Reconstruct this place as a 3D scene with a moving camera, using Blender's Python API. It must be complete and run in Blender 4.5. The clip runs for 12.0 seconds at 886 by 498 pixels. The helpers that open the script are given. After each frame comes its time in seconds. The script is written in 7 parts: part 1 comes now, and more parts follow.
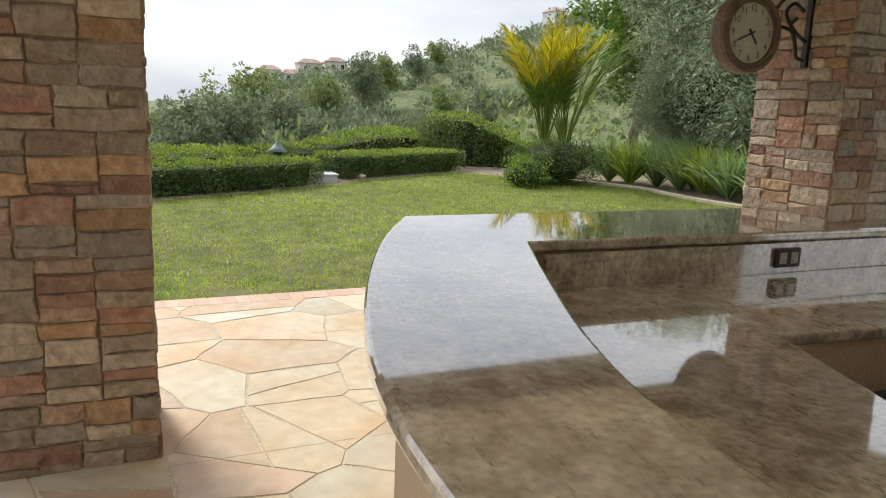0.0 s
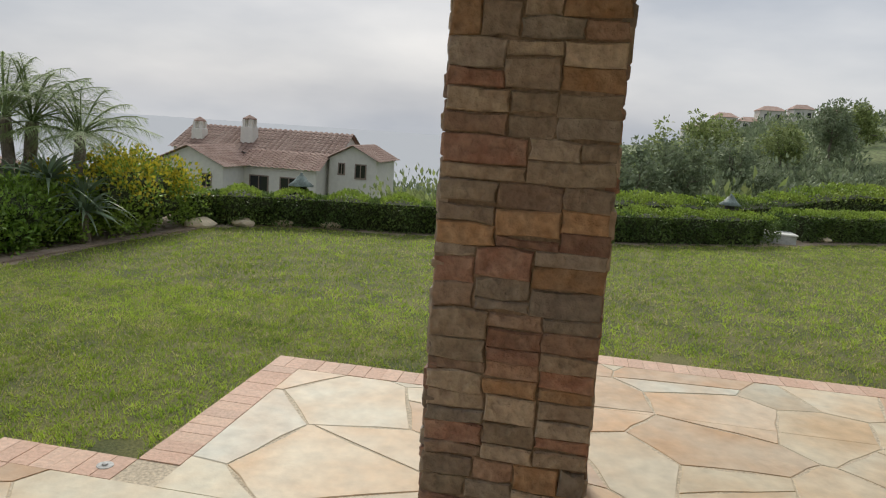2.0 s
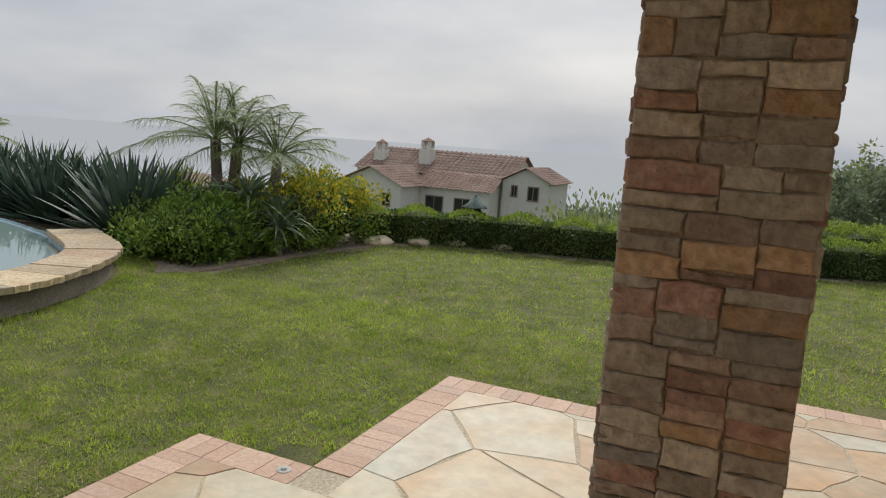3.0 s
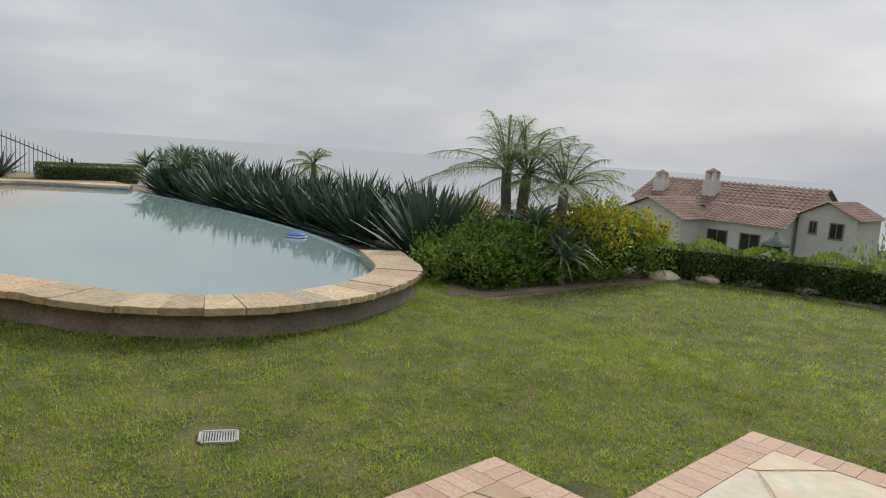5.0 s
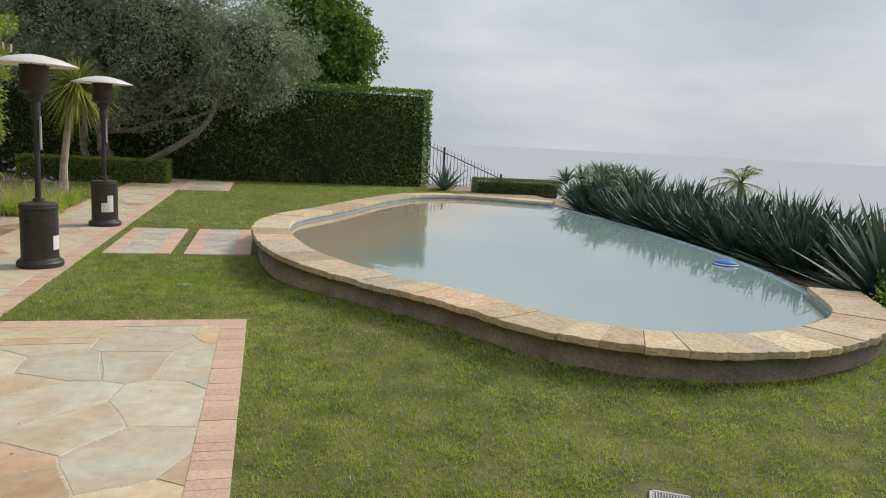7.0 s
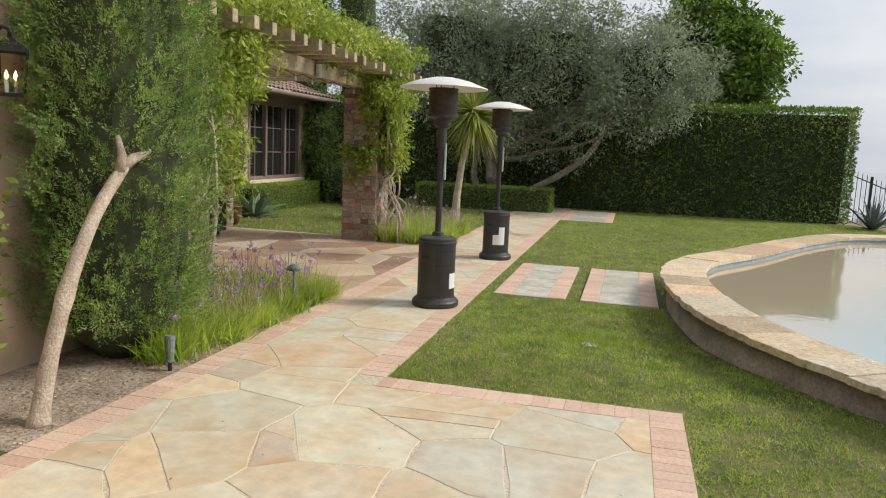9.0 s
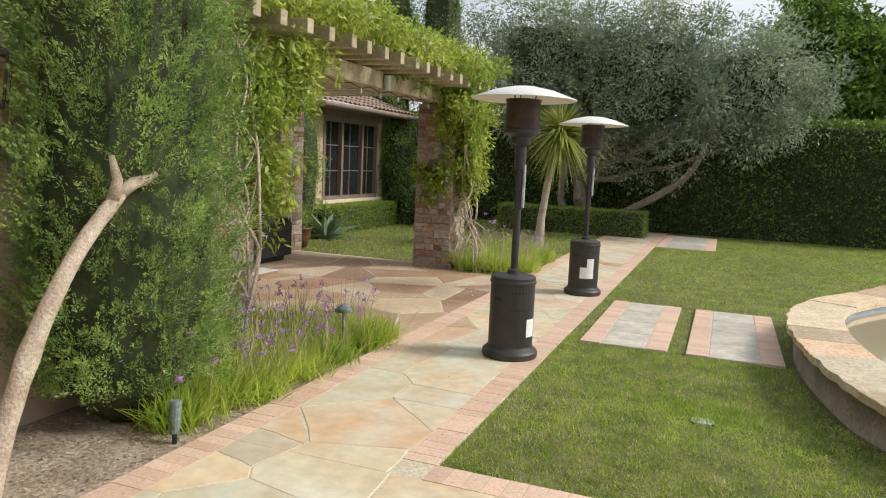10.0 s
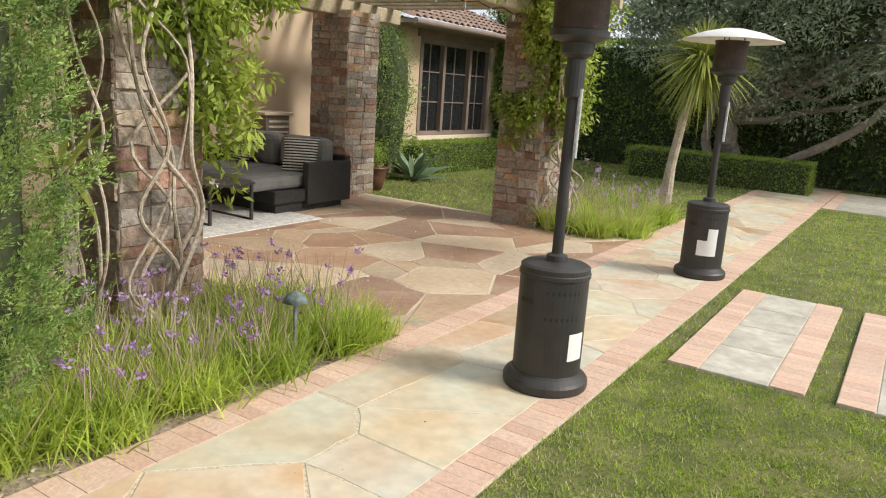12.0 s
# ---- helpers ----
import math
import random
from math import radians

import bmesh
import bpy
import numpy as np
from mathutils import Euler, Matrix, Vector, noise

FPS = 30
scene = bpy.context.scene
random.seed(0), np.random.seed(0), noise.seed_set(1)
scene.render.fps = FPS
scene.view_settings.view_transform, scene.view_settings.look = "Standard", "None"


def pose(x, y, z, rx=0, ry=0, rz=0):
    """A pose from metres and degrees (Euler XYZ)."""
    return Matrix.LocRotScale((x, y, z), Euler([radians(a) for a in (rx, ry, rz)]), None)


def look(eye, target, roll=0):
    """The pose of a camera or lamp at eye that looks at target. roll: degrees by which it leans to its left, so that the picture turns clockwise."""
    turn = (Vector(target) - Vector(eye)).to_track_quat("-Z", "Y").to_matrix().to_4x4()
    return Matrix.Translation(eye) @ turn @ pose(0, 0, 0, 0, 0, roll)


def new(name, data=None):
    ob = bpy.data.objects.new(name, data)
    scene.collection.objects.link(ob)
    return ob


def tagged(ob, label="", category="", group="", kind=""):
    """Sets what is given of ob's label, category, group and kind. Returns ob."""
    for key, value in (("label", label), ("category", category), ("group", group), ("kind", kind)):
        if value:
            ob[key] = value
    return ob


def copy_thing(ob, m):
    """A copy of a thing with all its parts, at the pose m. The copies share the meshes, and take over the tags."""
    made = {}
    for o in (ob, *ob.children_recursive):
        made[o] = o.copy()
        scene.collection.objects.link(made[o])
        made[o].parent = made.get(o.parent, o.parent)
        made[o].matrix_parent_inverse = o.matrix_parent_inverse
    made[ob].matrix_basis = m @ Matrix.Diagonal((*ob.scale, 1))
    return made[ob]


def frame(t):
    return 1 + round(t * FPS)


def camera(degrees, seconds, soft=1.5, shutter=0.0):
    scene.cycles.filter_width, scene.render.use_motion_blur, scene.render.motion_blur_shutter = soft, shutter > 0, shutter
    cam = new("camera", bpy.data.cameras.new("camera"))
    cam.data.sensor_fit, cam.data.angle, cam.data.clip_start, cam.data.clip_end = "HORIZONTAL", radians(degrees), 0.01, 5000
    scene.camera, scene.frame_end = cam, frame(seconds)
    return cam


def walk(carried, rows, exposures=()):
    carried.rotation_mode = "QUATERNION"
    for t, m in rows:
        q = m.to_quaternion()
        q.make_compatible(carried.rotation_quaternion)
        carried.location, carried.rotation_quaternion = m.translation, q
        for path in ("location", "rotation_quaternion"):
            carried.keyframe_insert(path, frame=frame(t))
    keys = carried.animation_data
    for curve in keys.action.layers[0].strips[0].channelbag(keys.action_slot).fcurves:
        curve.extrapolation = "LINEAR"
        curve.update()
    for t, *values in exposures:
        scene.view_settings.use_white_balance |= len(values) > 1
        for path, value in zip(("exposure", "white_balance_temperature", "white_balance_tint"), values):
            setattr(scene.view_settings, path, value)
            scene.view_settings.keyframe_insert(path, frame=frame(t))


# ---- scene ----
cam = camera(62.7, 12.0, soft=1.1)

PATH = [
    (0, (1.776, -6.898, 1.498), (3.574, -7.685, 1.111), 2.2),
    (0.5, (1.907, -6.95, 1.505), (3.805, -7.46, 1.132), 2.7),
    (0.6, (1.931, -6.957, 1.5), (3.843, -7.409, 1.13), 2.9),
    (1, (2.016, -6.933, 1.508), (3.971, -7.152, 1.146), 3.3),
    (1.5, (2.13, -6.876, 1.527), (4.098, -6.8, 1.179), 3.6),
    (2, (2.195, -6.84, 1.532), (4.138, -6.494, 1.204), 3.9),
    (2.5, (2.223, -6.828, 1.54), (4.109, -6.242, 1.228), 4.0),
    (2.8, (2.233, -6.814, 1.547), (4.075, -6.099, 1.239), 4.0),
    (3, (2.242, -6.802, 1.538), (4.053, -6.009, 1.238), 4.1),
    (3.2, (2.237, -6.791, 1.539), (4.015, -5.925, 1.242), 4.0),
    (4.8, (2.169, -6.704, 1.56), (3.628, -5.364, 1.285), 4.0),
    (5, (2.176, -6.654, 1.547), (3.576, -5.252, 1.274), 4.0),
    (5.5, (2.132, -6.577, 1.543), (3.36, -5.022, 1.27), 4.1),
    (6, (2.12, -6.507, 1.555), (3.127, -4.802, 1.272), 4.0),
    (6.5, (2.102, -6.382, 1.629), (2.857, -4.554, 1.33), 3.2),
    (7, (2.063, -6.186, 1.632), (2.541, -4.268, 1.325), 3.0),
    (7.5, (1.927, -5.866, 1.608), (2.122, -3.898, 1.307), 2.3),
    (7.7, (1.88, -5.746, 1.591), (1.966, -3.77, 1.291), 2.2),
    (9.3, (1.444, -4.187, 1.585), (0.871, -2.289, 1.321), 2.3),
    (9.5, (1.406, -3.948, 1.597), (0.784, -2.064, 1.345), 2.2),
    (10, (1.302, -3.447, 1.62), (0.591, -1.594, 1.379), 2.6),
    (10.5, (1.278, -2.877, 1.613), (0.489, -1.056, 1.361), 2.9),
    (11, (1.284, -2.314, 1.598), (0.415, -0.539, 1.295), 3.3),
    (11.5, (1.273, -1.734, 1.614), (0.314, -0.018, 1.243), 3.5),
    (12, (1.24, -1.171, 1.579), (0.191, 0.476, 1.146), 3.8),
]
walk(cam, [(t, look(eye, target, roll)) for t, eye, target, roll in PATH],
     [(0, 0.55), (0.8, 0.3), (1.5, 0.02), (3, -0.15), (5.5, -0.15), (6.6, -0.05), (7.6, 0.05), (9.5, 0.33), (12, 0.58)])

# ---- build ----
# ---- world and light ----
SUN_AZ, SUN_EL = radians(72), radians(40)
world = bpy.data.worlds.new("overcast_sky")
scene.world = world
world.use_nodes = True
wn, wl = world.node_tree.nodes, world.node_tree.links
wn.clear()
w_out = wn.new("ShaderNodeOutputWorld")
w_bg = wn.new("ShaderNodeBackground")
w_sky = wn.new("ShaderNodeTexSky")
w_sky.sky_type, w_sky.sun_disc = "NISHITA", False
w_sky.sun_elevation, w_sky.sun_rotation = SUN_EL, SUN_AZ
w_sky.dust_density = 4.0
w_tc = wn.new("ShaderNodeTexCoord")
w_map = wn.new("ShaderNodeMapping")
w_map.inputs["Scale"].default_value = (1.6, 1.6, 5.0)
w_no = wn.new("ShaderNodeTexNoise")
w_no.inputs["Scale"].default_value, w_no.inputs["Detail"].default_value = 1.5, 5.0
w_no.inputs["Roughness"].default_value = 0.5
w_ramp = wn.new("ShaderNodeValToRGB")
w_ramp.color_ramp.elements[0].position, w_ramp.color_ramp.elements[0].color = 0.32, (4.7, 5.2, 6.0, 1)
w_ramp.color_ramp.elements[1].position, w_ramp.color_ramp.elements[1].color = 0.72, (8.4, 8.5, 8.7, 1)
w_mix = wn.new("ShaderNodeMix")
w_mix.data_type = "RGBA"
w_mix.inputs[0].default_value = 0.86
wl.new(w_tc.outputs["Generated"], w_map.inputs["Vector"])
wl.new(w_map.outputs[0], w_no.inputs["Vector"])
wl.new(w_no.outputs["Fac"], w_ramp.inputs[0])
wl.new(w_sky.outputs[0], w_mix.inputs[6])
wl.new(w_ramp.outputs[0], w_mix.inputs[7])
wl.new(w_mix.outputs[2], w_bg.inputs["Color"])
w_bg.inputs["Strength"].default_value = 0.10
wl.new(w_bg.outputs[0], w_out.inputs[0])

sun_data = bpy.data.lights.new("sun", "SUN")
sun_data.energy, sun_data.angle, sun_data.color = 2.55, radians(16), (1.0, 0.95, 0.86)
sun = new("sun", sun_data)
sun_dir = Vector((math.sin(SUN_AZ) * math.cos(SUN_EL), math.cos(SUN_AZ) * math.cos(SUN_EL), math.sin(SUN_EL)))
sun.matrix_world = look((20, 8, 30), Vector((20, 8, 30)) - sun_dir)


# ---- materials ----
def surface(name, c1, c2, scale=3.0, rough=0.8, bump=0.2, grain=40.0, vary=0.0, rnd="", hues=(), metal=0.0, translucent=0.0, coat=0.0, grain_amt=0.35, hue_mix=0.6):
    """Two colours mixed by soft noise, a fine grain on top, and a tone that changes from piece to piece."""
    m = bpy.data.materials.new(name)
    m.use_nodes = True
    n, l = m.node_tree.nodes, m.node_tree.links
    b = n["Principled BSDF"]
    tc = n.new("ShaderNodeTexCoord")
    vec = tc.outputs["Object"]
    rand = None
    if rnd == "object":
        oi = n.new("ShaderNodeObjectInfo")
        rand = oi.outputs["Random"]
        mul = n.new("ShaderNodeVectorMath")
        mul.operation = "MULTIPLY_ADD"
        mul.inputs[1].default_value = (1, 1, 1)
        l.new(vec, mul.inputs[0])
        sc = n.new("ShaderNodeMath")
        sc.operation = "MULTIPLY"
        sc.inputs[1].default_value = 57.0
        l.new(rand, sc.inputs[0])
        l.new(sc.outputs[0], mul.inputs[2])
        vec = mul.outputs[0]
    elif rnd == "island":
        ge = n.new("ShaderNodeNewGeometry")
        rand = ge.outputs["Random Per Island"]
    no = n.new("ShaderNodeTexNoise")
    no.inputs["Scale"].default_value, no.inputs["Detail"].default_value = scale, 6.0
    l.new(vec, no.inputs["Vector"])
    st = n.new("ShaderNodeMapRange")
    st.inputs[1].default_value, st.inputs[2].default_value = 0.33, 0.67
    l.new(no.outputs["Fac"], st.inputs[0])
    mix = n.new("ShaderNodeMix")
    mix.data_type = "RGBA"
    mix.inputs[6].default_value, mix.inputs[7].default_value = (*c1, 1), (*c2, 1)
    l.new(st.outputs[0], mix.inputs[0])
    col = mix.outputs[2]
    if hues and rand:
        ramp = n.new("ShaderNodeValToRGB")
        ramp.color_ramp.interpolation = "CONSTANT"
        els = ramp.color_ramp.elements
        while len(els) < len(hues):
            els.new(0.5)
        for i, h in enumerate(hues):
            els[i].position, els[i].color = i / len(hues), (*h, 1)
        l.new(rand, ramp.inputs[0])
        m2 = n.new("ShaderNodeMix")
        m2.data_type = "RGBA"
        m2.inputs[0].default_value = hue_mix
        l.new(col, m2.inputs[6])
        l.new(ramp.outputs[0], m2.inputs[7])
        col = m2.outputs[2]
    fine = n.new("ShaderNodeTexNoise")
    fine.inputs["Scale"].default_value, fine.inputs["Detail"].default_value = grain, 4.0
    l.new(vec, fine.inputs["Vector"])
    hsv = n.new("ShaderNodeHueSaturation")
    l.new(col, hsv.inputs["Color"])
    val = n.new("ShaderNodeMapRange")
    val.inputs[1].default_value, val.inputs[2].default_value = 0.25, 0.75
    val.inputs[3].default_value, val.inputs[4].default_value = 1 - grain_amt, 1 + grain_amt
    l.new(fine.outputs["Fac"], val.inputs[0])
    value = val.outputs[0]
    if rand and vary:
        wn2 = n.new("ShaderNodeTexWhiteNoise")
        wn2.noise_dimensions = "1D"
        l.new(rand, wn2.inputs["W"])
        vr = n.new("ShaderNodeMapRange")
        vr.inputs[3].default_value, vr.inputs[4].default_value = 1 - vary, 1 + vary
        l.new(wn2.outputs["Value"], vr.inputs[0])
        mu = n.new("ShaderNodeMath")
        mu.operation = "MULTIPLY"
        l.new(value, mu.inputs[0])
        l.new(vr.outputs[0], mu.inputs[1])
        value = mu.outputs[0]
    l.new(value, hsv.inputs["Value"])
    l.new(hsv.outputs[0], b.inputs["Base Color"])
    b.inputs["Roughness"].default_value, b.inputs["Metallic"].default_value = rough, metal
    b.inputs["Coat Weight"].default_value = coat
    if bump:
        bu = n.new("ShaderNodeBump")
        bu.inputs["Strength"].default_value, bu.inputs["Distance"].default_value = bump, 0.02
        ad = n.new("ShaderNodeMath")
        ad.operation = "ADD"
        l.new(no.outputs["Fac"], ad.inputs[0])
        l.new(fine.outputs["Fac"], ad.inputs[1])
        l.new(ad.outputs[0], bu.inputs["Height"])
        l.new(bu.outputs[0], b.inputs["Normal"])
    if translucent:
        tr = n.new("ShaderNodeBsdfTranslucent")
        l.new(hsv.outputs[0], tr.inputs["Color"])
        ms = n.new("ShaderNodeMixShader")
        ms.inputs[0].default_value = translucent
        l.new(b.outputs[0], ms.inputs[1])
        l.new(tr.outputs[0], ms.inputs[2])
        l.new(ms.outputs[0], n["Material Output"].inputs[0])
    return m


def leaf_mat(name, c1, c2, rough=0.55, vary=0.45, translucent=0.25):
    return surface(name, c1, c2, scale=0.9, rough=rough, bump=0, grain=6, vary=vary, rnd="island", translucent=translucent, grain_amt=0.2)


LAWN = surface("lawn", (0.065, 0.08, 0.02), (0.17, 0.165, 0.055), 3.0, 0.95, 0.4, 60, grain_amt=0.5)
BLADE = surface("grass_blade", (0.23, 0.35, 0.037), (0.46, 0.58, 0.09), 5.0, 0.6, 0, 0.7, 0.3, "island", translucent=0.5, grain_amt=0.3)
STRAW = leaf_mat("dry_grass_blade", (0.52, 0.49, 0.20), (0.66, 0.60, 0.31), 0.7, 0.3, 0.4)
SCRUB = surface("scrub", (0.085, 0.12, 0.04), (0.16, 0.19, 0.075), 0.09, 0.95, 0.4, 1.2, grain_amt=0.6)
SOIL = surface("soil", (0.25, 0.19, 0.135), (0.40, 0.33, 0.25), 4.0, 0.95, 1.0, 35, grain_amt=0.5)
FLAG = surface("flagstone", (0.53, 0.335, 0.165), (0.61, 0.585, 0.47), 2.3, 0.6, 0.25, 11, 0.1, "object",
               ((0.62, 0.49, 0.33), (0.56, 0.54, 0.41), (0.64, 0.55, 0.40), (0.53, 0.54, 0.47), (0.58, 0.40, 0.26), (0.58, 0.56, 0.44), (0.64, 0.53, 0.36),
                (0.54, 0.53, 0.43), (0.42, 0.26, 0.17), (0.57, 0.55, 0.42), (0.66, 0.57, 0.42), (0.50, 0.52, 0.47), (0.60, 0.42, 0.33), (0.62, 0.56, 0.41)), grain_amt=0.14, hue_mix=0.45)
# Terrace stones: russet tones, darkened here for the shade they lie in
FLAG_SHADED = surface("shaded_russet_flagstone", (0.30, 0.18, 0.11), (0.50, 0.38, 0.26), 2.2, 0.6, 0.3, 18, 0.15, "object",
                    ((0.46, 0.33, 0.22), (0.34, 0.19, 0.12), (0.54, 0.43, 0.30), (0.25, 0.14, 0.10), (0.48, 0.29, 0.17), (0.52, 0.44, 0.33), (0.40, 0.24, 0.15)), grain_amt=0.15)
GROUT = surface("grout", (0.50, 0.43, 0.32), (0.58, 0.51, 0.39), 4.0, 0.9, 0.3, 60)
FLAG_GREY = surface("grey_flagstone", (0.40, 0.37, 0.31), (0.54, 0.50, 0.42), 4.0, 0.55, 0.4, 14, 0.15, "object", grain_amt=0.2)
BRICK = surface("brick_paver", (0.57, 0.36, 0.26), (0.64, 0.46, 0.35), 5.0, 0.75, 0.3, 45, 0.09, "object",
                ((0.61, 0.42, 0.32), (0.62, 0.45, 0.35), (0.58, 0.39, 0.29), (0.63, 0.46, 0.35)), grain_amt=0.14)
STONE = surface("ledge_stone", (0.25, 0.18, 0.135), (0.45, 0.39, 0.32), 13.0, 0.8, 0.9, 30, 0.28, "object",
                ((0.28, 0.225, 0.18), (0.33, 0.265, 0.20), (0.29, 0.26, 0.235), (0.29, 0.12, 0.075), (0.34, 0.30, 0.255), (0.38, 0.21, 0.09), (0.30, 0.245, 0.20),
                 (0.26, 0.175, 0.135), (0.40, 0.34, 0.27), (0.22, 0.085, 0.06), (0.32, 0.275, 0.22), (0.26, 0.24, 0.22), (0.34, 0.20, 0.14)), grain_amt=0.3)
MORTAR = surface("mortar", (0.25, 0.19, 0.14), (0.33, 0.26, 0.20), 6.0, 0.95, 0.5, 60)
STUCCO = surface("stucco", (0.55, 0.41, 0.28), (0.62, 0.48, 0.34), 1.2, 0.9, 0.5, 120, grain_amt=0.08)
POOLWALL = surface("pool_wall_render", (0.21, 0.18, 0.145), (0.36, 0.30, 0.23), 3.5, 0.9, 0.6, 40, grain_amt=0.3)
COPING = surface("coping_stone", (0.42, 0.29, 0.16), (0.64, 0.54, 0.39), 6.0, 0.7, 0.8, 30, 0.2, "object",
                 ((0.56, 0.43, 0.27), (0.64, 0.52, 0.35), (0.49, 0.38, 0.25), (0.62, 0.41, 0.26), (0.56, 0.49, 0.37), (0.60, 0.47, 0.29)), grain_amt=0.25)
TILE = surface("waterline_tile", (0.16, 0.28, 0.36), (0.26, 0.38, 0.44), 9.0, 0.25, 0.1, 30)
PLASTER = surface("pool_plaster", (0.48, 0.70, 0.70), (0.56, 0.77, 0.76), 0.8, 0.8, 0.1, 30, grain_amt=0.08)
SHELF = surface("pool_shelf_plaster", (0.46, 0.40, 0.29), (0.54, 0.47, 0.35), 0.8, 0.8, 0.1, 30, grain_amt=0.08)


def granite_mat():
    """Polished granite: a cream and brown cloud, dark mineral flecks in drifts, a mirror skin."""
    m = surface("granite", (0.35, 0.305, 0.25), (0.66, 0.62, 0.545), 13.0, 0.06, 0, 50, coat=1.0, grain_amt=0.4)
    n, l = m.node_tree.nodes, m.node_tree.links
    b = n["Principled BSDF"]
    src = b.inputs["Base Color"].links[0].from_socket
    tc = n.new("ShaderNodeTexCoord")
    mp = n.new("ShaderNodeMapping")
    mp.inputs["Rotation"].default_value, mp.inputs["Scale"].default_value = (0, 0, 0.6), (0.55, 1.5, 1.0)
    fl = n.new("ShaderNodeTexNoise")
    fl.inputs["Scale"].default_value, fl.inputs["Detail"].default_value, fl.inputs["Roughness"].default_value = 34.0, 8.0, 0.75
    rg = n.new("ShaderNodeMapRange")
    rg.inputs[1].default_value, rg.inputs[2].default_value, rg.inputs[4].default_value = 0.55, 0.66, 0.8
    mx = n.new("ShaderNodeMix")
    mx.data_type = "RGBA"
    mx.inputs[7].default_value = (0.07, 0.06, 0.055, 1)
    l.new(tc.outputs["Object"], mp.inputs[0])
    l.new(mp.outputs[0], fl.inputs["Vector"])
    l.new(fl.outputs["Fac"], rg.inputs[0])
    l.new(rg.outputs[0], mx.inputs[0])
    l.new(src, mx.inputs[6])
    l.new(mx.outputs[2], b.inputs["Base Color"])
    b.inputs["IOR"].default_value = 2.25
    return m


GRANITE = granite_mat()
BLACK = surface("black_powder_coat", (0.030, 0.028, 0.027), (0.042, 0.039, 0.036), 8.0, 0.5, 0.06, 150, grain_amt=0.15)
BRONZE = surface("heater_mesh", (0.055, 0.040, 0.032), (0.09, 0.06, 0.045), 12.0, 0.4, 0.3, 200, metal=0.7)
ALU = surface("reflector", (0.72, 0.70, 0.66), (0.80, 0.78, 0.74), 2.0, 0.5, 0.05, 40, metal=0.25, grain_amt=0.06)
PAPER = surface("white_label", (0.80, 0.80, 0.78), (0.84, 0.84, 0.82), 3.0, 0.6, 0, 40, grain_amt=0.04)
IRON = surface("black_iron", (0.012, 0.012, 0.013), (0.022, 0.021, 0.02), 9.0, 0.5, 0.1, 90)
WOOD = surface("pergola_wood", (0.33, 0.27, 0.18), (0.46, 0.385, 0.265), 3.0, 0.8, 0.4, 30, 0.1, "object", grain_amt=0.25)
FRAMEW = surface("window_paint", (0.20, 0.15, 0.125), (0.26, 0.195, 0.16), 3.0, 0.5, 0.1, 60, grain_amt=0.1)
SILL = surface("sill_stone", (0.66, 0.55, 0.40), (0.72, 0.62, 0.47), 3.0, 0.8, 0.2, 50, grain_amt=0.1)
BARK = surface("grey_bark", (0.16, 0.13, 0.10), (0.27, 0.23, 0.19), 9.0, 0.9, 0.8, 40)
VINEBARK = surface("pale_vine_bark", (0.38, 0.31, 0.24), (0.52, 0.44, 0.35), 9.0, 0.85, 0.6, 40)
DRIFT = surface("weathered_branch", (0.36, 0.28, 0.21), (0.52, 0.43, 0.34), 9.0, 0.85, 0.5, 70)
ROOFT = surface("clay_roof_tile", (0.30, 0.195, 0.155), (0.42, 0.30, 0.245), 0.9, 0.85, 0.3, 8, 0.2, "object", grain_amt=0.25)
OLDTILE = surface("weathered_roof_tile", (0.19, 0.12, 0.09), (0.34, 0.24, 0.18), 4.0, 0.9, 0.4, 14, grain_amt=0.35)
VILLA = surface("villa_wall", (0.62, 0.60, 0.56), (0.68, 0.66, 0.61), 0.3, 0.9, 0.1, 4, grain_amt=0.06)
CLOTH = surface("grey_cushion", (0.17, 0.165, 0.155), (0.22, 0.215, 0.20), 6.0, 0.95, 0.3, 160, grain_amt=0.15)
WICKER = surface("black_wicker", (0.016, 0.015, 0.015), (0.03, 0.028, 0.027), 20.0, 0.6, 0.6, 120)
TERRA = surface("glazed_pot", (0.12, 0.055, 0.035), (0.19, 0.09, 0.06), 5.0, 0.4, 0.1, 40)
WHITE = surface("white_paint", (0.74, 0.73, 0.70), (0.80, 0.79, 0.76), 3.0, 0.6, 0.05, 60, grain_amt=0.05)
BLUE = surface("blue_plastic", (0.02, 0.13, 0.50), (0.03, 0.18, 0.60), 3.0, 0.35, 0, 60, grain_amt=0.05)
GALV = surface("grey_grate", (0.42, 0.43, 0.42), (0.55, 0.56, 0.55), 9.0, 0.6, 0.1, 60)
PATINA = surface("verdigris_copper", (0.10, 0.13, 0.12), (0.22, 0.28, 0.26), 9.0, 0.6, 0.2, 50)
CEIL = surface("loggia_ceiling", (0.68, 0.60, 0.48), (0.76, 0.68, 0.56), 2.0, 0.8, 0.3, 30)
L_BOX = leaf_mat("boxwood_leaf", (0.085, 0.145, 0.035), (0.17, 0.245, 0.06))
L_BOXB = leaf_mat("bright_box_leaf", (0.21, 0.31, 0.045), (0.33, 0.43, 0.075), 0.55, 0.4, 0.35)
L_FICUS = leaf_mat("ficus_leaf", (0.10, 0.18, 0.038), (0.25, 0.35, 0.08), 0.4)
L_FTOP = leaf_mat("top_ficus_leaf", (0.12, 0.20, 0.025), (0.20, 0.30, 0.04), 0.45)
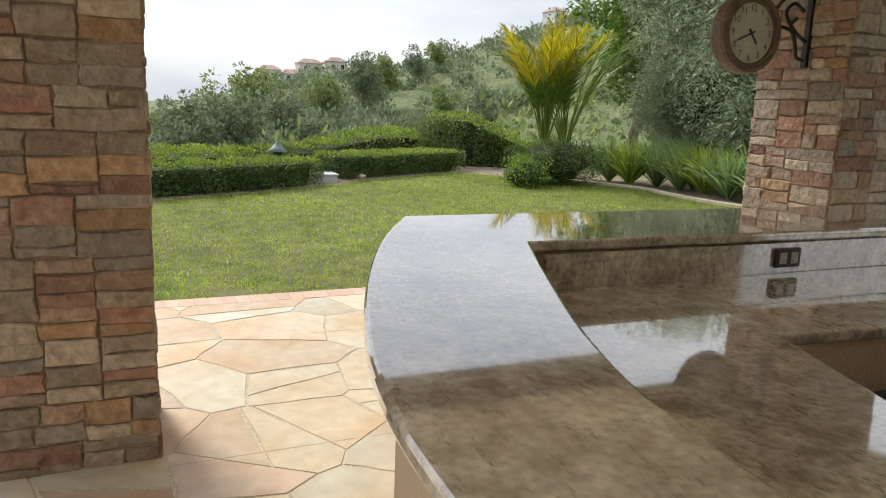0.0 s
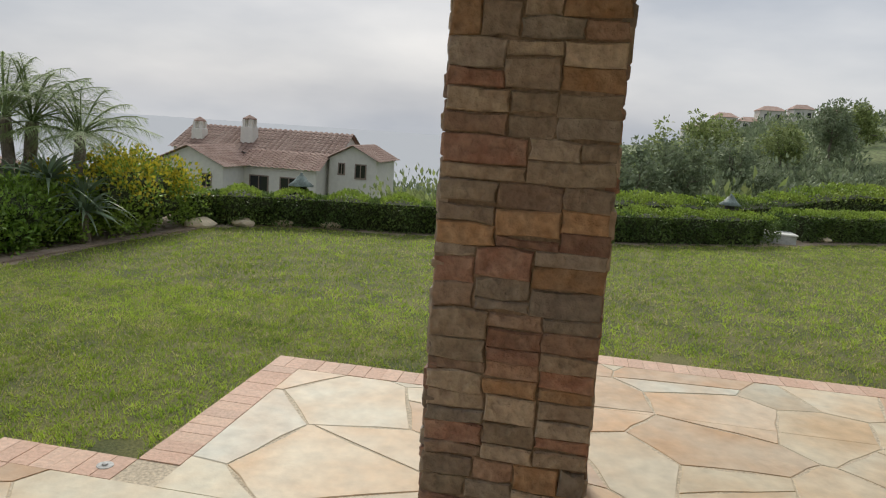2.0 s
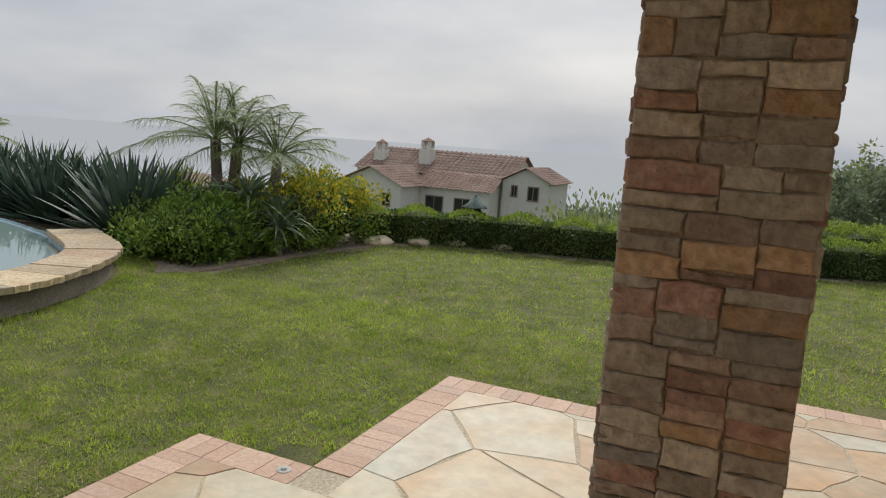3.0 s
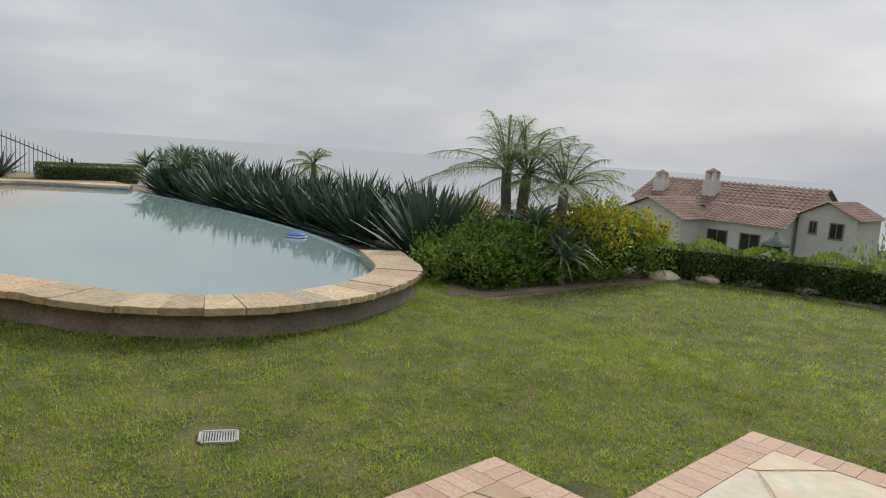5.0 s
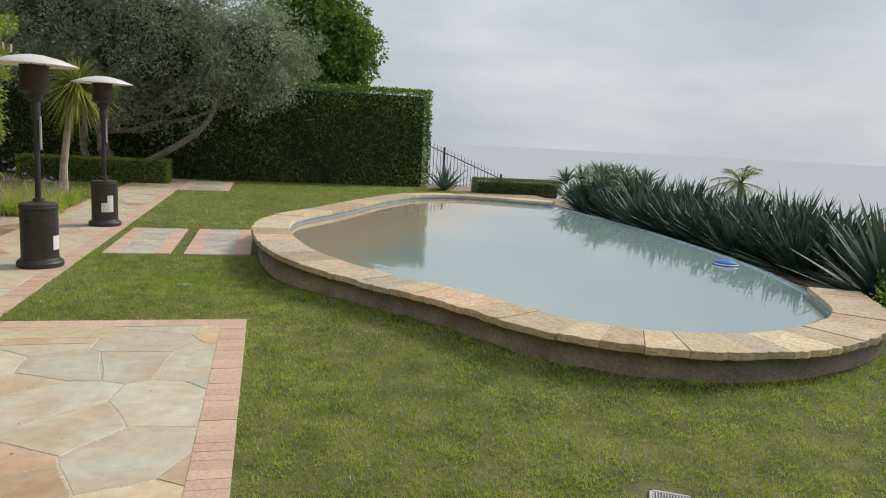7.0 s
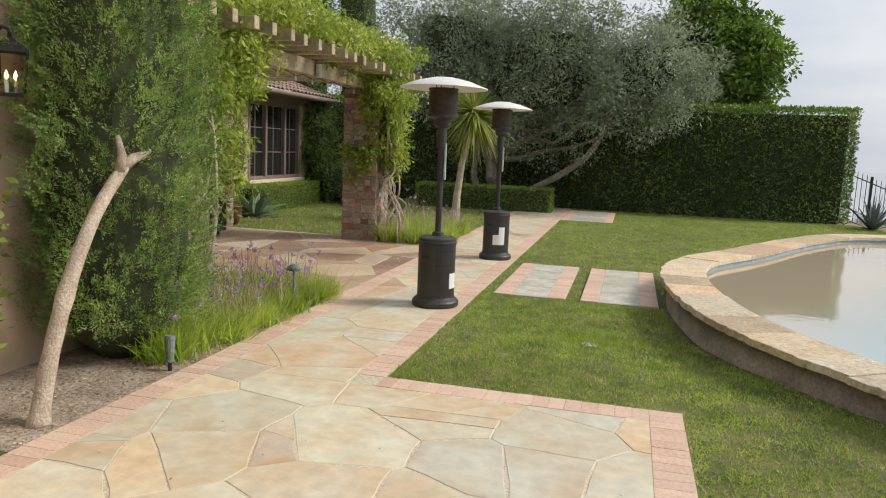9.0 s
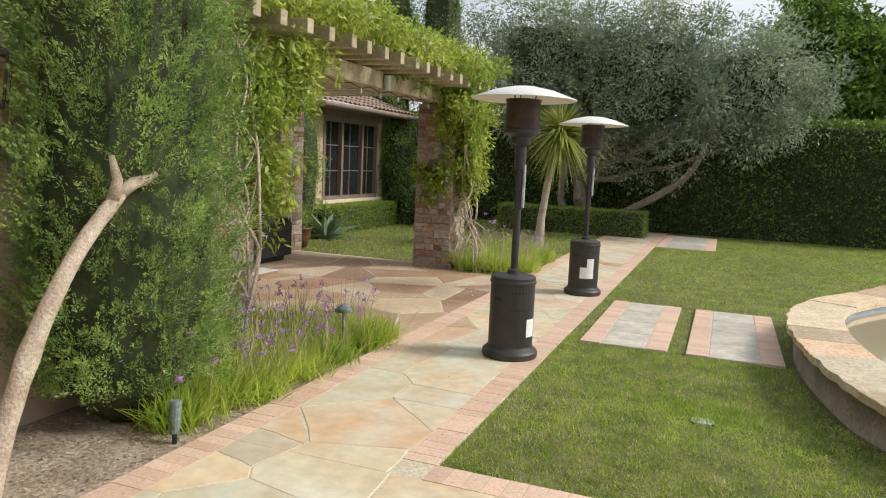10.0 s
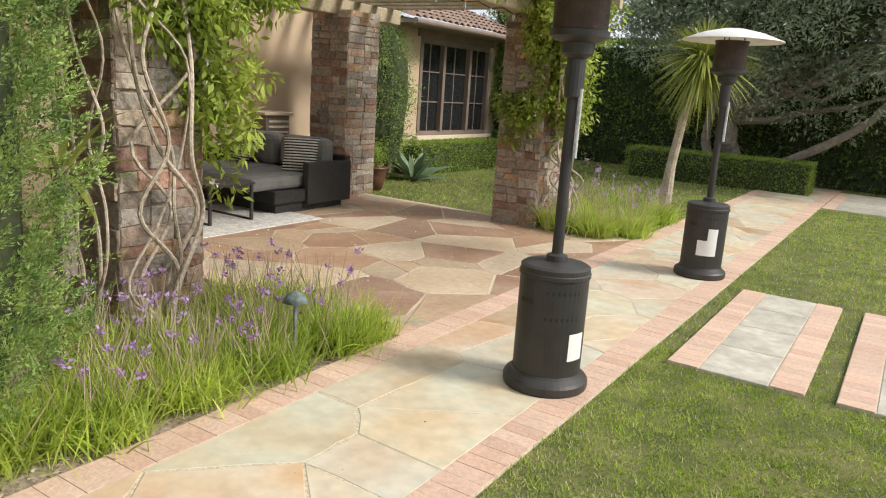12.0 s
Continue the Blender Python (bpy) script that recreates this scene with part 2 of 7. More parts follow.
L_OLIVE = leaf_mat("olive_leaf", (0.22, 0.275, 0.165), (0.38, 0.435, 0.29), 0.55, 0.35, 0.35)
L_TREE = leaf_mat("broad_leaf", (0.10, 0.19, 0.03), (0.22, 0.34, 0.05), 0.5)
L_CYP = surface("juniper_spray", (0.11, 0.21, 0.05), (0.40, 0.52, 0.14), 7.0, 0.65, 0, 1.5, 0.25, "island", translucent=0.25, grain_amt=0.3)
L_VINE = leaf_mat("vine_leaf", (0.24, 0.34, 0.045), (0.47, 0.53, 0.10), 0.5, 0.4, 0.45)
L_AGAVE = leaf_mat("agave_leaf", (0.055, 0.10, 0.068), (0.10, 0.155, 0.105), 0.6, 0.35, 0.08)
L_AGAVEG = leaf_mat("grey_agave_leaf", (0.10, 0.14, 0.12), (0.15, 0.19, 0.165), 0.5, 0.25, 0.08)
L_ALOE = leaf_mat("aloe_leaf", (0.13, 0.20, 0.115), (0.23, 0.30, 0.18), 0.5, 0.3, 0.1)
L_PALM = leaf_mat("palm_leaf", (0.17, 0.24, 0.085), (0.28, 0.36, 0.14), 0.55, 0.35, 0.25)
L_YPALM = leaf_mat("sunlit_palm_leaf", (0.42, 0.40, 0.02), (0.62, 0.50, 0.02), 0.5, 0.3, 0.45)
L_GPALM = leaf_mat("green_palm_leaf", (0.14, 0.23, 0.03), (0.22, 0.30, 0.04), 0.5, 0.3, 0.3)
L_YUCCA = leaf_mat("yucca_leaf", (0.19, 0.24, 0.04), (0.34, 0.36, 0.07), 0.5, 0.3, 0.25)
L_GRASSY = leaf_mat("strappy_leaf", (0.34, 0.47, 0.06), (0.56, 0.64, 0.13), 0.5, 0.35, 0.5)
L_DRY = leaf_mat("dry_stalk", (0.40, 0.31, 0.22), (0.52, 0.42, 0.32), 0.8, 0.3, 0.2)
L_AGAP = leaf_mat("agapanthus_leaf", (0.22, 0.34, 0.12), (0.38, 0.50, 0.22), 0.45, 0.3, 0.4)
L_YELLOW = leaf_mat("yellow_blossom", (0.50, 0.42, 0.03), (0.62, 0.54, 0.06), 0.7, 0.25, 0.3)
L_LILAC = leaf_mat("lilac_blossom", (0.40, 0.22, 0.48), (0.55, 0.38, 0.62), 0.7, 0.2, 0.3)
L_WHITEF = leaf_mat("white_blossom", (0.75, 0.66, 0.66), (0.85, 0.80, 0.78), 0.7, 0.1, 0.3)
L_SHRUB = leaf_mat("dark_shrub_leaf", (0.14, 0.25, 0.032), (0.28, 0.40, 0.065), 0.45)
L_HILL = leaf_mat("hill_tree_leaf", (0.17, 0.22, 0.125), (0.29, 0.34, 0.20), 0.7, 0.3)
L_HILL2 = leaf_mat("hill_scrub_leaf", (0.20, 0.26, 0.085), (0.36, 0.41, 0.165), 0.7, 0.35, 0.35)


def water_mat():
    """Opaque pool water: sandy over the shallow end, pale green beyond with sky reflection put into the colour, and a
    mirror-smooth rippled skin.
    """
    m = bpy.data.materials.new("pool_water")
    m.use_nodes = True
    n, l = m.node_tree.nodes, m.node_tree.links
    b = n["Principled BSDF"]
    tc = n.new("ShaderNodeTexCoord")
    dot = n.new("ShaderNodeVectorMath")
    dot.operation = "DOT_PRODUCT"
    # Sandy side is set where the hedge's reflection hides the sky's
    dot.inputs[1].default_value = (0.85, -0.50, 0.0)
    l.new(tc.outputs["Object"], dot.inputs[0])
    mr = n.new("ShaderNodeMapRange")
    mr.inputs[1].default_value, mr.inputs[2].default_value = 1.3, 2.3
    l.new(dot.outputs["Value"], mr.inputs[0])
    mx = n.new("ShaderNodeMix")
    mx.data_type = "RGBA"
    mx.inputs[6].default_value, mx.inputs[7].default_value = (0.44, 0.37, 0.26, 1), (0.26, 0.36, 0.345, 1)
    l.new(mr.outputs[0], mx.inputs[0])
    l.new(mx.outputs[2], b.inputs["Base Color"])
    b.inputs["Roughness"].default_value = 0.03
    b.inputs["IOR"].default_value = 4.6
    no = n.new("ShaderNodeTexNoise")
    no.inputs["Scale"].default_value, no.inputs["Detail"].default_value = 4.0, 2.0
    bu = n.new("ShaderNodeBump")
    bu.inputs["Strength"].default_value, bu.inputs["Distance"].default_value = 0.06, 0.02
    l.new(tc.outputs["Object"], no.inputs["Vector"])
    l.new(no.outputs["Fac"], bu.inputs["Height"])
    l.new(bu.outputs[0], b.inputs["Normal"])
    return m


def glass_mat():
    m = bpy.data.materials.new("window_glass")
    m.use_nodes = True
    b = m.node_tree.nodes["Principled BSDF"]
    b.inputs["Base Color"].default_value = (0.02, 0.022, 0.024, 1)
    b.inputs["Roughness"].default_value = 0.04
    return m


WATER, GLASS = water_mat(), glass_mat()


# ---- building helpers ----
def thing(name, loc, label, category, group="", kind=""):
    ob = new(name)
    ob.location = loc
    ob.empty_display_size = 0.1
    return tagged(ob, label, category, group, kind)


def rest(ob):
    """The inverse of a parent's rest pose, up its line of parents."""
    m = ob.matrix_basis.copy()
    while ob.parent:
        ob = ob.parent
        m = ob.matrix_basis @ m
    return m.inverted()


def link(name, me, material, parent=None, label=""):
    ob = new(name, me)
    if material is not None and not me.materials:
        me.materials.append(material)
    if parent:
        ob.parent = parent
        root = parent
        while root.parent:
            root = root.parent
        ob.matrix_parent_inverse = Matrix.Translation(-root.location) if parent == root else Matrix()
    if label:
        ob["label"] = label
    return ob


def part(name, bm, material, parent=None, label="", smooth=False):
    me = bpy.data.meshes.new(name)
    bm.to_mesh(me)
    bm.free()
    if smooth:
        me.polygons.foreach_set("use_smooth", [True] * len(me.polygons))
    return link(name, me, material, parent, label)


def arrays(name, verts, faces, material, parent=None, label="", smooth=False):
    """A mesh out of arrays: verts (n, 3), faces (m, 3) or (m, 4)."""
    me = bpy.data.meshes.new(name)
    verts, faces = np.asarray(verts, float), np.asarray(faces, int)
    k = faces.shape[1]
    me.vertices.add(len(verts))
    me.vertices.foreach_set("co", verts.ravel())
    me.loops.add(faces.size)
    me.loops.foreach_set("vertex_index", faces.ravel())
    me.polygons.add(len(faces))
    me.polygons.foreach_set("loop_start", np.arange(len(faces)) * k)
    me.update(calc_edges=True)
    if smooth:
        me.polygons.foreach_set("use_smooth", [True] * len(faces))
    return link(name, me, material, parent, label)


def box(bm, x0, x1, y0, y1, z0, z1, bevel=0.0):
    vs = [bm.verts.new(p) for p in ((x0, y0, z0), (x1, y0, z0), (x1, y1, z0), (x0, y1, z0), (x0, y0, z1), (x1, y0, z1), (x1, y1, z1), (x0, y1, z1))]
    fs = [bm.faces.new([vs[i] for i in f]) for f in ((3, 2, 1, 0), (4, 5, 6, 7), (0, 1, 5, 4), (1, 2, 6, 5), (2, 3, 7, 6), (3, 0, 4, 7))]
    if bevel:
        es = list({e for f in fs for e in f.edges})
        bmesh.ops.bevel(bm, geom=es, offset=bevel, segments=2, affect="EDGES", profile=0.5)
    return bm


def cuboid(x0, x1, y0, y1, z0, z1, bevel=0.0):
    return box(bmesh.new(), x0, x1, y0, y1, z0, z1, bevel)


def lathe(bm, prof, cx=0, cy=0, seg=28):
    rings = []
    for r, z in prof:
        if r < 1e-5:
            rings.append([bm.verts.new((cx, cy, z))])
        else:
            rings.append([bm.verts.new((cx + r * math.cos(2 * math.pi * i / seg), cy + r * math.sin(2 * math.pi * i / seg), z)) for i in range(seg)])
    for a, b in zip(rings, rings[1:]):
        for i in range(seg):
            j = (i + 1) % seg
            if len(a) == 1 and len(b) > 1:
                bm.faces.new((a[0], b[j], b[i]))
            elif len(b) == 1 and len(a) > 1:
                bm.faces.new((a[i], a[j], b[0]))
            elif len(a) > 1:
                bm.faces.new((a[i], a[j], b[j], b[i]))
    return bm


def tube(bm, pts, radii, seg=8, caps=True):
    pts = [Vector(p) for p in pts]
    rings, side = [], None
    for i, p in enumerate(pts):
        d = (pts[min(i + 1, len(pts) - 1)] - pts[max(i - 1, 0)]).normalized()
        if side is None:
            side = d.orthogonal().normalized()
        side = (side - d * side.dot(d)).normalized()
        up = d.cross(side)
        r = radii[i] if hasattr(radii, "__len__") else radii
        rings.append([bm.verts.new(p + (side * math.cos(a) + up * math.sin(a)) * r) for a in (2 * math.pi * k / seg for k in range(seg))])
    for a, b in zip(rings, rings[1:]):
        for k in range(seg):
            j = (k + 1) % seg
            bm.faces.new((a[k], a[j], b[j], b[k]))
    if caps:
        bm.faces.new(rings[0][::-1])
        bm.faces.new(rings[-1])
    return bm


def wander(a, b, n, amp, rng):
    a, b = np.array(a, float), np.array(b, float)
    out = []
    for i in range(n + 1):
        t = i / n
        out.append(a + (b - a) * t + rng.normal(0, amp, 3) * math.sin(math.pi * min(max(t, 0.05), 0.95)))
    return out


def smooth_line(ctrl, n, closed=False):
    """A Catmull-Rom line through the control points."""
    c = [np.array(p, float) for p in ctrl]
    out, m = [], len(c)
    for i in range(m if closed else m - 1):
        p0, p1, p2, p3 = (c[(i + k) % m] if closed else c[min(max(i + k, 0), m - 1)] for k in (-1, 0, 1, 2))
        for k in range(n):
            t = k / n
            out.append(0.5 * (2 * p1 + (p2 - p0) * t + (2 * p0 - 5 * p1 + 4 * p2 - p3) * t * t + (3 * p1 - p0 - 3 * p2 + p3) * t ** 3))
    if not closed:
        out.append(c[-1])
    return np.array(out)


def unit(v):
    return v / np.maximum(np.linalg.norm(v, axis=1, keepdims=True), 1e-9)


def leaves(name, pos, dirs, length, width, material, parent=None, label="", rng=None, fold=0.25):
    """Pointed leaves, each a folded four-cornered blade."""
    rng = rng or np.random.default_rng(1)
    n = len(pos)
    length, width = np.broadcast_to(length, n)[:, None], np.broadcast_to(width, n)[:, None]
    d = unit(np.asarray(dirs, float))
    s = unit(np.cross(d, rng.normal(size=(n, 3))))
    u = np.cross(s, d)
    mid = pos + d * length * 0.45 + u * width * fold
    v = np.stack([pos, mid + s * width * 0.5, pos + d * length, mid - s * width * 0.5], 1).reshape(-1, 3)
    f = np.arange(4 * n).reshape(n, 4)
    return arrays(name, v, f, material, parent, label)


def blades(name, pos, dirs, length, width, droop, material, parent=None, label="", seg=4, rng=None, wide_at=0.3, kink=0.0):
    """Long tapering leaves that bend under their weight."""
    rng = rng or np.random.default_rng(2)
    n = len(pos)
    length, width, droop = (np.broadcast_to(a, n)[:, None].astype(float) for a in (length, width, droop))
    d = unit(np.asarray(dirs, float))
    s = np.cross(d, np.array([0, 0, 1.0]))
    bad = np.linalg.norm(s, axis=1) < 0.05
    s[bad] = rng.normal(size=(bad.sum(), 3))
    s = unit(s + rng.normal(0, 0.25, (n, 3)))
    rows = []
    for k in range(seg + 1):
        t = k / seg
        p = pos + d * length * t + np.array([0, 0, -1.0]) * droop * length * t * t
        w = width * (min(t / wide_at, 1) * 0.5 + 0.5 if t < wide_at else (1 - t) / (1 - wide_at)) * 0.5
        w = np.maximum(w, width * 0.02)
        rows.append(p + s * w)
        rows.append(p - s * w)
    v = np.stack(rows, 1).reshape(-1, 3)
    m = 2 * (seg + 1)
    base = np.arange(n)[:, None] * m
    f = np.concatenate([base + np.array([[2 * k, 2 * k + 1, 2 * k + 3, 2 * k + 2]]) for k in range(seg)], 0)
    return arrays(name, v, f, material, parent, label)


def clip(poly, a, b, c):
    """The part of a polygon where a*x + b*y <= c."""
    out = []
    for (x0, y0), (x1, y1) in zip(poly, poly[1:] + poly[:1]):
        d0, d1 = a * x0 + b * y0 - c, a * x1 + b * y1 - c
        if d0 <= 0:
            out.append((x0, y0))
        if d0 * d1 < 0:
            t = d0 / (d0 - d1)
            out.append((x0 + (x1 - x0) * t, y0 + (y1 - y0) * t))
    return out


def inside(poly, x, y):
    """Which of the points x, y (arrays) lie inside a closed outline."""
    res = np.zeros(np.shape(x), bool)
    for (x0, y0), (x1, y1) in zip(poly, np.roll(poly, -1, 0)):
        cond = (y0 > y) != (y1 > y)
        with np.errstate(divide="ignore", invalid="ignore"):
            res ^= cond & (x < (x1 - x0) * (y - y0) / (y1 - y0 + 1e-12) + x0)
    return res


def edge_distance(poly, x, y):
    """How far the points are from an outline."""
    best = np.full(np.shape(x), 1e9)
    for (x0, y0), (x1, y1) in zip(poly, np.roll(poly, -1, 0)):
        dx, dy = x1 - x0, y1 - y0
        t = np.clip(((x - x0) * dx + (y - y0) * dy) / (dx * dx + dy * dy + 1e-12), 0, 1)
        best = np.minimum(best, np.hypot(x - x0 - t * dx, y - y0 - t * dy))
    return best


# ---- plan ----
POOL_OUT = smooth_line([(7.75, -0.32), (7.17, -1.33), (6.43, -1.88), (5.53, -2.14), (4.66, -2.03), (3.95, -1.5), (3.44, -0.59), (2.97, 0.04), (2.46, 0.9),
                        (2.1, 1.95), (1.94, 3.51), (2.15, 4.86), (2.92, 6.21), (4.05, 8.33), (5.13, 9.74), (6.54, 10.06), (8.38, 9.03)], 6)
tang = np.gradient(POOL_OUT, axis=0)
tang /= np.linalg.norm(tang, axis=1, keepdims=True)
POOL_IN = POOL_OUT + np.stack([tang[:, 1], -tang[:, 0]], 1) * 0.42
POOL_EDGE = smooth_line([POOL_IN[-1], (8.22, 6.6), (8.25, 5.19), (8.11, 3.24), (7.84, 1.45), POOL_IN[0]], 8)
POOL_RING = np.concatenate([POOL_IN, POOL_EDGE[1:-1]])
TOP, WATER_Z = 0.325, 0.235

LAWN_LINE = np.array([(-7.5, -4), (-7.5, 16.2), (7.3, 16.2), (8.9, 9.9), (8.7, 0.4), (7.7, -1.3), (7.3, -1.58), (11.15, -1.98), (11.8, -2.8), (12.1, -4.4), (13.1, -7.4),
                      (14.3, -9.65), (15.4, -11.1), (17.1, -13.8), (15.5, -15.2), (14.3, -16.4), (12.3, -16.2), (9, -16.8), (-7.5, -17)])


def ground_z(x, y):
    """The garden is level; past its edge the land falls to a valley and climbs to a ridge in the south-east."""
    x, y = np.asarray(x, float), np.asarray(y, float)
    d = np.where(inside(LAWN_LINE, x, y), 0, edge_distance(LAWN_LINE, x, y))
    r = np.hypot(x - 2, y + 7)
    az = np.degrees(np.arctan2(x - 2, y + 7))
    drop = np.interp(az, (-60, 0, 40, 60, 80, 95), (-20, -20, -17, -12, -9, -7.5)) * np.clip((d - 2.2) / 34, 0, 1) ** 0.8
    goal = np.interp(az, (-180, -80, -50, 40, 80, 92, 98, 103, 108, 113, 119, 126, 136, 150, 180), (20, 5, -60, -60, -60, -30, 2, 10, 12, 18, 28, 40, 50, 40, 20))
    goal = goal * np.clip(r / 300, 0, 1.0)
    k = np.clip((r - 45) / 230, 0, 1)
    k = k * k * (3 - 2 * k)
    z = drop * (1 - k) + goal * k
    bumps = np.sin(x * 0.051 + 1) * np.cos(y * 0.043) * 1.6 + np.sin(x * 0.13 + y * 0.11) * 0.6
    mound = 0.11 * np.clip(1 - edge_distance(POOL_OUT, x, y) / 0.95, 0, 1) ** 1.4 * np.clip((1.8 - y) / 1.5, 0, 1) * (d < 1)
    return z + mound + bumps * np.clip((d - 12) / 40, 0, 1)


def axis_steps(lo, hi, dense_lo, dense_hi, step, growth=1.16):
    pts = list(np.arange(dense_lo, dense_hi + step / 2, step))
    s, p = step, dense_lo
    while p > lo:
        s *= growth
        p -= s
        pts.insert(0, p)
    s, p = step, dense_hi
    while p < hi:
        s *= growth
        p += s
        pts.append(p)
    return np.array(pts)


gx, gy = axis_steps(-3500, 4200, -9, 18, 0.25, 1.13), axis_steps(-4200, 4200, -18, 18, 0.25, 1.13)
GX, GY = np.meshgrid(gx, gy, indexing="ij")
GZ = ground_z(GX, GY)
nx, ny = GX.shape
idx = np.arange(nx * ny).reshape(nx, ny)
quads = np.stack([idx[:-1, :-1], idx[1:, :-1], idx[1:, 1:], idx[:-1, 1:]], -1).reshape(-1, 4)
cx, cy = (GX[:-1, :-1] + GX[1:, 1:]).ravel() / 2, (GY[:-1, :-1] + GY[1:, 1:]).ravel() / 2
hole = inside(POOL_RING, cx, cy) & (edge_distance(POOL_RING, cx, cy) > 0.05)
keep = ~hole
ground = arrays("ground", np.stack([GX, GY, GZ], -1).reshape(-1, 3), quads[keep], None, smooth=True)
for mm in (LAWN, SOIL, SCRUB):
    ground.data.materials.append(mm)
PLANT_BED = np.array([(-4.2, -1.75), (-1.3, -1.75), (-1.3, 2.5), (-2.2, 2.5), (-4.2, 2.5)])
on_lawn = inside(LAWN_LINE, cx, cy)
bed = inside(PLANT_BED, cx, cy) | (~on_lawn & (edge_distance(LAWN_LINE, cx, cy) < 3.5))
ground.data.polygons.foreach_set("material_index", np.where(bed, 1, np.where(on_lawn, 0, 2))[keep].astype(np.int32))
tagged(ground, "mown green lawn with soil beds, falling away to scrubby hills", "ground", kind="structure")

# Haze is put into the sea's colour, matched to the sky at the horizon
SEA = bpy.data.materials.new("fog_toned_sea")
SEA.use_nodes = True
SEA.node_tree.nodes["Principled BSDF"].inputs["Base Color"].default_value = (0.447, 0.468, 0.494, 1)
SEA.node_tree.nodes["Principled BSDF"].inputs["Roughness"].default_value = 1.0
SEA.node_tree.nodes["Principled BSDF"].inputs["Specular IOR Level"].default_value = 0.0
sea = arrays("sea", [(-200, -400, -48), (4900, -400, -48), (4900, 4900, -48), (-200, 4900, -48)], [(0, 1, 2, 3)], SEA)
tagged(sea, "unseen sea with fog put into its colour to match the sky", "sea", kind="structure")

# ---- paving ----
RECTS = [(-1.13, -0.2, -0.2, 15.9), (-1.13, 1.73, -12, -0.2), (1.73, 4.7, -12, -4.6), (4.7, 6.25, -12, -5.27), (6.25, 7.1, -12, -6.5)]
patio = thing("patio", (0, 0, 0), "cream and ochre flagstone paving with brick borders", "paving", kind="structure")
bm = bmesh.new()
for i, (x0, x1, y0, y1) in enumerate([(-1.33, 0, 0, 16.0), (-1.33, 1.93, -12, 0), (1.93, 4.9, -12, -4.4), (4.9, 6.45, -12, -5.07), (6.45, 7.3, -12, -6.3), (-7.4, -1.33, 2.42, 7.0)]):
    box(bm, x0, x1, y0, y1, -0.12, 0.0155)
part("grout_bed", bm, GROUT, patio, "sandy mortar joints")


def slab(poly, z0, z1):
    """A flat stone of any outline with a worn top edge."""
    bm = bmesh.new()
    c = np.mean(poly, 0)
    lo = [bm.verts.new((x, y, z0)) for x, y in poly]
    md = [bm.verts.new((x, y, z1 - 0.004)) for x, y in poly]
    hi = [bm.verts.new((x + (c[0] - x) * 0.015, y + (c[1] - y) * 0.015, z1)) for x, y in poly]
    for a, b in ((lo, md), (md, hi)):
        for i in range(len(poly)):
            j = (i + 1) % len(poly)
            bm.faces.new((a[i], a[j], b[j], b[i]))
    bm.faces.new(hi)
    return bm


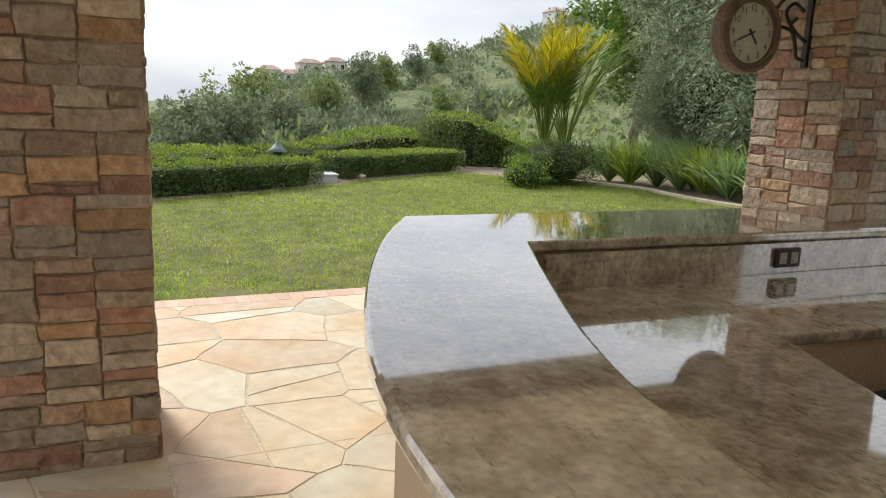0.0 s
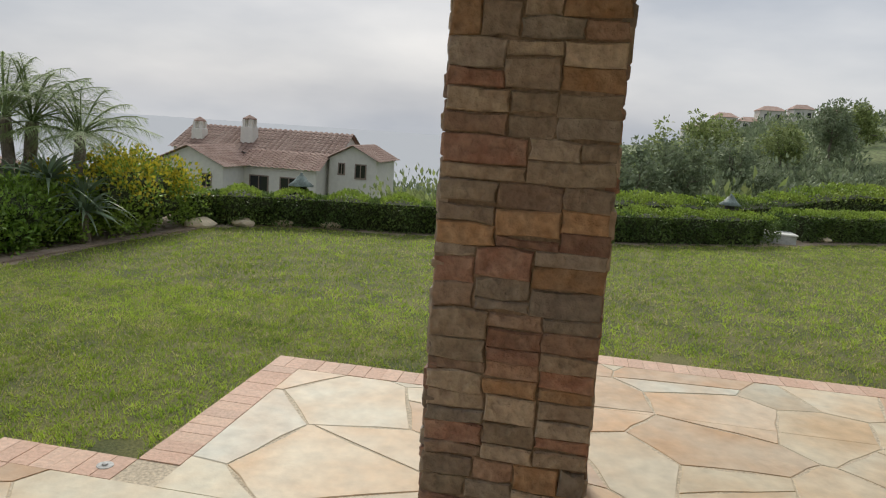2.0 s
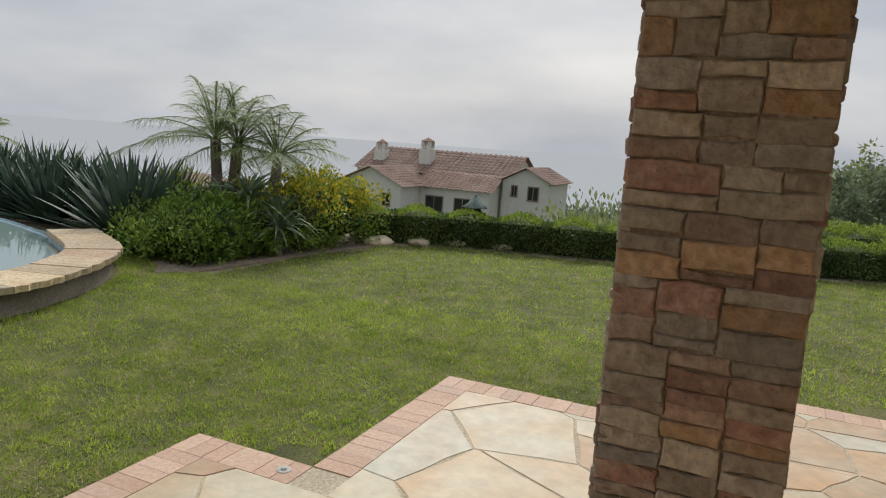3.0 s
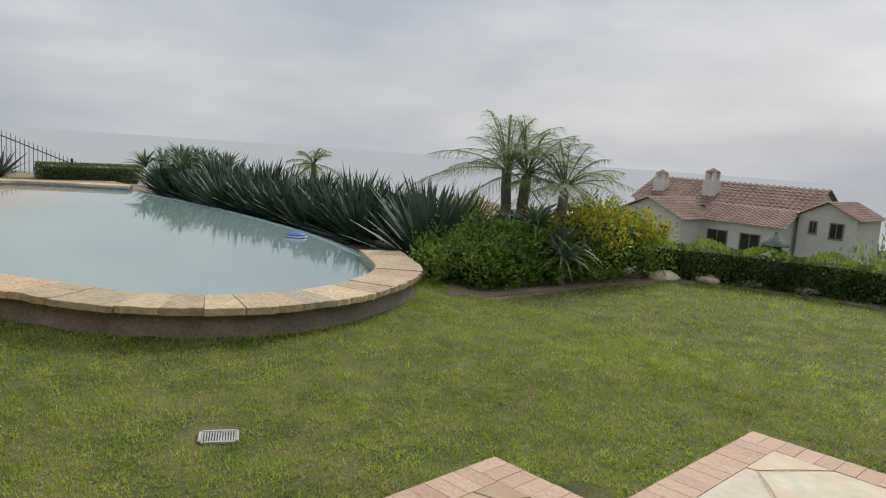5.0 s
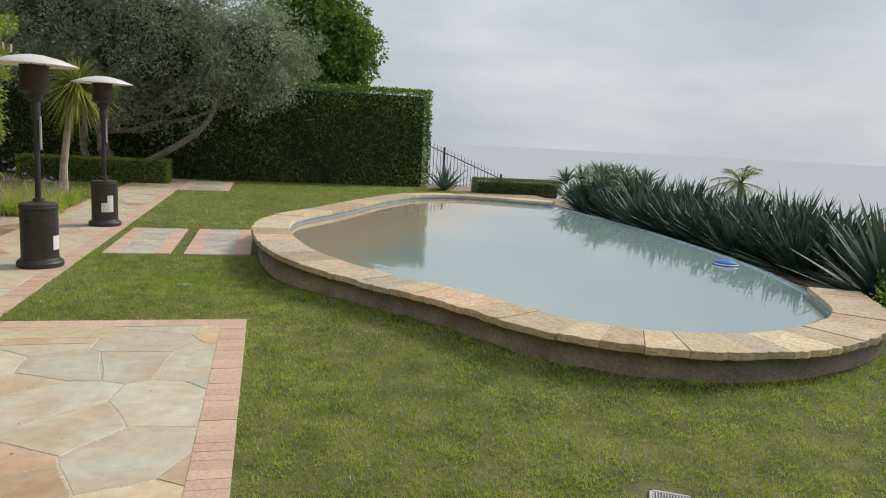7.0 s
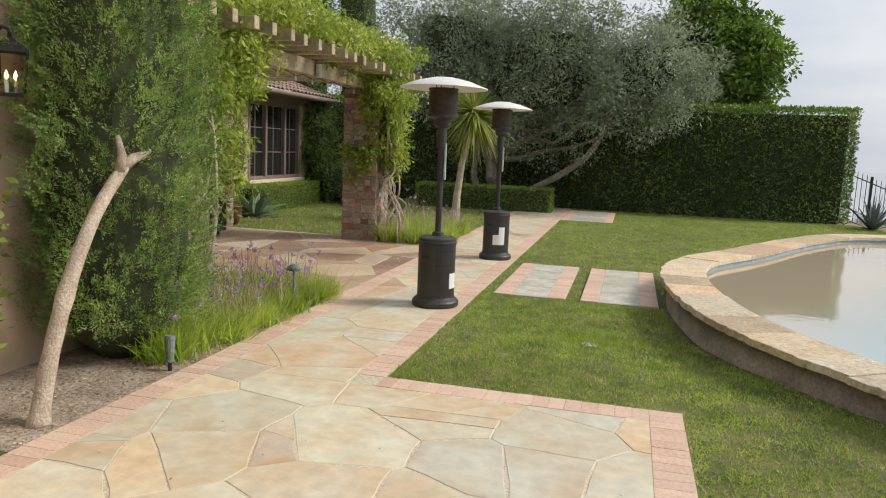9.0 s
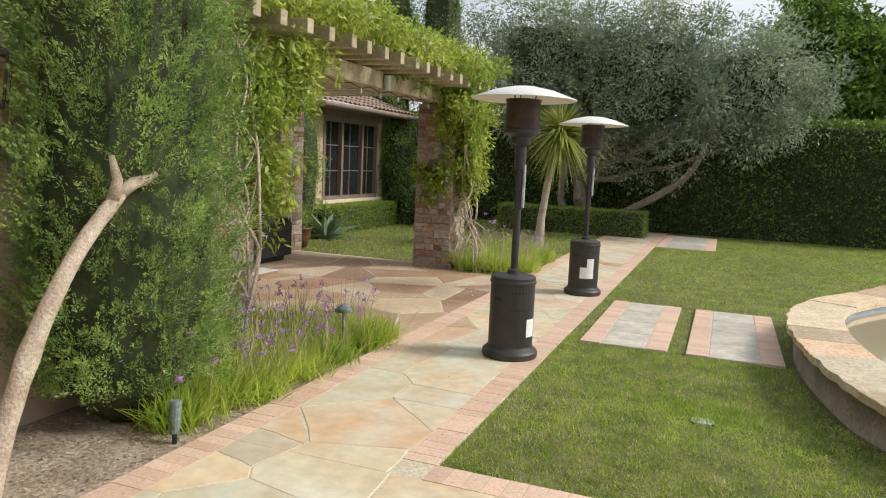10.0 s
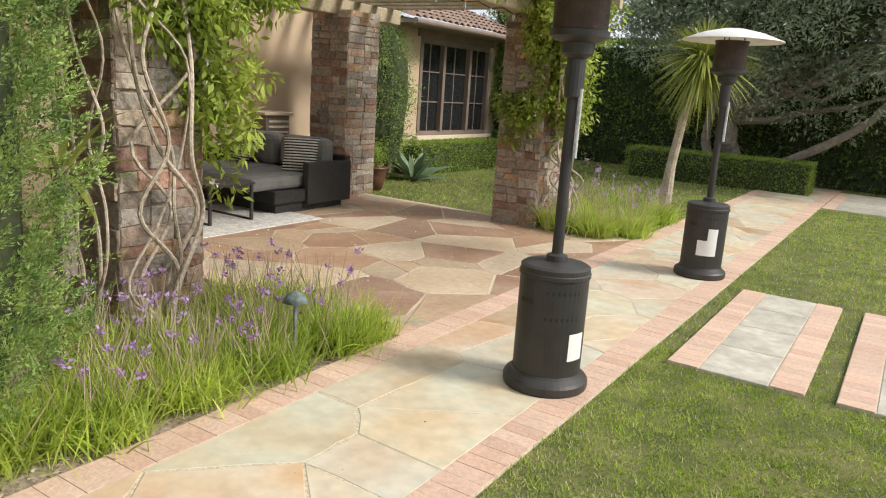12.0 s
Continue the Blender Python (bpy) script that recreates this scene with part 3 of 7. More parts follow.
def flagstones(rects, spacing, seed, material, lo, hi, keep_if=None):
    """Irregular slabs: the cells round scattered seeds, with open joints, cut to the paved strips."""
    rng = np.random.default_rng(seed)
    seeds = []
    for gx0 in np.arange(lo[0], hi[0], spacing):
        for gy0 in np.arange(lo[1], hi[1], spacing):
            seeds.append((gx0 + rng.uniform(-0.42, 0.42) * spacing, gy0 + rng.uniform(-0.42, 0.42) * spacing))
    seeds = np.array(seeds)
    merged = seeds[rng.random(len(seeds)) > 0.3]
    weight = rng.uniform(-0.2, 0.2, len(merged)) * spacing ** 2
    cells = []
    for i, s in enumerate(merged):
        near = np.argsort(np.hypot(*(merged - s).T))[1:20]
        poly = [(s[0] - 2, s[1] - 2), (s[0] + 2, s[1] - 2), (s[0] + 2, s[1] + 2), (s[0] - 2, s[1] + 2)]
        for j in near:
            q = merged[j]
            d = q - s
            ln = np.hypot(*d)
            a, b = d / ln
            at = (ln * ln + weight[i] - weight[j]) / (2 * ln)
            poly = clip(poly, a, b, a * s[0] + b * s[1] + at - 0.0035)
            if len(poly) < 3:
                break
        if len(poly) < 3:
            continue
        # the mason cuts some of the large stones in two
        c = np.mean(poly, 0)
        if rng.random() < 0.24:
            t = rng.uniform(0, math.pi)
            a, b = math.cos(t), math.sin(t)
            k = a * c[0] + b * c[1] + rng.uniform(-0.08, 0.08)
            cells += [clip(poly, a, b, k - 0.0035), clip(poly, -a, -b, -k - 0.0035)]
        else:
            cells.append(poly)
    for poly in cells:
        if len(poly) < 3:
            continue
        merged_bm = bmesh.new()
        z = 0.0185 + rng.uniform(-0.0012, 0.0015)
        count = 0
        for x0, x1, y0, y1 in rects:
            p = clip(clip(clip(clip(poly, 1, 0, x1), -1, 0, -x0), 0, 1, y1), 0, -1, -y0)
            if len(p) < 3:
                continue
            pa = np.array(p)
            area = 0.5 * abs(np.dot(pa[:, 0], np.roll(pa[:, 1], 1)) - np.dot(pa[:, 1], np.roll(pa[:, 0], 1)))
            if area < 0.004:
                continue
            # rough, chipped outline
            out = []
            for (xa, ya), (xb, yb) in zip(p, p[1:] + p[:1]):
                out.append((xa, ya))
                ln = math.hypot(xb - xa, yb - ya)
                if ln > 0.25:
                    nxx, nyy = (yb - ya) / ln, -(xb - xa) / ln
                    on_side = abs(xa - xb) < 1e-6 or abs(ya - yb) < 1e-6
                    for t in (0.33, 0.66):
                        o = 0 if on_side else rng.uniform(-0.012, 0.003)
                        out.append((xa + (xb - xa) * t + nxx * o, ya + (yb - ya) * t + nyy * o))
            sb = slab(out, -0.02, z)
            tmp = bpy.data.meshes.new("tmp")
            sb.to_mesh(tmp)
            sb.free()
            merged_bm.from_mesh(tmp)
            bpy.data.meshes.remove(tmp)
            count += 1
        if count:
            part("flagstone", merged_bm, material, patio)
        else:
            merged_bm.free()


BRICK_MESH = {}


def brick_row(x0, y0, x1, y1, w=0.2, along=0.1, z=0.02):
    """Bricks laid side by side, short edge along the line from one end to the other; the row lies on its left."""
    ln = math.hypot(x1 - x0, y1 - y0)
    n = max(1, round(ln / along))
    step = ln / n
    key = round(step, 4), w
    if key not in BRICK_MESH:
        bm = cuboid(0.001, step - 0.001, 0.0015, w - 0.0015, -0.03, z, 0.0015)
        BRICK_MESH[key] = bpy.data.meshes.new("brick")
        bm.to_mesh(BRICK_MESH[key])
        bm.free()
        BRICK_MESH[key].materials.append(BRICK)
    a = math.atan2(y1 - y0, x1 - x0)
    for i in range(n):
        ob = new("brick", BRICK_MESH[key])
        ob.parent = patio
        t = i * step
        ob.matrix_basis = Matrix.Translation((x0 + math.cos(a) * t, y0 + math.sin(a) * t, random.uniform(-0.0012, 0.0012))) @ Matrix.Rotation(a + random.uniform(-0.006, 0.006), 4, "Z")


# ---- pool ----
pool = thing("pool", (4.9, 2, 0), "freeform raised swimming pool with a vanishing edge, still water", "swimming pool")


def wall_ring(line, z0, z1, flip=False):
    n = len(line)
    v = [(x, y, z0) for x, y in line] + [(x, y, z1) for x, y in line]
    f = [(i, i + 1, n + i + 1, n + i) if not flip else (i + 1, i, n + i, n + i + 1) for i in range(n - 1)]
    return v, f


def wall_solid(outer, inner, z0, z1):
    n = len(outer)
    v = [(x, y, z0) for x, y in outer] + [(x, y, z1) for x, y in outer] + [(x, y, z0) for x, y in inner] + [(x, y, z1) for x, y in inner]
    f = []
    for i in range(n - 1):
        f += [(i, i + 1, n + i + 1, n + i), (2 * n + i + 1, 2 * n + i, 3 * n + i, 3 * n + i + 1), (n + i, n + i + 1, 3 * n + i + 1, 3 * n + i)]
    f += [(0, n, 3 * n, 2 * n), (n - 1, 3 * n - 1, 4 * n - 1, 2 * n - 1)]
    return v, f


nrm = np.stack([tang[:, 1], -tang[:, 0]], 1)
v, f = wall_solid(POOL_OUT + nrm * 0.05, POOL_IN, -0.4, TOP - 0.05)
arrays("pool_wall", v, f, POOLWALL, pool, "brown rendered wall")
v, f = wall_ring(POOL_IN + nrm * 0.012, 0.1, TOP - 0.05)
arrays("waterline_tile", v, f, TILE, pool, "blue-grey tile band")
v, f = wall_solid(POOL_EDGE, POOL_EDGE + np.array([0.14, 0.0]), -0.9, WATER_Z - 0.006)
arrays("vanishing_edge", v, f, TILE, pool, "dark tiled weir wall")
ring3 = lambda z: [(x, y, z) for x, y in POOL_RING]
bm = bmesh.new()
bm.faces.new([bm.verts.new(p) for p in ring3(WATER_Z)])
bmesh.ops.triangulate(bm, faces=bm.faces[:])
bmesh.ops.recalc_face_normals(bm, faces=bm.faces[:])
if bm.faces[0].normal.z < 0 or sum(fc.normal.z for fc in bm.faces) < 0:
    bmesh.ops.reverse_faces(bm, faces=bm.faces[:])
part("water", bm, WATER, pool, "still greenish water")
bm = bmesh.new()
n = len(POOL_RING)
lo, hi = [bm.verts.new(p) for p in ring3(-1.1)], [bm.verts.new(p) for p in ring3(0.12)]
bm.faces.new(lo)
for i in range(n):
    j = (i + 1) % n
    bm.faces.new((lo[i], lo[j], hi[j], hi[i]))
bmesh.ops.triangulate(bm, faces=bm.faces[:])
part("basin", bm, PLASTER, pool, "pale green plaster basin")
bm = bmesh.new()
pts = clip([tuple(p) for p in POOL_RING], 0.75, 0.66, 8.2)
lo, hi = [bm.verts.new((x, y, -1.05)) for x, y in pts], [bm.verts.new((x, y, 0.03)) for x, y in pts]
bm.faces.new(hi)
for i in range(len(pts)):
    j = (i + 1) % len(pts)
    bm.faces.new((lo[i], lo[j], hi[j], hi[i]))
bmesh.ops.triangulate(bm, faces=bm.faces[:])
part("shallow_shelf", bm, SHELF, pool, "sandy plaster shelf under shallow water")
# coping: one slab after another along the wall
rng = np.random.default_rng(11)
i = 0
while i < len(POOL_OUT) - 1:
    j = min(i + int(rng.integers(2, 5)), len(POOL_OUT) - 1)
    if len(POOL_OUT) - 1 - j < 2:
        j = len(POOL_OUT) - 1
    o, q = POOL_OUT[i:j + 1] - nrm[i:j + 1] * (0.02 + rng.uniform(0, 0.02)), POOL_IN[i:j + 1] + nrm[i:j + 1] * 0.03
    for a, b in ((o, q),):
        outer = []
        for p, q2, w in zip(a, a[1:], nrm[i:j]):
            for t in (0, 0.33, 0.66):
                outer.append(tuple(p + (q2 - p) * t + w * rng.uniform(-0.014, 0.014)))
        poly = outer + [tuple(a[-1])] + [tuple(p) for p in b[::-1]]
        c = np.mean(poly, 0)
        poly = [tuple(np.array(p) + (c - np.array(p)) / np.linalg.norm(c - np.array(p)) * 0.004) for p in poly]
        part("coping_stone", slab(poly, TOP - 0.05, TOP + rng.uniform(-0.004, 0.006)), COPING, pool)
    i = j
bm = bmesh.new()
lathe(bm, [(0, 0), (0.12, 0), (0.14, 0.03), (0.13, 0.06), (0.08, 0.08), (0, 0.09)], 0, 0, 20)
fl = thing("pool_float", (7.62, 1.6, WATER_Z - 0.02), "blue plastic chlorine float drifting on the water", "pool float")
ob = part("body", bm, BLUE, None)
ob.parent = fl
bm = lathe(bmesh.new(), [(0.142, 0.028), (0.15, 0.036), (0.142, 0.045)], 0, 0, 20)
ob = part("rim", bm, WHITE, None, "white rim")
ob.parent = fl


# ---- stone pillars ----
def ledge_pillar(name, x0, x1, y0, y1, height, label, seed, course=(0.05, 0.115), width=(0.14, 0.36), category="pillar", group=""):
    """A rubble-faced pillar: a mortar core and, on each face, courses of ledge stone laid one by one."""
    rng = np.random.default_rng(seed)
    th = thing(name, ((x0 + x1) / 2, (y0 + y1) / 2, 0), label, category, group)
    part("mortar_core", cuboid(x0 + 0.006, x1 - 0.006, y0 + 0.006, y1 - 0.006, -0.05, height), MORTAR, th, "brown mortar")
    for face in range(4):
        span = (x1 - x0) if face % 2 else (y1 - y0)
        cells, z = [], 0.0
        while z < height - 0.02:
            band = min(rng.uniform(0.12, 0.34), height - z)
            if height - z - band < 0.1:
                band = height - z
            k = int(rng.choice((2, 2, 2, 3, 3)))
            cols = np.cumsum(rng.uniform(0.6, 1.5, k))
            cols = np.concatenate([[0], cols / cols[-1] * span])
            for a, b in zip(cols, cols[1:]):
                hs = rng.uniform(*course, 12)
                m = max(1, int(round(band / hs.mean())))
                cut = np.concatenate([[0], np.cumsum(hs[:m]) / hs[:m].sum() * band]) + z
                for za, zb in zip(cut, cut[1:]):
                    if b - a > width[1] * 0.8 and rng.random() < 0.55:
                        mid = a + (b - a) * rng.uniform(0.35, 0.65)
                        cells += [(a, mid, za, zb), (mid, b, za, zb)]
                    else:
                        cells.append((a, b, za, zb))
            z += band
        for a, b, za, zb in cells:
            proud, g = rng.uniform(0.003, 0.015), 0.0015
            bm = bmesh.new()
            ua, ub, wa, wb = a + g, b - g, za + g, zb - g
            if a == 0:
                ua = 0.001
            if b == span:
                ub = span - 0.001
            j = lambda s: rng.uniform(-s, s)
            rim = [(ua + j(0.005), wa + j(0.005)), ((ua + ub) / 2 + j(0.03), wa + j(0.01)), (ub + j(0.006), wa + j(0.008)), (ub + j(0.008), (wa + wb) / 2),
                   (ub + j(0.006), wb + j(0.008)), ((ua + ub) / 2 + j(0.03), wb + j(0.01)), (ua + j(0.006), wb + j(0.008)), (ua + j(0.008), (wa + wb) / 2)]
            cu, cw = (ua + ub) / 2, (wa + wb) / 2
            back = [(u, -0.035, w) for u, w in rim]
            mid = [(u, proud * 0.6 - 0.004, w) for u, w in rim]
            front = [(u + math.copysign(min(0.006, abs(cu - u)), cu - u), proud + j(0.0018), w + math.copysign(min(0.006, abs(cw - w)), cw - w)) for u, w in rim]
            ctr = (cu + j(0.03), proud + rng.uniform(-0.001, 0.003), cw + j(0.01))
            def place(u, o, w):
                if face == 0:
                    return (x0 - o, y1 - u, w)
                if face == 1:
                    return (x0 + u, y0 - o, w)
                if face == 2:
                    return (x1 + o, y0 + u, w)
                return (x1 - u, y1 + o, w)
            rings = [[bm.verts.new(place(*p)) for p in r] for r in (back, mid, front)]
            cv = bm.verts.new(place(*ctr))
            for ra, rb in zip(rings, rings[1:]):
                for k in range(8):
                    bm.faces.new((ra[k], ra[(k + 1) % 8], rb[(k + 1) % 8], rb[k]))
            for k in range(8):
                bm.faces.new((rings[2][k], rings[2][(k + 1) % 8], cv))
            part("stone", bm, STONE, th)
    return th


ledge_pillar("stone_pillar", 4.79, 5.38, -6.97, -6.35, 2.6, "square pillar of rough tan, pink and grey ledge stone", 3, (0.04, 0.115), (0.1, 0.3), group="loggia pillars")
ledge_pillar("stone_pillar", 4.77, 5.42, -11.35, -10.67, 2.6, "square ledge stone pillar carrying a bracket clock", 4, (0.045, 0.12), (0.1, 0.3), group="loggia pillars")

# ---- bar counter ----
bar = thing("bar_counter", (3.6, -8.4, 0), "L-shaped outdoor bar with a raised polished granite top", "bar counter")
OUTER = smooth_line([(1.2, -7.3), (1.9, -7.24), (2.46, -7.22), (2.92, -7.27), (3.46, -7.43), (4.0, -7.65), (4.48, -7.9)], 8)
INNER = smooth_line([(1.2, -7.62), (1.9, -7.6), (2.5, -7.62), (2.9, -7.72), (3.39, -7.92), (3.86, -8.13)], 8)


def plate(poly, z0, z1, rim=0.012):
    """A worktop of any outline with a rounded edge."""
    bm = bmesh.new()
    f = bm.faces.new([bm.verts.new((x, y, z0)) for x, y in poly])
    bmesh.ops.recalc_face_normals(bm, faces=[f])
    r = bmesh.ops.extrude_face_region(bm, geom=[f])
    vs = [g for g in r["geom"] if isinstance(g, bmesh.types.BMVert)]
    bmesh.ops.translate(bm, vec=(0, 0, z1 - z0), verts=vs)
    bmesh.ops.recalc_face_normals(bm, faces=bm.faces[:])
    es = [e for e in bm.edges if abs(e.verts[0].co.z - e.verts[1].co.z) < 1e-6]
    if rim:
        bmesh.ops.bevel(bm, geom=es, offset=rim, segments=3, affect="EDGES", profile=0.5)
    bmesh.ops.triangulate(bm, faces=[f for f in bm.faces if len(f.verts) > 4])
    return bm


top_poly = [tuple(p) for p in OUTER] + [(4.44, -10.64), (3.8, -10.64)] + [tuple(p) for p in INNER[::-1]]
part("bar_top", plate(top_poly, 1.02, 1.06), GRANITE, bar, "raised polished granite bar top")
base_poly = [(x, y - 0.09) for x, y in OUTER[:-1]] + [(4.36, -8.02), (4.34, -10.64), (3.84, -10.64), (3.88, -8.16)] + [(x, y + 0.02) for x, y in INNER[::-1][2:]]
part("bar_wall", plate(base_poly, -0.02, 1.02, 0), STUCCO, bar, "stucco bar front")
low = [(1.2, -7.63)] + [(x, y - 0.005) for x, y in INNER[2:-1]] + [(3.83, -8.17), (3.81, -10.64), (3.14, -10.64), (3.14, -9.6), (3.16, -8.95), (3.2, -8.57), (2.75, -8.41), (2.45, -8.3), (1.2, -8.3)]
part("worktop", plate(low, 0.86, 0.90), GRANITE, bar, "lower granite worktop")
part("backsplash", cuboid(3.815, 3.835, -10.6, -8.17, 0.9, 1.02), GRANITE, bar, "granite upstand")
part("lower_cabinet", cuboid(3.2, 3.8, -10.6, -8.6, -0.02, 0.86), STUCCO, bar)
# Solid black block: the shade of the sink recess is in its colour
part("sink_well", cuboid(2.0, 3.12, -10.6, -8.62, 0.0, 0.72), BLACK, bar, "black block standing in for the shaded recess below the worktop")
out = part("outlet_plate", cuboid(3.80, 3.813, -9.33, -9.2, 0.925, 1.0, 0.003), BLACK, bar, "dark outlet cover")
for yy in (-9.295, -9.235):
    part("outlet_socket", cuboid(3.796, 3.80, yy - 0.018, yy + 0.018, 0.94, 0.985, 0.001), GALV, out)

# ---- loggia roof and house walls that close the place ----
def struct(name, bm, material, label, category):
    ob = part(name, bm, material)
    return tagged(ob, label, category, kind="structure")


# Ceiling is out of view; its pale tone is chosen to brighten the bar
struct("ceiling", cuboid(-2.6, 6.15, -11.7, -5.8, 2.6, 2.8), CEIL, "loggia ceiling out of view, kept pale to bounce light", "ceiling")
struct("eave_beam", cuboid(5.92, 6.15, -11.7, -5.8, 2.42, 2.6, 0.03), FRAMEW, "dark timber eave beam of the loggia", "beam")
struct("wall_west", cuboid(-2.9, -2.35, -13, 0.05, -0.1, 3.6), STUCCO, "sand-coloured stucco house wall", "wall")
# the loggia is left open to the south to let light in
struct("kitchen_wall", cuboid(-2.35, 1.0, -12.0, -11.7, -0.1, 2.8), STUCCO, "sand-coloured stucco wall", "wall")

# ---- patio heaters ----
def heater(x, y, turn, label):
    th = thing("patio_heater", (0, 0, 0), label, "patio heater", "patio heaters")
    bm = lathe(bmesh.new(), [(0, 0), (0.225, 0), (0.232, 0.015), (0.232, 0.05), (0.222, 0.065), (0.195, 0.085), (0.188, 0.1)], 0, 0, 40)
    part("base", bm, BLACK, th, smooth=False)
    bm = lathe(bmesh.new(), [(0.185, 0.07), (0.185, 0.62), (0.192, 0.625), (0.192, 0.645), (0.186, 0.65), (0.186, 0.675), (0.17, 0.685), (0.06, 0.70), (0, 0.70)], 0, 0, 40)
    housing = part("tank_housing", bm, BLACK, th, "black cylinder housing")
    bm = lathe(bmesh.new(), [(0.06, 0.69), (0.055, 0.73), (0.03, 0.74), (0.03, 0.76)], 0, 0, 20)
    part("collar", bm, BLACK, th)
    part("pole", tube(bmesh.new(), [(0, 0, 0.7), (0, 0, 1.72)], 0.03, 14), BLACK, th)
    part("gas_tube", tube(bmesh.new(), [(0.045, -0.01, 1.25), (0.045, -0.01, 1.6)], 0.012, 8), GALV, th, "thin grey gas tube")
    bm = lathe(bmesh.new(), [(0.042, 1.55), (0.048, 1.56), (0.048, 1.74), (0.042, 1.75)], 0, 0, 16)
    part("control_housing", bm, BLACK, th)
    bm = lathe(bmesh.new(), [(0.04, 1.74), (0.08, 1.77), (0.085, 1.82), (0.15, 1.85), (0.152, 1.88), (0.14, 1.885)], 0, 0, 32)
    part("burner_cup", bm, BLACK, th)
    bm = lathe(bmesh.new(), [(0.138, 1.88), (0.138, 2.1), (0.145, 2.105), (0.145, 2.12), (0.1, 2.125)], 0, 0, 36)
    part("burner_screen", bm, BRONZE, th, "dark bronze mesh screen")
    for k in range(3):
        a = 2 * math.pi * k / 3
        part("reflector_post", tube(bmesh.new(), [(0.1 * math.cos(a), 0.1 * math.sin(a), 2.12), (0.1 * math.cos(a), 0.1 * math.sin(a), 2.2)], 0.006, 6), BLACK, th)
    bm = lathe(bmesh.new(), [(0, 2.225), (0.1, 2.222), (0.25, 2.19), (0.425, 2.125), (0.427, 2.118), (0.42, 2.117), (0.25, 2.182), (0.1, 2.214), (0, 2.217)], 0, 0, 48)
    part("reflector", bm, ALU, th, "pale domed metal reflector", smooth=True)
    # paper stickers bent round the housing
    for a0, a1, z0, z1 in ((-34, -8, 0.22, 0.36), (-8, 20, 0.22, 0.47)) if turn > 0 else ((28, 62, 0.19, 0.34),):
        bm = bmesh.new()
        pr = None
        for k in range(9):
            a = radians(a0 + (a1 - a0) * k / 8 - 60)
            q = [bm.verts.new((0.1868 * math.cos(a), 0.1868 * math.sin(a), z)) for z in (z0, z1)]
            if pr:
                bm.faces.new((pr[0], q[0], q[1], pr[1]))
            pr = q
        part("sticker", bm, PAPER, housing, "white paper sticker")
    # vent holes and the hand hole: flat patches, the shade inside put into near-black
    for row_z in (0.56, 0.42):
        for k in range(7):
            a = radians(-95 + k * 9 + (20 if row_z < 0.6 else 0))
            p = Vector((0.1862 * math.cos(a), 0.1862 * math.sin(a), row_z))
            bm = bmesh.new()
            u = Vector((-math.sin(a), math.cos(a), 0))
            vs = [bm.verts.new(p + u * 0.008 * math.cos(t) + Vector((0, 0, 0.011)) * math.sin(t)) for t in (2 * math.pi * i / 8 for i in range(8))]
            bm.faces.new(vs)
            part("vent_hole", bm, IRON, housing)
    a = radians(-112)
    p, u = Vector((0.1864 * math.cos(a), 0.1864 * math.sin(a), 0.50)), Vector((-math.sin(a), math.cos(a), 0))
    bm = bmesh.new()
    bm.faces.new([bm.verts.new(p + u * du + Vector((0, 0, dz))) for du, dz in ((-0.04, -0.012), (0.04, -0.012), (0.04, 0.012), (-0.04, 0.012))])
    part("hand_slot", bm, IRON, housing)
    th.matrix_basis = pose(x, y, 0.018, 0, 0, 0)
    return th


heater(-0.285, 2.36, 0, "black patio heater with a small sticker, standing on the flagstones")
heater(-0.30, 5.74, 1, "black patio heater with an L-shaped white sticker, on the flagstones")


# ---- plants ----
# Near-black cores: the shade between the leaves is put into their colour
CORE = surface("shaded_twig_core", (0.028, 0.038, 0.014), (0.05, 0.06, 0.024), 3.0, 0.95, 0.5, 20)


def shell_points(rng, x0, x1, y0, y1, z0, z1, n, depth=0.1, bottom=False):
    """Points on the sides and top of a block, with the way out of it."""
    dims = [((y1 - y0) * (z1 - z0), 0, x0), ((y1 - y0) * (z1 - z0), 0, x1), ((x1 - x0) * (z1 - z0), 1, y0), ((x1 - x0) * (z1 - z0), 1, y1), ((x1 - x0) * (y1 - y0), 2, z1)]
    w = np.array([d[0] for d in dims])
    pick = rng.choice(5, n, p=w / w.sum())
    p = rng.uniform((x0, y0, z0), (x1, y1, z1), (n, 3))
    nm = np.zeros((n, 3))
    for k, (_, ax, val) in enumerate(dims):
        s = pick == k
        out = 1 if val in (x1, y1, z1) and k in (1, 3, 4) else -1
        p[s, ax] = val - out * np.abs(rng.normal(0, depth, s.sum()))
        nm[s, ax] = out
    return p, nm


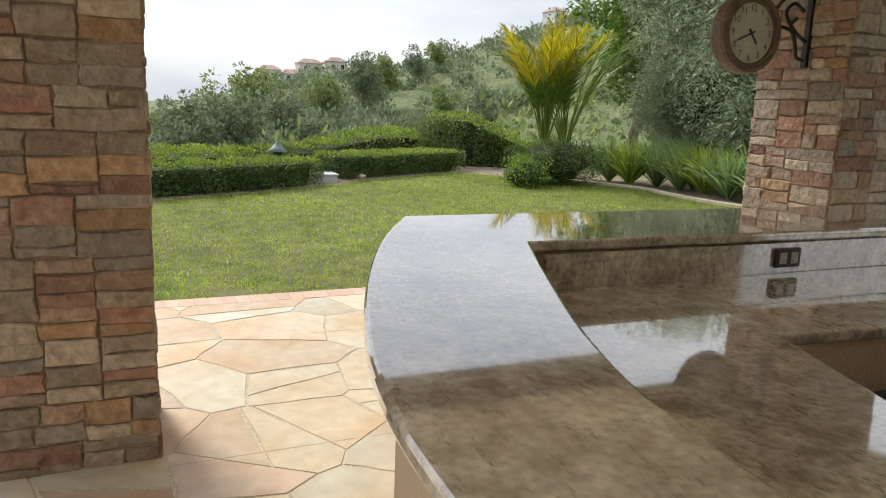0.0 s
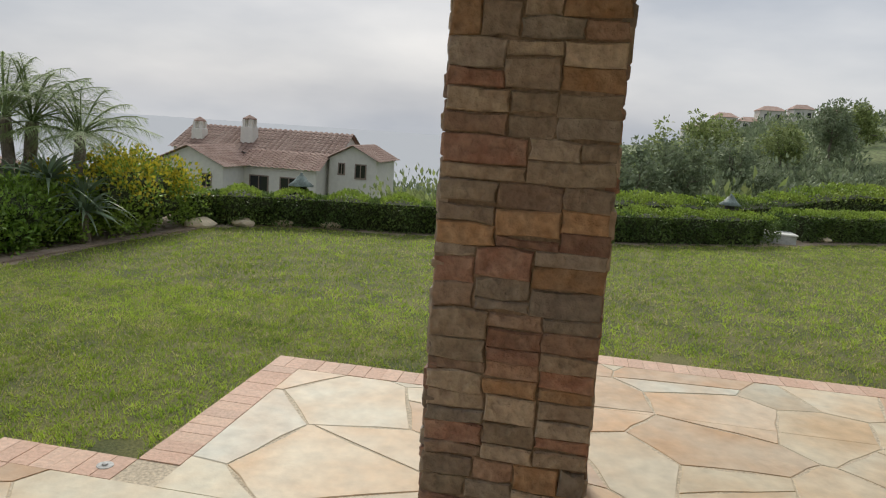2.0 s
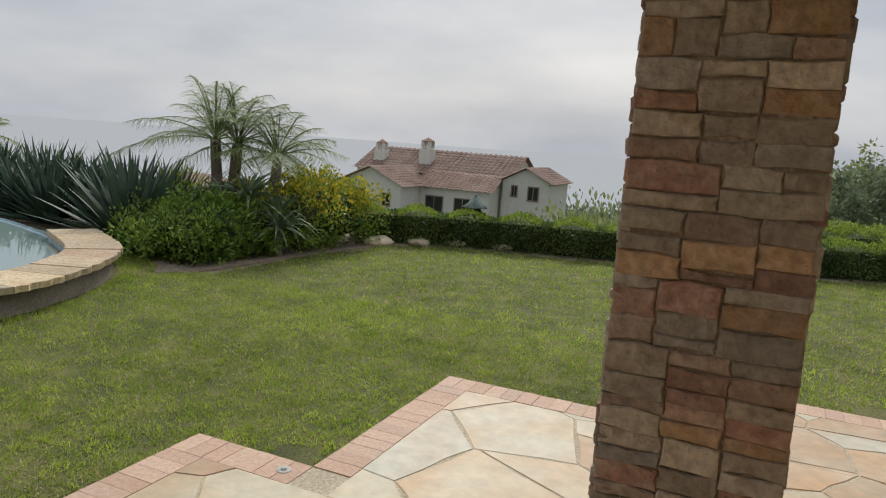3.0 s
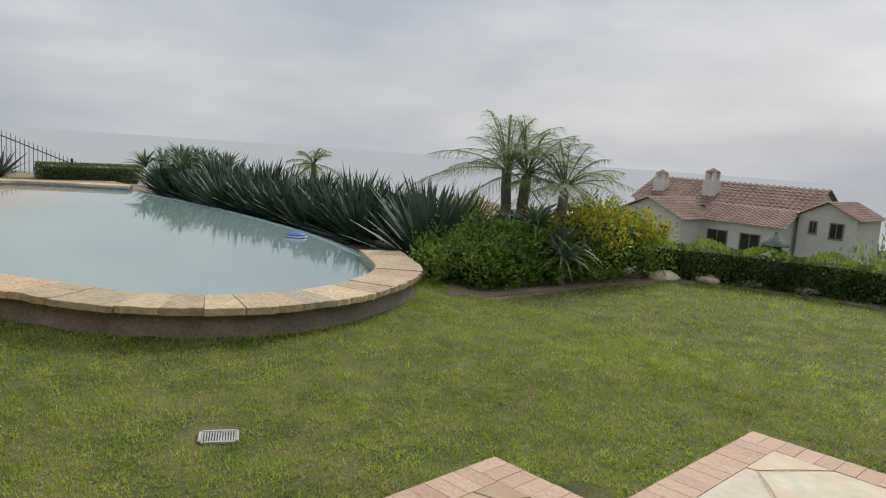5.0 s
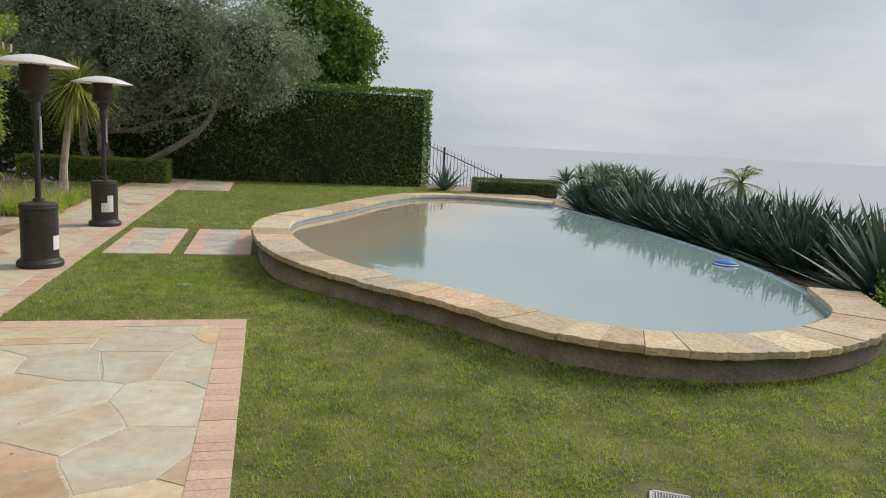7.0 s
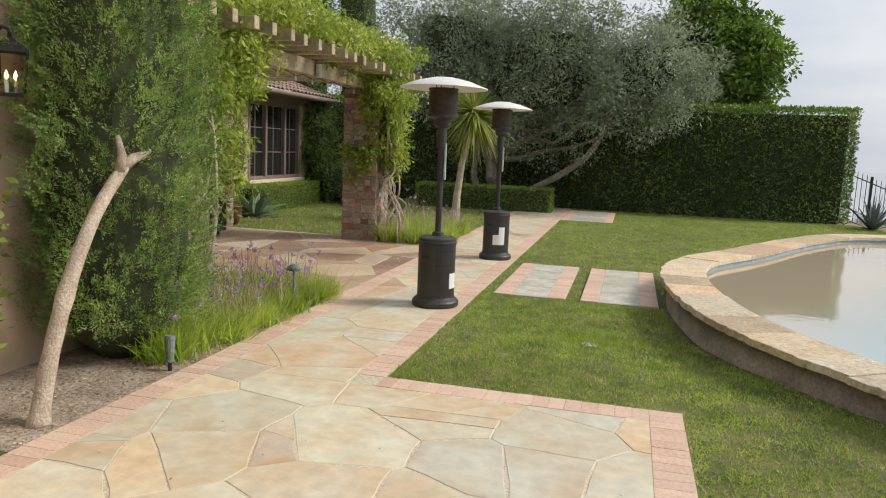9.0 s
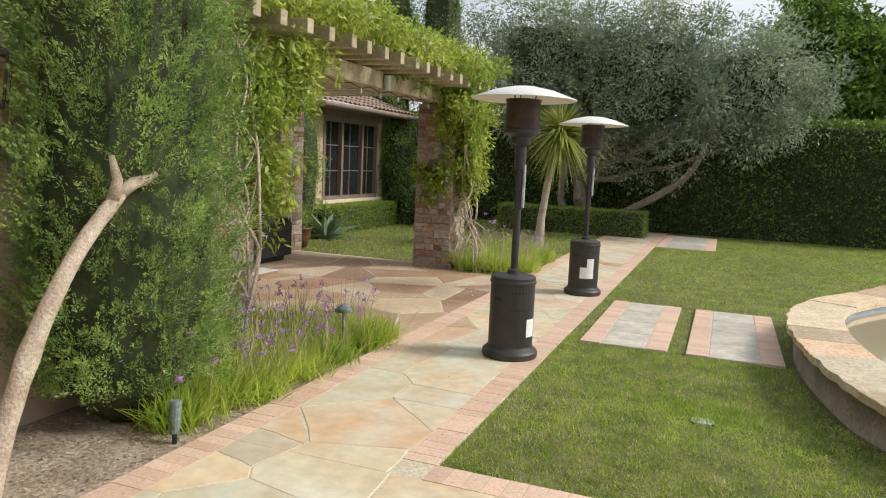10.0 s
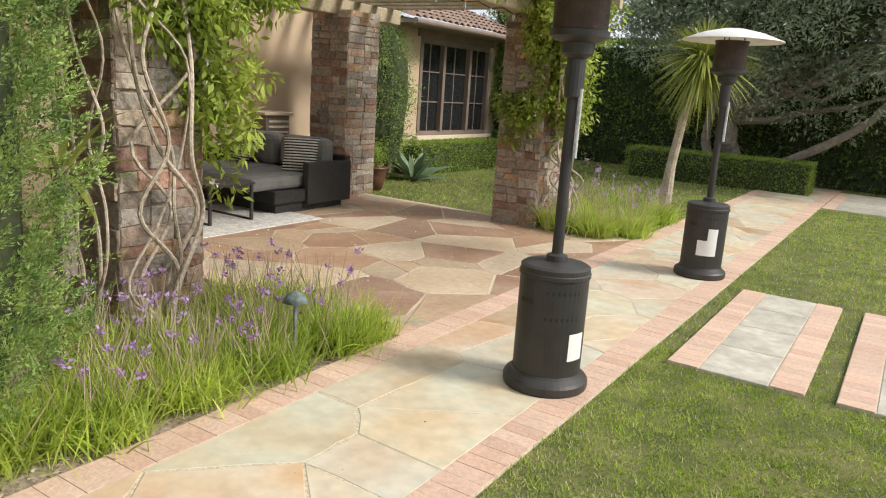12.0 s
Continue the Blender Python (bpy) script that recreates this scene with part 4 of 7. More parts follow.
def hedge(name, x0, x1, y0, y1, z1, n, leaf, label, size=0.035, turn=0.0, at=None, top=None, depth=0.05, z0=0.0, wob=0.0, group=""):
    """A clipped hedge: a twig core darkened for inner shade, a skin of leaves outside."""
    rng = np.random.default_rng(int(abs(x0 * 71 + y0 * 13 + z1 * 7)) + 5)
    th = thing(name, ((x0 + x1) / 2, (y0 + y1) / 2, 0), label, "hedge", group)
    g = size * 1.3 + depth
    part("core", cuboid(x0 + g, x1 - g, y0 + g, y1 - g, z0 - 0.1, z1 - g, min(0.06, (x1 - x0 - 2 * g) / 3)), CORE, th, "dark twig core with inner shade in its colour")
    p, nm = shell_points(rng, x0, x1, y0, y1, z0, z1, n, depth)
    if wob:
        p += nm * (wob * (np.sin(p[:, :1] * 2.1 + p[:, 1:2] * 1.7) + np.sin(p[:, :1] * 5.3 + p[:, 2:3] * 4.1 + p[:, 1:2] * 4.7) * 0.5))
    d = nm * 0.7 + rng.normal(0, 0.6, (n, 3)) + np.array([0, 0, 0.25])
    s = rng.uniform(0.7, 1.3, n) * size
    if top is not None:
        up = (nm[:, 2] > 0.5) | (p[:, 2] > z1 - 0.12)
        leaves("top_growth", p[up], d[up], s[up], s[up] * 0.5, top, th, "yellower green leaves along the top", rng)
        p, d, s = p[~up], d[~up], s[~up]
    leaves("leaves", p, d, s, s * 0.55, leaf, th, "", rng)
    return th


def clumps(rng, centers, radii, per, spread):
    """Leaf places in many small clumps, set out over a crown."""
    k = len(centers)
    c = np.repeat(centers, per, 0)
    v = unit(rng.normal(size=(k * per, 3)))
    rad = np.repeat(radii, per)[:, None] * rng.uniform(0.25, 1.0, (k * per, 1)) ** 0.6
    return c + v * rad, v * spread + rng.normal(0, 0.5, (k * per, 3))


def crown_centers(rng, n, c, r, hollow=0.55, rough=0.22):
    v = unit(rng.normal(size=(n, 3)))
    t = rng.uniform(hollow, 1.0, (n, 1)) * (1 + rough * np.sin(v[:, :1] * 5 + 1.3) * np.cos(v[:, 1:2] * 4.2) + rng.normal(0, 0.06, (n, 1)))
    return np.array(c) + v * t * np.array(r)


def shrub(name, c, r, n, per, size, leaf, label, blossom=None, width=0.5, droop=0.0, category="shrub", clump=0.16, stems=5):
    rng = np.random.default_rng(int(abs(c[0] * 131 + c[1] * 37)) + 3)
    th = thing(name, (c[0], c[1], 0), label, category)
    cc = crown_centers(rng, n, c, r, 0.45)
    cc = cc[cc[:, 2] > 0.02]
    p, d = clumps(rng, cc, np.full(len(cc), clump), per, 1.0)
    keep = p[:, 2] > 0.01
    p, d = p[keep], d[keep] + np.array([0, 0, 0.5 - droop])
    s = rng.uniform(0.6, 1.3, len(p)) * size
    leaves("leaves", p, d, s, s * width, leaf, th, "", rng)
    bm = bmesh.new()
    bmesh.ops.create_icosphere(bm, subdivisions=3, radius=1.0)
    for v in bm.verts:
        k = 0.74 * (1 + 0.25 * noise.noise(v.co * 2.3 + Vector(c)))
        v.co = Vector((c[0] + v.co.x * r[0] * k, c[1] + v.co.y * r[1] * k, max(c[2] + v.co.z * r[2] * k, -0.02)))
    part("core", bm, CORE, th, "dark twig core with inner shade in its colour")
    if blossom is not None:
        up = cc[cc[:, 2] > c[2]]
        q, e = clumps(rng, up, np.full(len(up), clump), 20, 0.6)
        q += np.array([0, 0, 0.04])
        s = rng.uniform(0.6, 1.2, len(q)) * size * 1.1
        leaves("blossoms", q, e + np.array([0, 0, 0.6]), s, s * 0.8, blossom, th, "yellow blossoms", rng)
    bm = bmesh.new()
    for k in range(stems):
        a = 2 * math.pi * k / stems
        e = np.array(c) + np.array([math.cos(a) * r[0] * 0.55, math.sin(a) * r[1] * 0.55, r[2] * 0.3])
        tube(bm, wander((c[0] + math.cos(a) * 0.06, c[1] + math.sin(a) * 0.06, -0.05), e, 4, 0.04, rng), [0.025, 0.02, 0.016, 0.012, 0.008], 6)
    part("woody_base", bm, BARK, th, "woody stems")
    return th


def rosette(name, loc, n, length, width, leaf, label, category="agave", up=(20, 85), droop=0.1, seed=1, stem=0.0, seg=5, wide_at=0.35):
    """Leaves fanning out from one heart, the outer ones lower."""
    rng = np.random.default_rng(seed)
    th = thing(name, (0, 0, 0), label, category)
    a = np.arange(n) * 2.399963 + rng.normal(0, 0.12, n)
    e = np.radians(np.linspace(up[1], up[0], n) + rng.normal(0, 5, n))
    d = np.stack([np.cos(a) * np.cos(e), np.sin(a) * np.cos(e), np.sin(e)], 1)
    pos = d * np.array([0.05, 0.05, 0.02]) + np.array([0, 0, stem])
    ln = length * rng.uniform(0.85, 1.1, n) * np.interp(np.arange(n), (0, n * 0.3, n), (0.7, 1.0, 0.95))
    blades("leaves", pos, d, ln, width, droop, leaf, th, "", seg, rng, wide_at)
    if stem > 0.05:
        part("stem", tube(bmesh.new(), [(0.02, 0, -0.05), (0, 0.01, stem * 0.5), (0, 0, stem + 0.04)], [0.06, 0.05, 0.045], 8), BARK, th)
    else:
        part("heart", tube(bmesh.new(), [(0, 0, -0.05), (0, 0, 0.1)], [0.06, 0.03], 8), leaf, th)
    th.location = loc
    return th


def spin(ob, x, y, z, turn, scale=1.0):
    return copy_thing(ob, pose(x, y, z, 0, 0, turn) @ Matrix.Scale(scale, 4))


# agaves along the vanishing edge
ag = [rosette("agave", (9.0, 0.25, 0.0), 116, 1.0, 0.1, L_AGAVE, "dense dark blue-green agave behind the pool", up=(14, 89), droop=0.07, seed=21),
      rosette("agave", (9.25, 1.2, 0.0), 106, 0.92, 0.10, L_AGAVE, "dense dark blue-green agave behind the pool", up=(12, 89), droop=0.08, seed=22),
      rosette("agave", (9.1, 2.1, 0.0), 110, 0.96, 0.10, L_AGAVE, "dense dark blue-green agave behind the pool", up=(12, 89), droop=0.05, seed=23)]
rng = np.random.default_rng(4)
for o in ag:
    o["group"] = "agaves behind the pool"
spin(ag[0], 8.55, -0.05, 0.0, 70, 1.3)
for k in range(12):
    y = 2.9 + k * 0.56
    spin(ag[k % 3], 9.15 + rng.uniform(-0.1, 0.2), y, 0.0, rng.uniform(0, 360), rng.uniform(0.85, 1.12))
for k in range(13):
    y = 0.6 + k * 0.68
    spin(ag[(k + 1) % 3], 9.75 + rng.uniform(-0.1, 0.2), y, 0.12, rng.uniform(0, 360), rng.uniform(0.95, 1.2))
# aloe thicket at the far end of the pool
al = rosette("aloe", (9.3, 9.6, 0.35), 52, 0.68, 0.055, L_ALOE, "grey-green aloe in a thicket at the pool end", "aloe", (5, 80), 0.35, 31, 0.0, 6, 0.2)
al["group"] = "aloe thicket"
for k in range(18):
    spin(al, 9.15 + rng.uniform(0, 1.4), 8.3 + rng.uniform(0, 2.4), rng.uniform(0.05, 0.95), rng.uniform(0, 360), rng.uniform(0.85, 1.15))
ga = rosette("agave", (7.35, 15.3, 0.0), 34, 1.05, 0.11, L_AGAVEG, "large grey agave by the hedge end", up=(12, 84), droop=0.05, seed=35)


def frond(rng, base, az, el, length, droop, leaflet, nleaf=42):
    """One feather frond: its spine and two rows of narrow leaflets."""
    t = np.linspace(0, 1, 9)
    h = np.array([math.cos(az) * math.cos(el), math.sin(az) * math.cos(el), math.sin(el)])
    spine = np.array(base) + h * (t[:, None] * length) - np.array([0, 0, 1.0]) * droop * length * (t[:, None] ** 2)
    tt = np.repeat(np.linspace(0.15, 0.99, nleaf), 2)
    p = np.stack([np.interp(tt, t, spine[:, k]) for k in range(3)], 1)
    tang2 = unit(np.stack([np.interp(np.minimum(tt + 0.05, 1), t, spine[:, k]) - np.interp(tt - 0.05, t, spine[:, k]) for k in range(3)], 1))
    side = unit(np.cross(tang2, np.array([0, 0, 1.0]))) * np.tile([1, -1], nleaf)[:, None]
    d = side * 0.95 + tang2 * 0.6 + np.array([0, 0, 0.1]) + rng.normal(0, 0.08, (2 * nleaf, 3))
    ln = leaflet * np.sin(np.clip(tt * 1.05, 0.2, 1) * math.pi) ** 0.5 * rng.uniform(0.85, 1.1, 2 * nleaf)
    return spine, p, d, ln


def palm(name, base, top, n, length, leaflet, leaf, label, droop=0.5, els=(-12, 84), seed=1, width=0.010, trunk_r=0.06):
    rng = np.random.default_rng(seed)
    th = thing(name, base, label, "palm")
    part("trunk", tube(bmesh.new(), wander((base[0], base[1], base[2] - 0.1), top, 6, 0.03, rng), np.linspace(trunk_r * 1.1, trunk_r * 0.9, 7), 10), BARK, th, "rough brown trunk")
    P, D, L = [], [], []
    for k in range(n):
        az = k * 2.39996 + rng.normal(0, 0.1)
        el = radians(np.interp(k, (0, n - 1), (els[1], els[0])) + rng.normal(0, 11))
        sp, p, d, ln = frond(rng, top, az, el, length * rng.uniform(0.85, 1.1), droop, leaflet)
        part("frond_spine", tube(bmesh.new(), [tuple(q) for q in sp], np.linspace(0.012, 0.003, len(sp)), 4), leaf, th)
        P.append(p), D.append(d), L.append(ln)
    blades("foliage", np.concatenate(P), np.concatenate(D), np.concatenate(L), width, 0.55, leaf, th, "", 4, rng, 0.3)
    return th


palm("date_palm", (9.72, -0.22, 0), (9.65, -0.27, 1.32), 24, 1.32, 0.36, L_PALM, "feathery date palm, one of a close pair in the pool bed", 0.42, (2, 86), 41, 0.0085, 0.075)
palm("date_palm", (9.9, -0.38, 0), (9.9, -0.42, 1.28), 22, 1.28, 0.36, L_PALM, "feathery date palm, one of a close pair in the pool bed", 0.42, (2, 84), 42, 0.0085, 0.08)
palm("date_palm", (9.8, -1.0, 0), (9.85, -1.1, 1.16), 22, 1.1, 0.33, L_PALM, "lower feathery date palm standing apart in the pool bed", 0.44, (0, 82), 43, 0.0085, 0.07)
palm("date_palm", (10.6, 5.6, 0), (10.6, 5.6, 1.05), 18, 0.7, 0.18, L_GPALM, "small palm showing above the agaves", seed=44)
shrub("shrub", (8.7, -0.95, 0.3), (0.98, 0.62, 0.42), 420, 46, 0.05, L_SHRUB, "rounded dark green shrub at the lawn edge")
shrub("shrub", (10.4, -1.25, 0.44), (1.05, 0.8, 0.48), 420, 40, 0.05, L_SHRUB, "shrub covered in yellow blossoms beside the lawn", L_YELLOW)
shrub("shrub", (9.45, -1.15, 0.3), (0.6, 0.5, 0.35), 160, 40, 0.06, L_SHRUB, "low dark green shrub under the palms")
for i, (x, y, z, s) in enumerate(((9.32, -1.08, 0.68, 1.3), (9.5, -1.4, 0.5, 1.15), (9.35, -0.7, 0.6, 1.2), (9.3, -1.55, 0.36, 0.95), (9.1, -0.35, 0.5, 1.1))):
    o = rosette("aloe", (x, y, 0), 46, 0.52 * s, 0.06, L_ALOE, "silvery tree aloe among the shrubs", "aloe", (-10, 78), 0.42, 51 + i, z, 6, 0.25)
shrub("shrub", (9.7, 0.25, 0.35), (0.35, 0.5, 0.42), 50, 30, 0.1, L_YUCCA, "yellow-green spiky shrub behind the agaves", None, 0.2)
for i, (x, y) in enumerate(((10.4, 3.6), (10.2, 5.0), (10.3, 4.4), (9.8, 0.6))):
    rosette("flax_plant", (x, y, 0.1), 16, 1.15, 0.05, L_YUCCA, "upright yellow-green flax leaves", "flax", (50, 88), 0.1, 61 + i)

# clipped box round the lawn
HEDGE_LINE = smooth_line([(11.35, -1.35), (11.75, -1.85), (12.3, -3.2), (12.75, -4.9), (13.55, -7.2), (14.5, -9.1), (15.0, -9.8)], 5)
HEDGE_LINE2 = smooth_line([(15.85, -10.5), (16.6, -11.8), (17.4, -13.2), (17.7, -13.9)], 5)


def hedge_run(line, half, z1, n, leaf, label, size=0.04, z0=0.03, top=None, wave=0.0, bumps=0.06):
    """A hedge of bushes grown together along a bent line."""
    rng = np.random.default_rng(len(line) + int(z1 * 100))
    th = thing("box_hedge", (line[0][0], line[0][1], 0), label, "hedge", "clipped box hedges")
    seg = np.diff(line, axis=0)
    cum = np.concatenate([[0], np.cumsum(np.linalg.norm(seg, axis=1))])
    tr = rng.uniform(-half, cum[-1] + half, n)
    t = np.clip(tr, 0, cum[-1])
    over = (tr - t) / half
    c = np.stack([np.interp(t, cum, line[:, k]) for k in range(2)], 1)
    e = np.stack([np.interp(np.minimum(t + 0.1, cum[-1]), cum, line[:, k]) - np.interp(np.maximum(t - 0.1, 0), cum, line[:, k]) for k in range(2)], 1)
    e = unit(e)
    nr = np.stack([e[:, 1], -e[:, 0]], 1)
    a = rng.uniform(-0.8, math.pi + 0.8, n)
    cap = np.sqrt(np.maximum(1 - over ** 2, 0.02)) ** 0.6 * np.where(np.abs(over) > 0, rng.uniform(0.3, 1, n), 1)
    c = c + e * (over * half)[:, None]
    sq = np.maximum(np.abs(np.cos(a)), np.abs(np.sin(a))) / cap
    wv = 1 + bumps * np.sin(t * 8.2) + wave * np.sin(t * 0.9)
    gz = ground_z(c[:, 0], c[:, 1])
    o, h = np.cos(a) / sq * half * wv, (np.sin(a) / sq * 0.5 + 0.5) * (z1 - z0) * wv
    dep = 1 - np.abs(rng.normal(0, 0.05, n))
    p = np.stack([c[:, 0] + nr[:, 0] * o * dep, c[:, 1] + nr[:, 1] * o * dep, gz + z0 + h * dep], 1)
    d = np.stack([nr[:, 0] * np.cos(a), nr[:, 1] * np.cos(a), np.sin(a)], 1) + rng.normal(0, 0.55, (n, 3))
    s = rng.uniform(0.7, 1.3, n) * size
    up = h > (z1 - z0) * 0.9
    # Paler material on top paints in the sunlight that falls there
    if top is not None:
        leaves("top_growth", p[up], d[up], s[up], s[up] * 0.6, top, th, "top leaves with sunlight put into a paler colour", rng)
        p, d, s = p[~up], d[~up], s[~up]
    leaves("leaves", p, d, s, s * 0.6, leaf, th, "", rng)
    bm = bmesh.new()
    gzl = ground_z(line[:, 0], line[:, 1])
    prev = None
    for i, (x, y) in list(enumerate(line))[1:-1] if len(line) > 14 else list(enumerate(line)):
        g = line[min(i + 1, len(line) - 1)] - line[max(i - 1, 0)]
        g = g / np.linalg.norm(g)
        w = half * 0.82
        z2 = (z1 * (1 + wave * math.sin(cum[i] * 0.9))) * 0.86
        q = [bm.verts.new((x + g[1] * w * k, y - g[0] * w * k, gzl[i] + zz)) for k, zz in ((-0.4, -0.2), (-0.9, z2 * 0.45), (-0.95, z2), (0.95, z2), (0.9, z2 * 0.45), (0.4, -0.2))]
        if prev:
            for k in range(5):
                bm.faces.new((prev[k], q[k], q[k + 1], prev[k + 1]))
        prev = q
    bm.faces.ensure_lookup_table()
    bm.verts.ensure_lookup_table()
    bm.faces.new(bm.verts[:6])
    bm.faces.new(bm.verts[-6:])
    part("core", bm, CORE, th, "dark twig core with inner shade in its colour")
    return th


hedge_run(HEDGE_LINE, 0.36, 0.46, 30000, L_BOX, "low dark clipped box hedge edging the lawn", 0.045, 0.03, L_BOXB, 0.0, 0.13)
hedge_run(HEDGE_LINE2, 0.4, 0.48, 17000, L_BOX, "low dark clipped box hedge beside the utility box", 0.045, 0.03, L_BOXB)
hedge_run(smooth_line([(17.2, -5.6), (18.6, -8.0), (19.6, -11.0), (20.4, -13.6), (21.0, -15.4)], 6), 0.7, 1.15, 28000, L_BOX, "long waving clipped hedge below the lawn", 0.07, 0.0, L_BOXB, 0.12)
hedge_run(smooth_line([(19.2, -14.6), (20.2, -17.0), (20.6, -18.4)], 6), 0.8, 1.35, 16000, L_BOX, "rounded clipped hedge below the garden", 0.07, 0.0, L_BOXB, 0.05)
shrub("box_bush", (14.7, -15.0, 0.45), (0.9, 0.85, 0.5), 260, 60, 0.045, L_BOX, "squat clipped bush under a yellowing palm", None, 0.55)
shrub("box_bush", (14.2, -14.0, 0.25), (0.5, 0.5, 0.3), 90, 40, 0.05, L_SHRUB, "low green bush at the lawn edge", None, 0.6)


def king_palm(x, y, n, length, spread, seed, tip, label):
    """Tall fronds that rise in a sheaf from the ground: long bare stalks, leaflets on the upper half only."""
    rng = np.random.default_rng(seed)
    th = thing("king_palm", (x, y, 0), label, "palm")
    part("trunk", tube(bmesh.new(), [(x, y, -0.1), (x, y, 0.35), (x, y, 0.6)], [0.16, 0.13, 0.08], 12), VINEBARK, th, "short stout trunk")
    P, D, L, T = [], [], [], []
    for k in range(n):
        az, el = k * 2.39996 + rng.normal(0, 0.1), radians(rng.uniform(*spread))
        ln = length * rng.uniform(0.82, 1.05)
        t = np.linspace(0, 1, 12)
        h = np.array([math.cos(az), math.sin(az), 0])
        bend = math.cos(el) * (0.75 * t + 0.9 * t ** 2.6)
        sp = np.array([x, y, 0.45]) + h * (bend * ln)[:, None] + np.array([0, 0, 1.0]) * ((math.sin(el) * t - 0.34 * math.cos(el) * t ** 3) * ln)[:, None]
        part("frond_stalk", tube(bmesh.new(), [tuple(q) for q in sp], np.linspace(0.024, 0.004, 12), 6), L_GPALM, th)
        tt = np.repeat(np.linspace(0.42, 0.99, 44), 2)
        p = np.stack([np.interp(tt, t, sp[:, c]) for c in range(3)], 1)
        tg = unit(np.stack([np.interp(np.minimum(tt + 0.05, 1), t, sp[:, c]) - np.interp(tt - 0.05, t, sp[:, c]) for c in range(3)], 1))
        side = unit(np.cross(tg, rng.normal(0, 0.3, 3) + h)) * np.tile([1, -1], 44)[:, None]
        P.append(p), D.append(side * 0.55 + tg + rng.normal(0, 0.08, p.shape)), T.append(tt)
        L.append(0.55 * np.sin(np.clip((tt - 0.36) * 1.5, 0.2, 1) * math.pi) ** 0.5 * rng.uniform(0.85, 1.1, len(tt)))
    P, D, L, T = (np.concatenate(q) for q in (P, D, L, T))
    old = T > 0.6
    blades("crown_foliage", P[old], D[old], L[old], 0.032, 0.2, tip, th, "yellowed upper leaflets", 3, rng, 0.3)
    blades("foliage", P[~old], D[~old], L[~old], 0.032, 0.15, L_GPALM, th, "green lower leaflets", 3, rng, 0.3)
    return th


king_palm(15.6, -15.25, 26, 3.0, (72, 89), 46, L_YPALM, "tall sheaf-like palm with bright yellow frond tips")
king_palm(16.1, -16.1, 14, 3.0, (60, 80), 47, L_PALM, "grey-green palm leaning beside the yellow one")
for i, (x, y, s) in enumerate(((14.4, -16.7, 1.0), (13.9, -17.0, 1.1), (13.2, -17.0, 1.0), (12.6, -17.1, 1.0), (11.8, -16.9, 0.9), (13.5, -17.6, 1.2), (12.0, -17.6, 1.1), (15.0, -16.6, 1.0), (11.2, -17.0, 0.9))):
    rosette("agapanthus", (x, y, 0.0), 240, 1.7 * s, 0.042, L_AGAP if i % 3 else L_GRASSY, "arching strappy agapanthus clump in the bed", "agapanthus", (46, 89), 0.4, 71 + i, 0.0, 6, 0.3)


def tree(name, base, trunk_top, crown, n, per, size, leaf, label, limbs=7, width=0.3, clump=0.35, r0=0.16, seed=1, droop=0.2, hollow=0.35, extra=(), core=0.0):
    """A tapered trunk, forking limbs and a crown of leaf clumps with gaps; crown: (centre, radii) pairs."""
    rng = np.random.default_rng(seed)
    th = thing(name, base, label, "tree")
    part("trunk", tube(bmesh.new(), wander((base[0], base[1], base[2] - 0.2), trunk_top, 6, 0.06, rng), np.linspace(r0 * 1.3, r0 * 0.8, 7), 10), BARK, th, "grey-brown trunk")
    cs = np.concatenate([crown_centers(rng, int(n * w), c, r, hollow, 0.3) for c, r, w in crown])
    for k in range(limbs):
        e = cs[rng.integers(len(cs))]
        part("limb", tube(bmesh.new(), wander(trunk_top, e, 5, 0.15, rng), np.linspace(r0 * 0.6, 0.015, 6), 7), BARK, th)
    for line, rr in extra:
        part("limb", tube(bmesh.new(), [tuple(q) for q in smooth_line(line, 4)], np.linspace(rr, rr * 0.5, (len(line) - 1) * 4 + 1), 8), BARK, th)
    # Dark lumps fill the crown; its inner shade sits in their colour
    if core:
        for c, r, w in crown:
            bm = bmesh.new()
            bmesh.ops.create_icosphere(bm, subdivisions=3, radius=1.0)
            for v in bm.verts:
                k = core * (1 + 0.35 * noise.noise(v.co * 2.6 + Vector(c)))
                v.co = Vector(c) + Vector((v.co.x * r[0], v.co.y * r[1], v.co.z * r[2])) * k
            part("inner_foliage", bm, CORE, th, "dark crown core with inner shade in its colour")
    p, d = clumps(rng, cs, rng.uniform(0.6, 1.2, len(cs)) * clump, per, 1.0)
    s = rng.uniform(0.6, 1.3, len(p)) * size
    leaves("crown", p, d + np.array([0, 0, -droop]), s, s * width, leaf, th, "", rng)
    return th


tree("olive_tree", (-2.0, 14.9, 0), (-2.2, 15.0, 1.3), [((-1.0, 14.9, 3.7), (3.5, 1.4, 2.3), 0.55), ((-3.2, 14.9, 4.3), (2.6, 1.4, 1.9), 0.25), ((1.6, 15.0, 3.7), (1.9, 1.3, 1.6), 0.2)],
     520, 190, 0.11, L_OLIVE, "spreading grey-green olive tree in front of the hedge", 12, 0.3, 0.5, 0.17, 81, 0.15, 0.4,
     [([(-2.0, 14.9, 0.1), (-1.0, 14.7, 0.55), (0.4, 14.6, 1.5), (0.9, 14.7, 2.6)], 0.11), ([(-2.1, 14.9, 0.1), (-2.6, 14.9, 0.8), (-2.4, 14.8, 2.2)], 0.13)], 0.42)
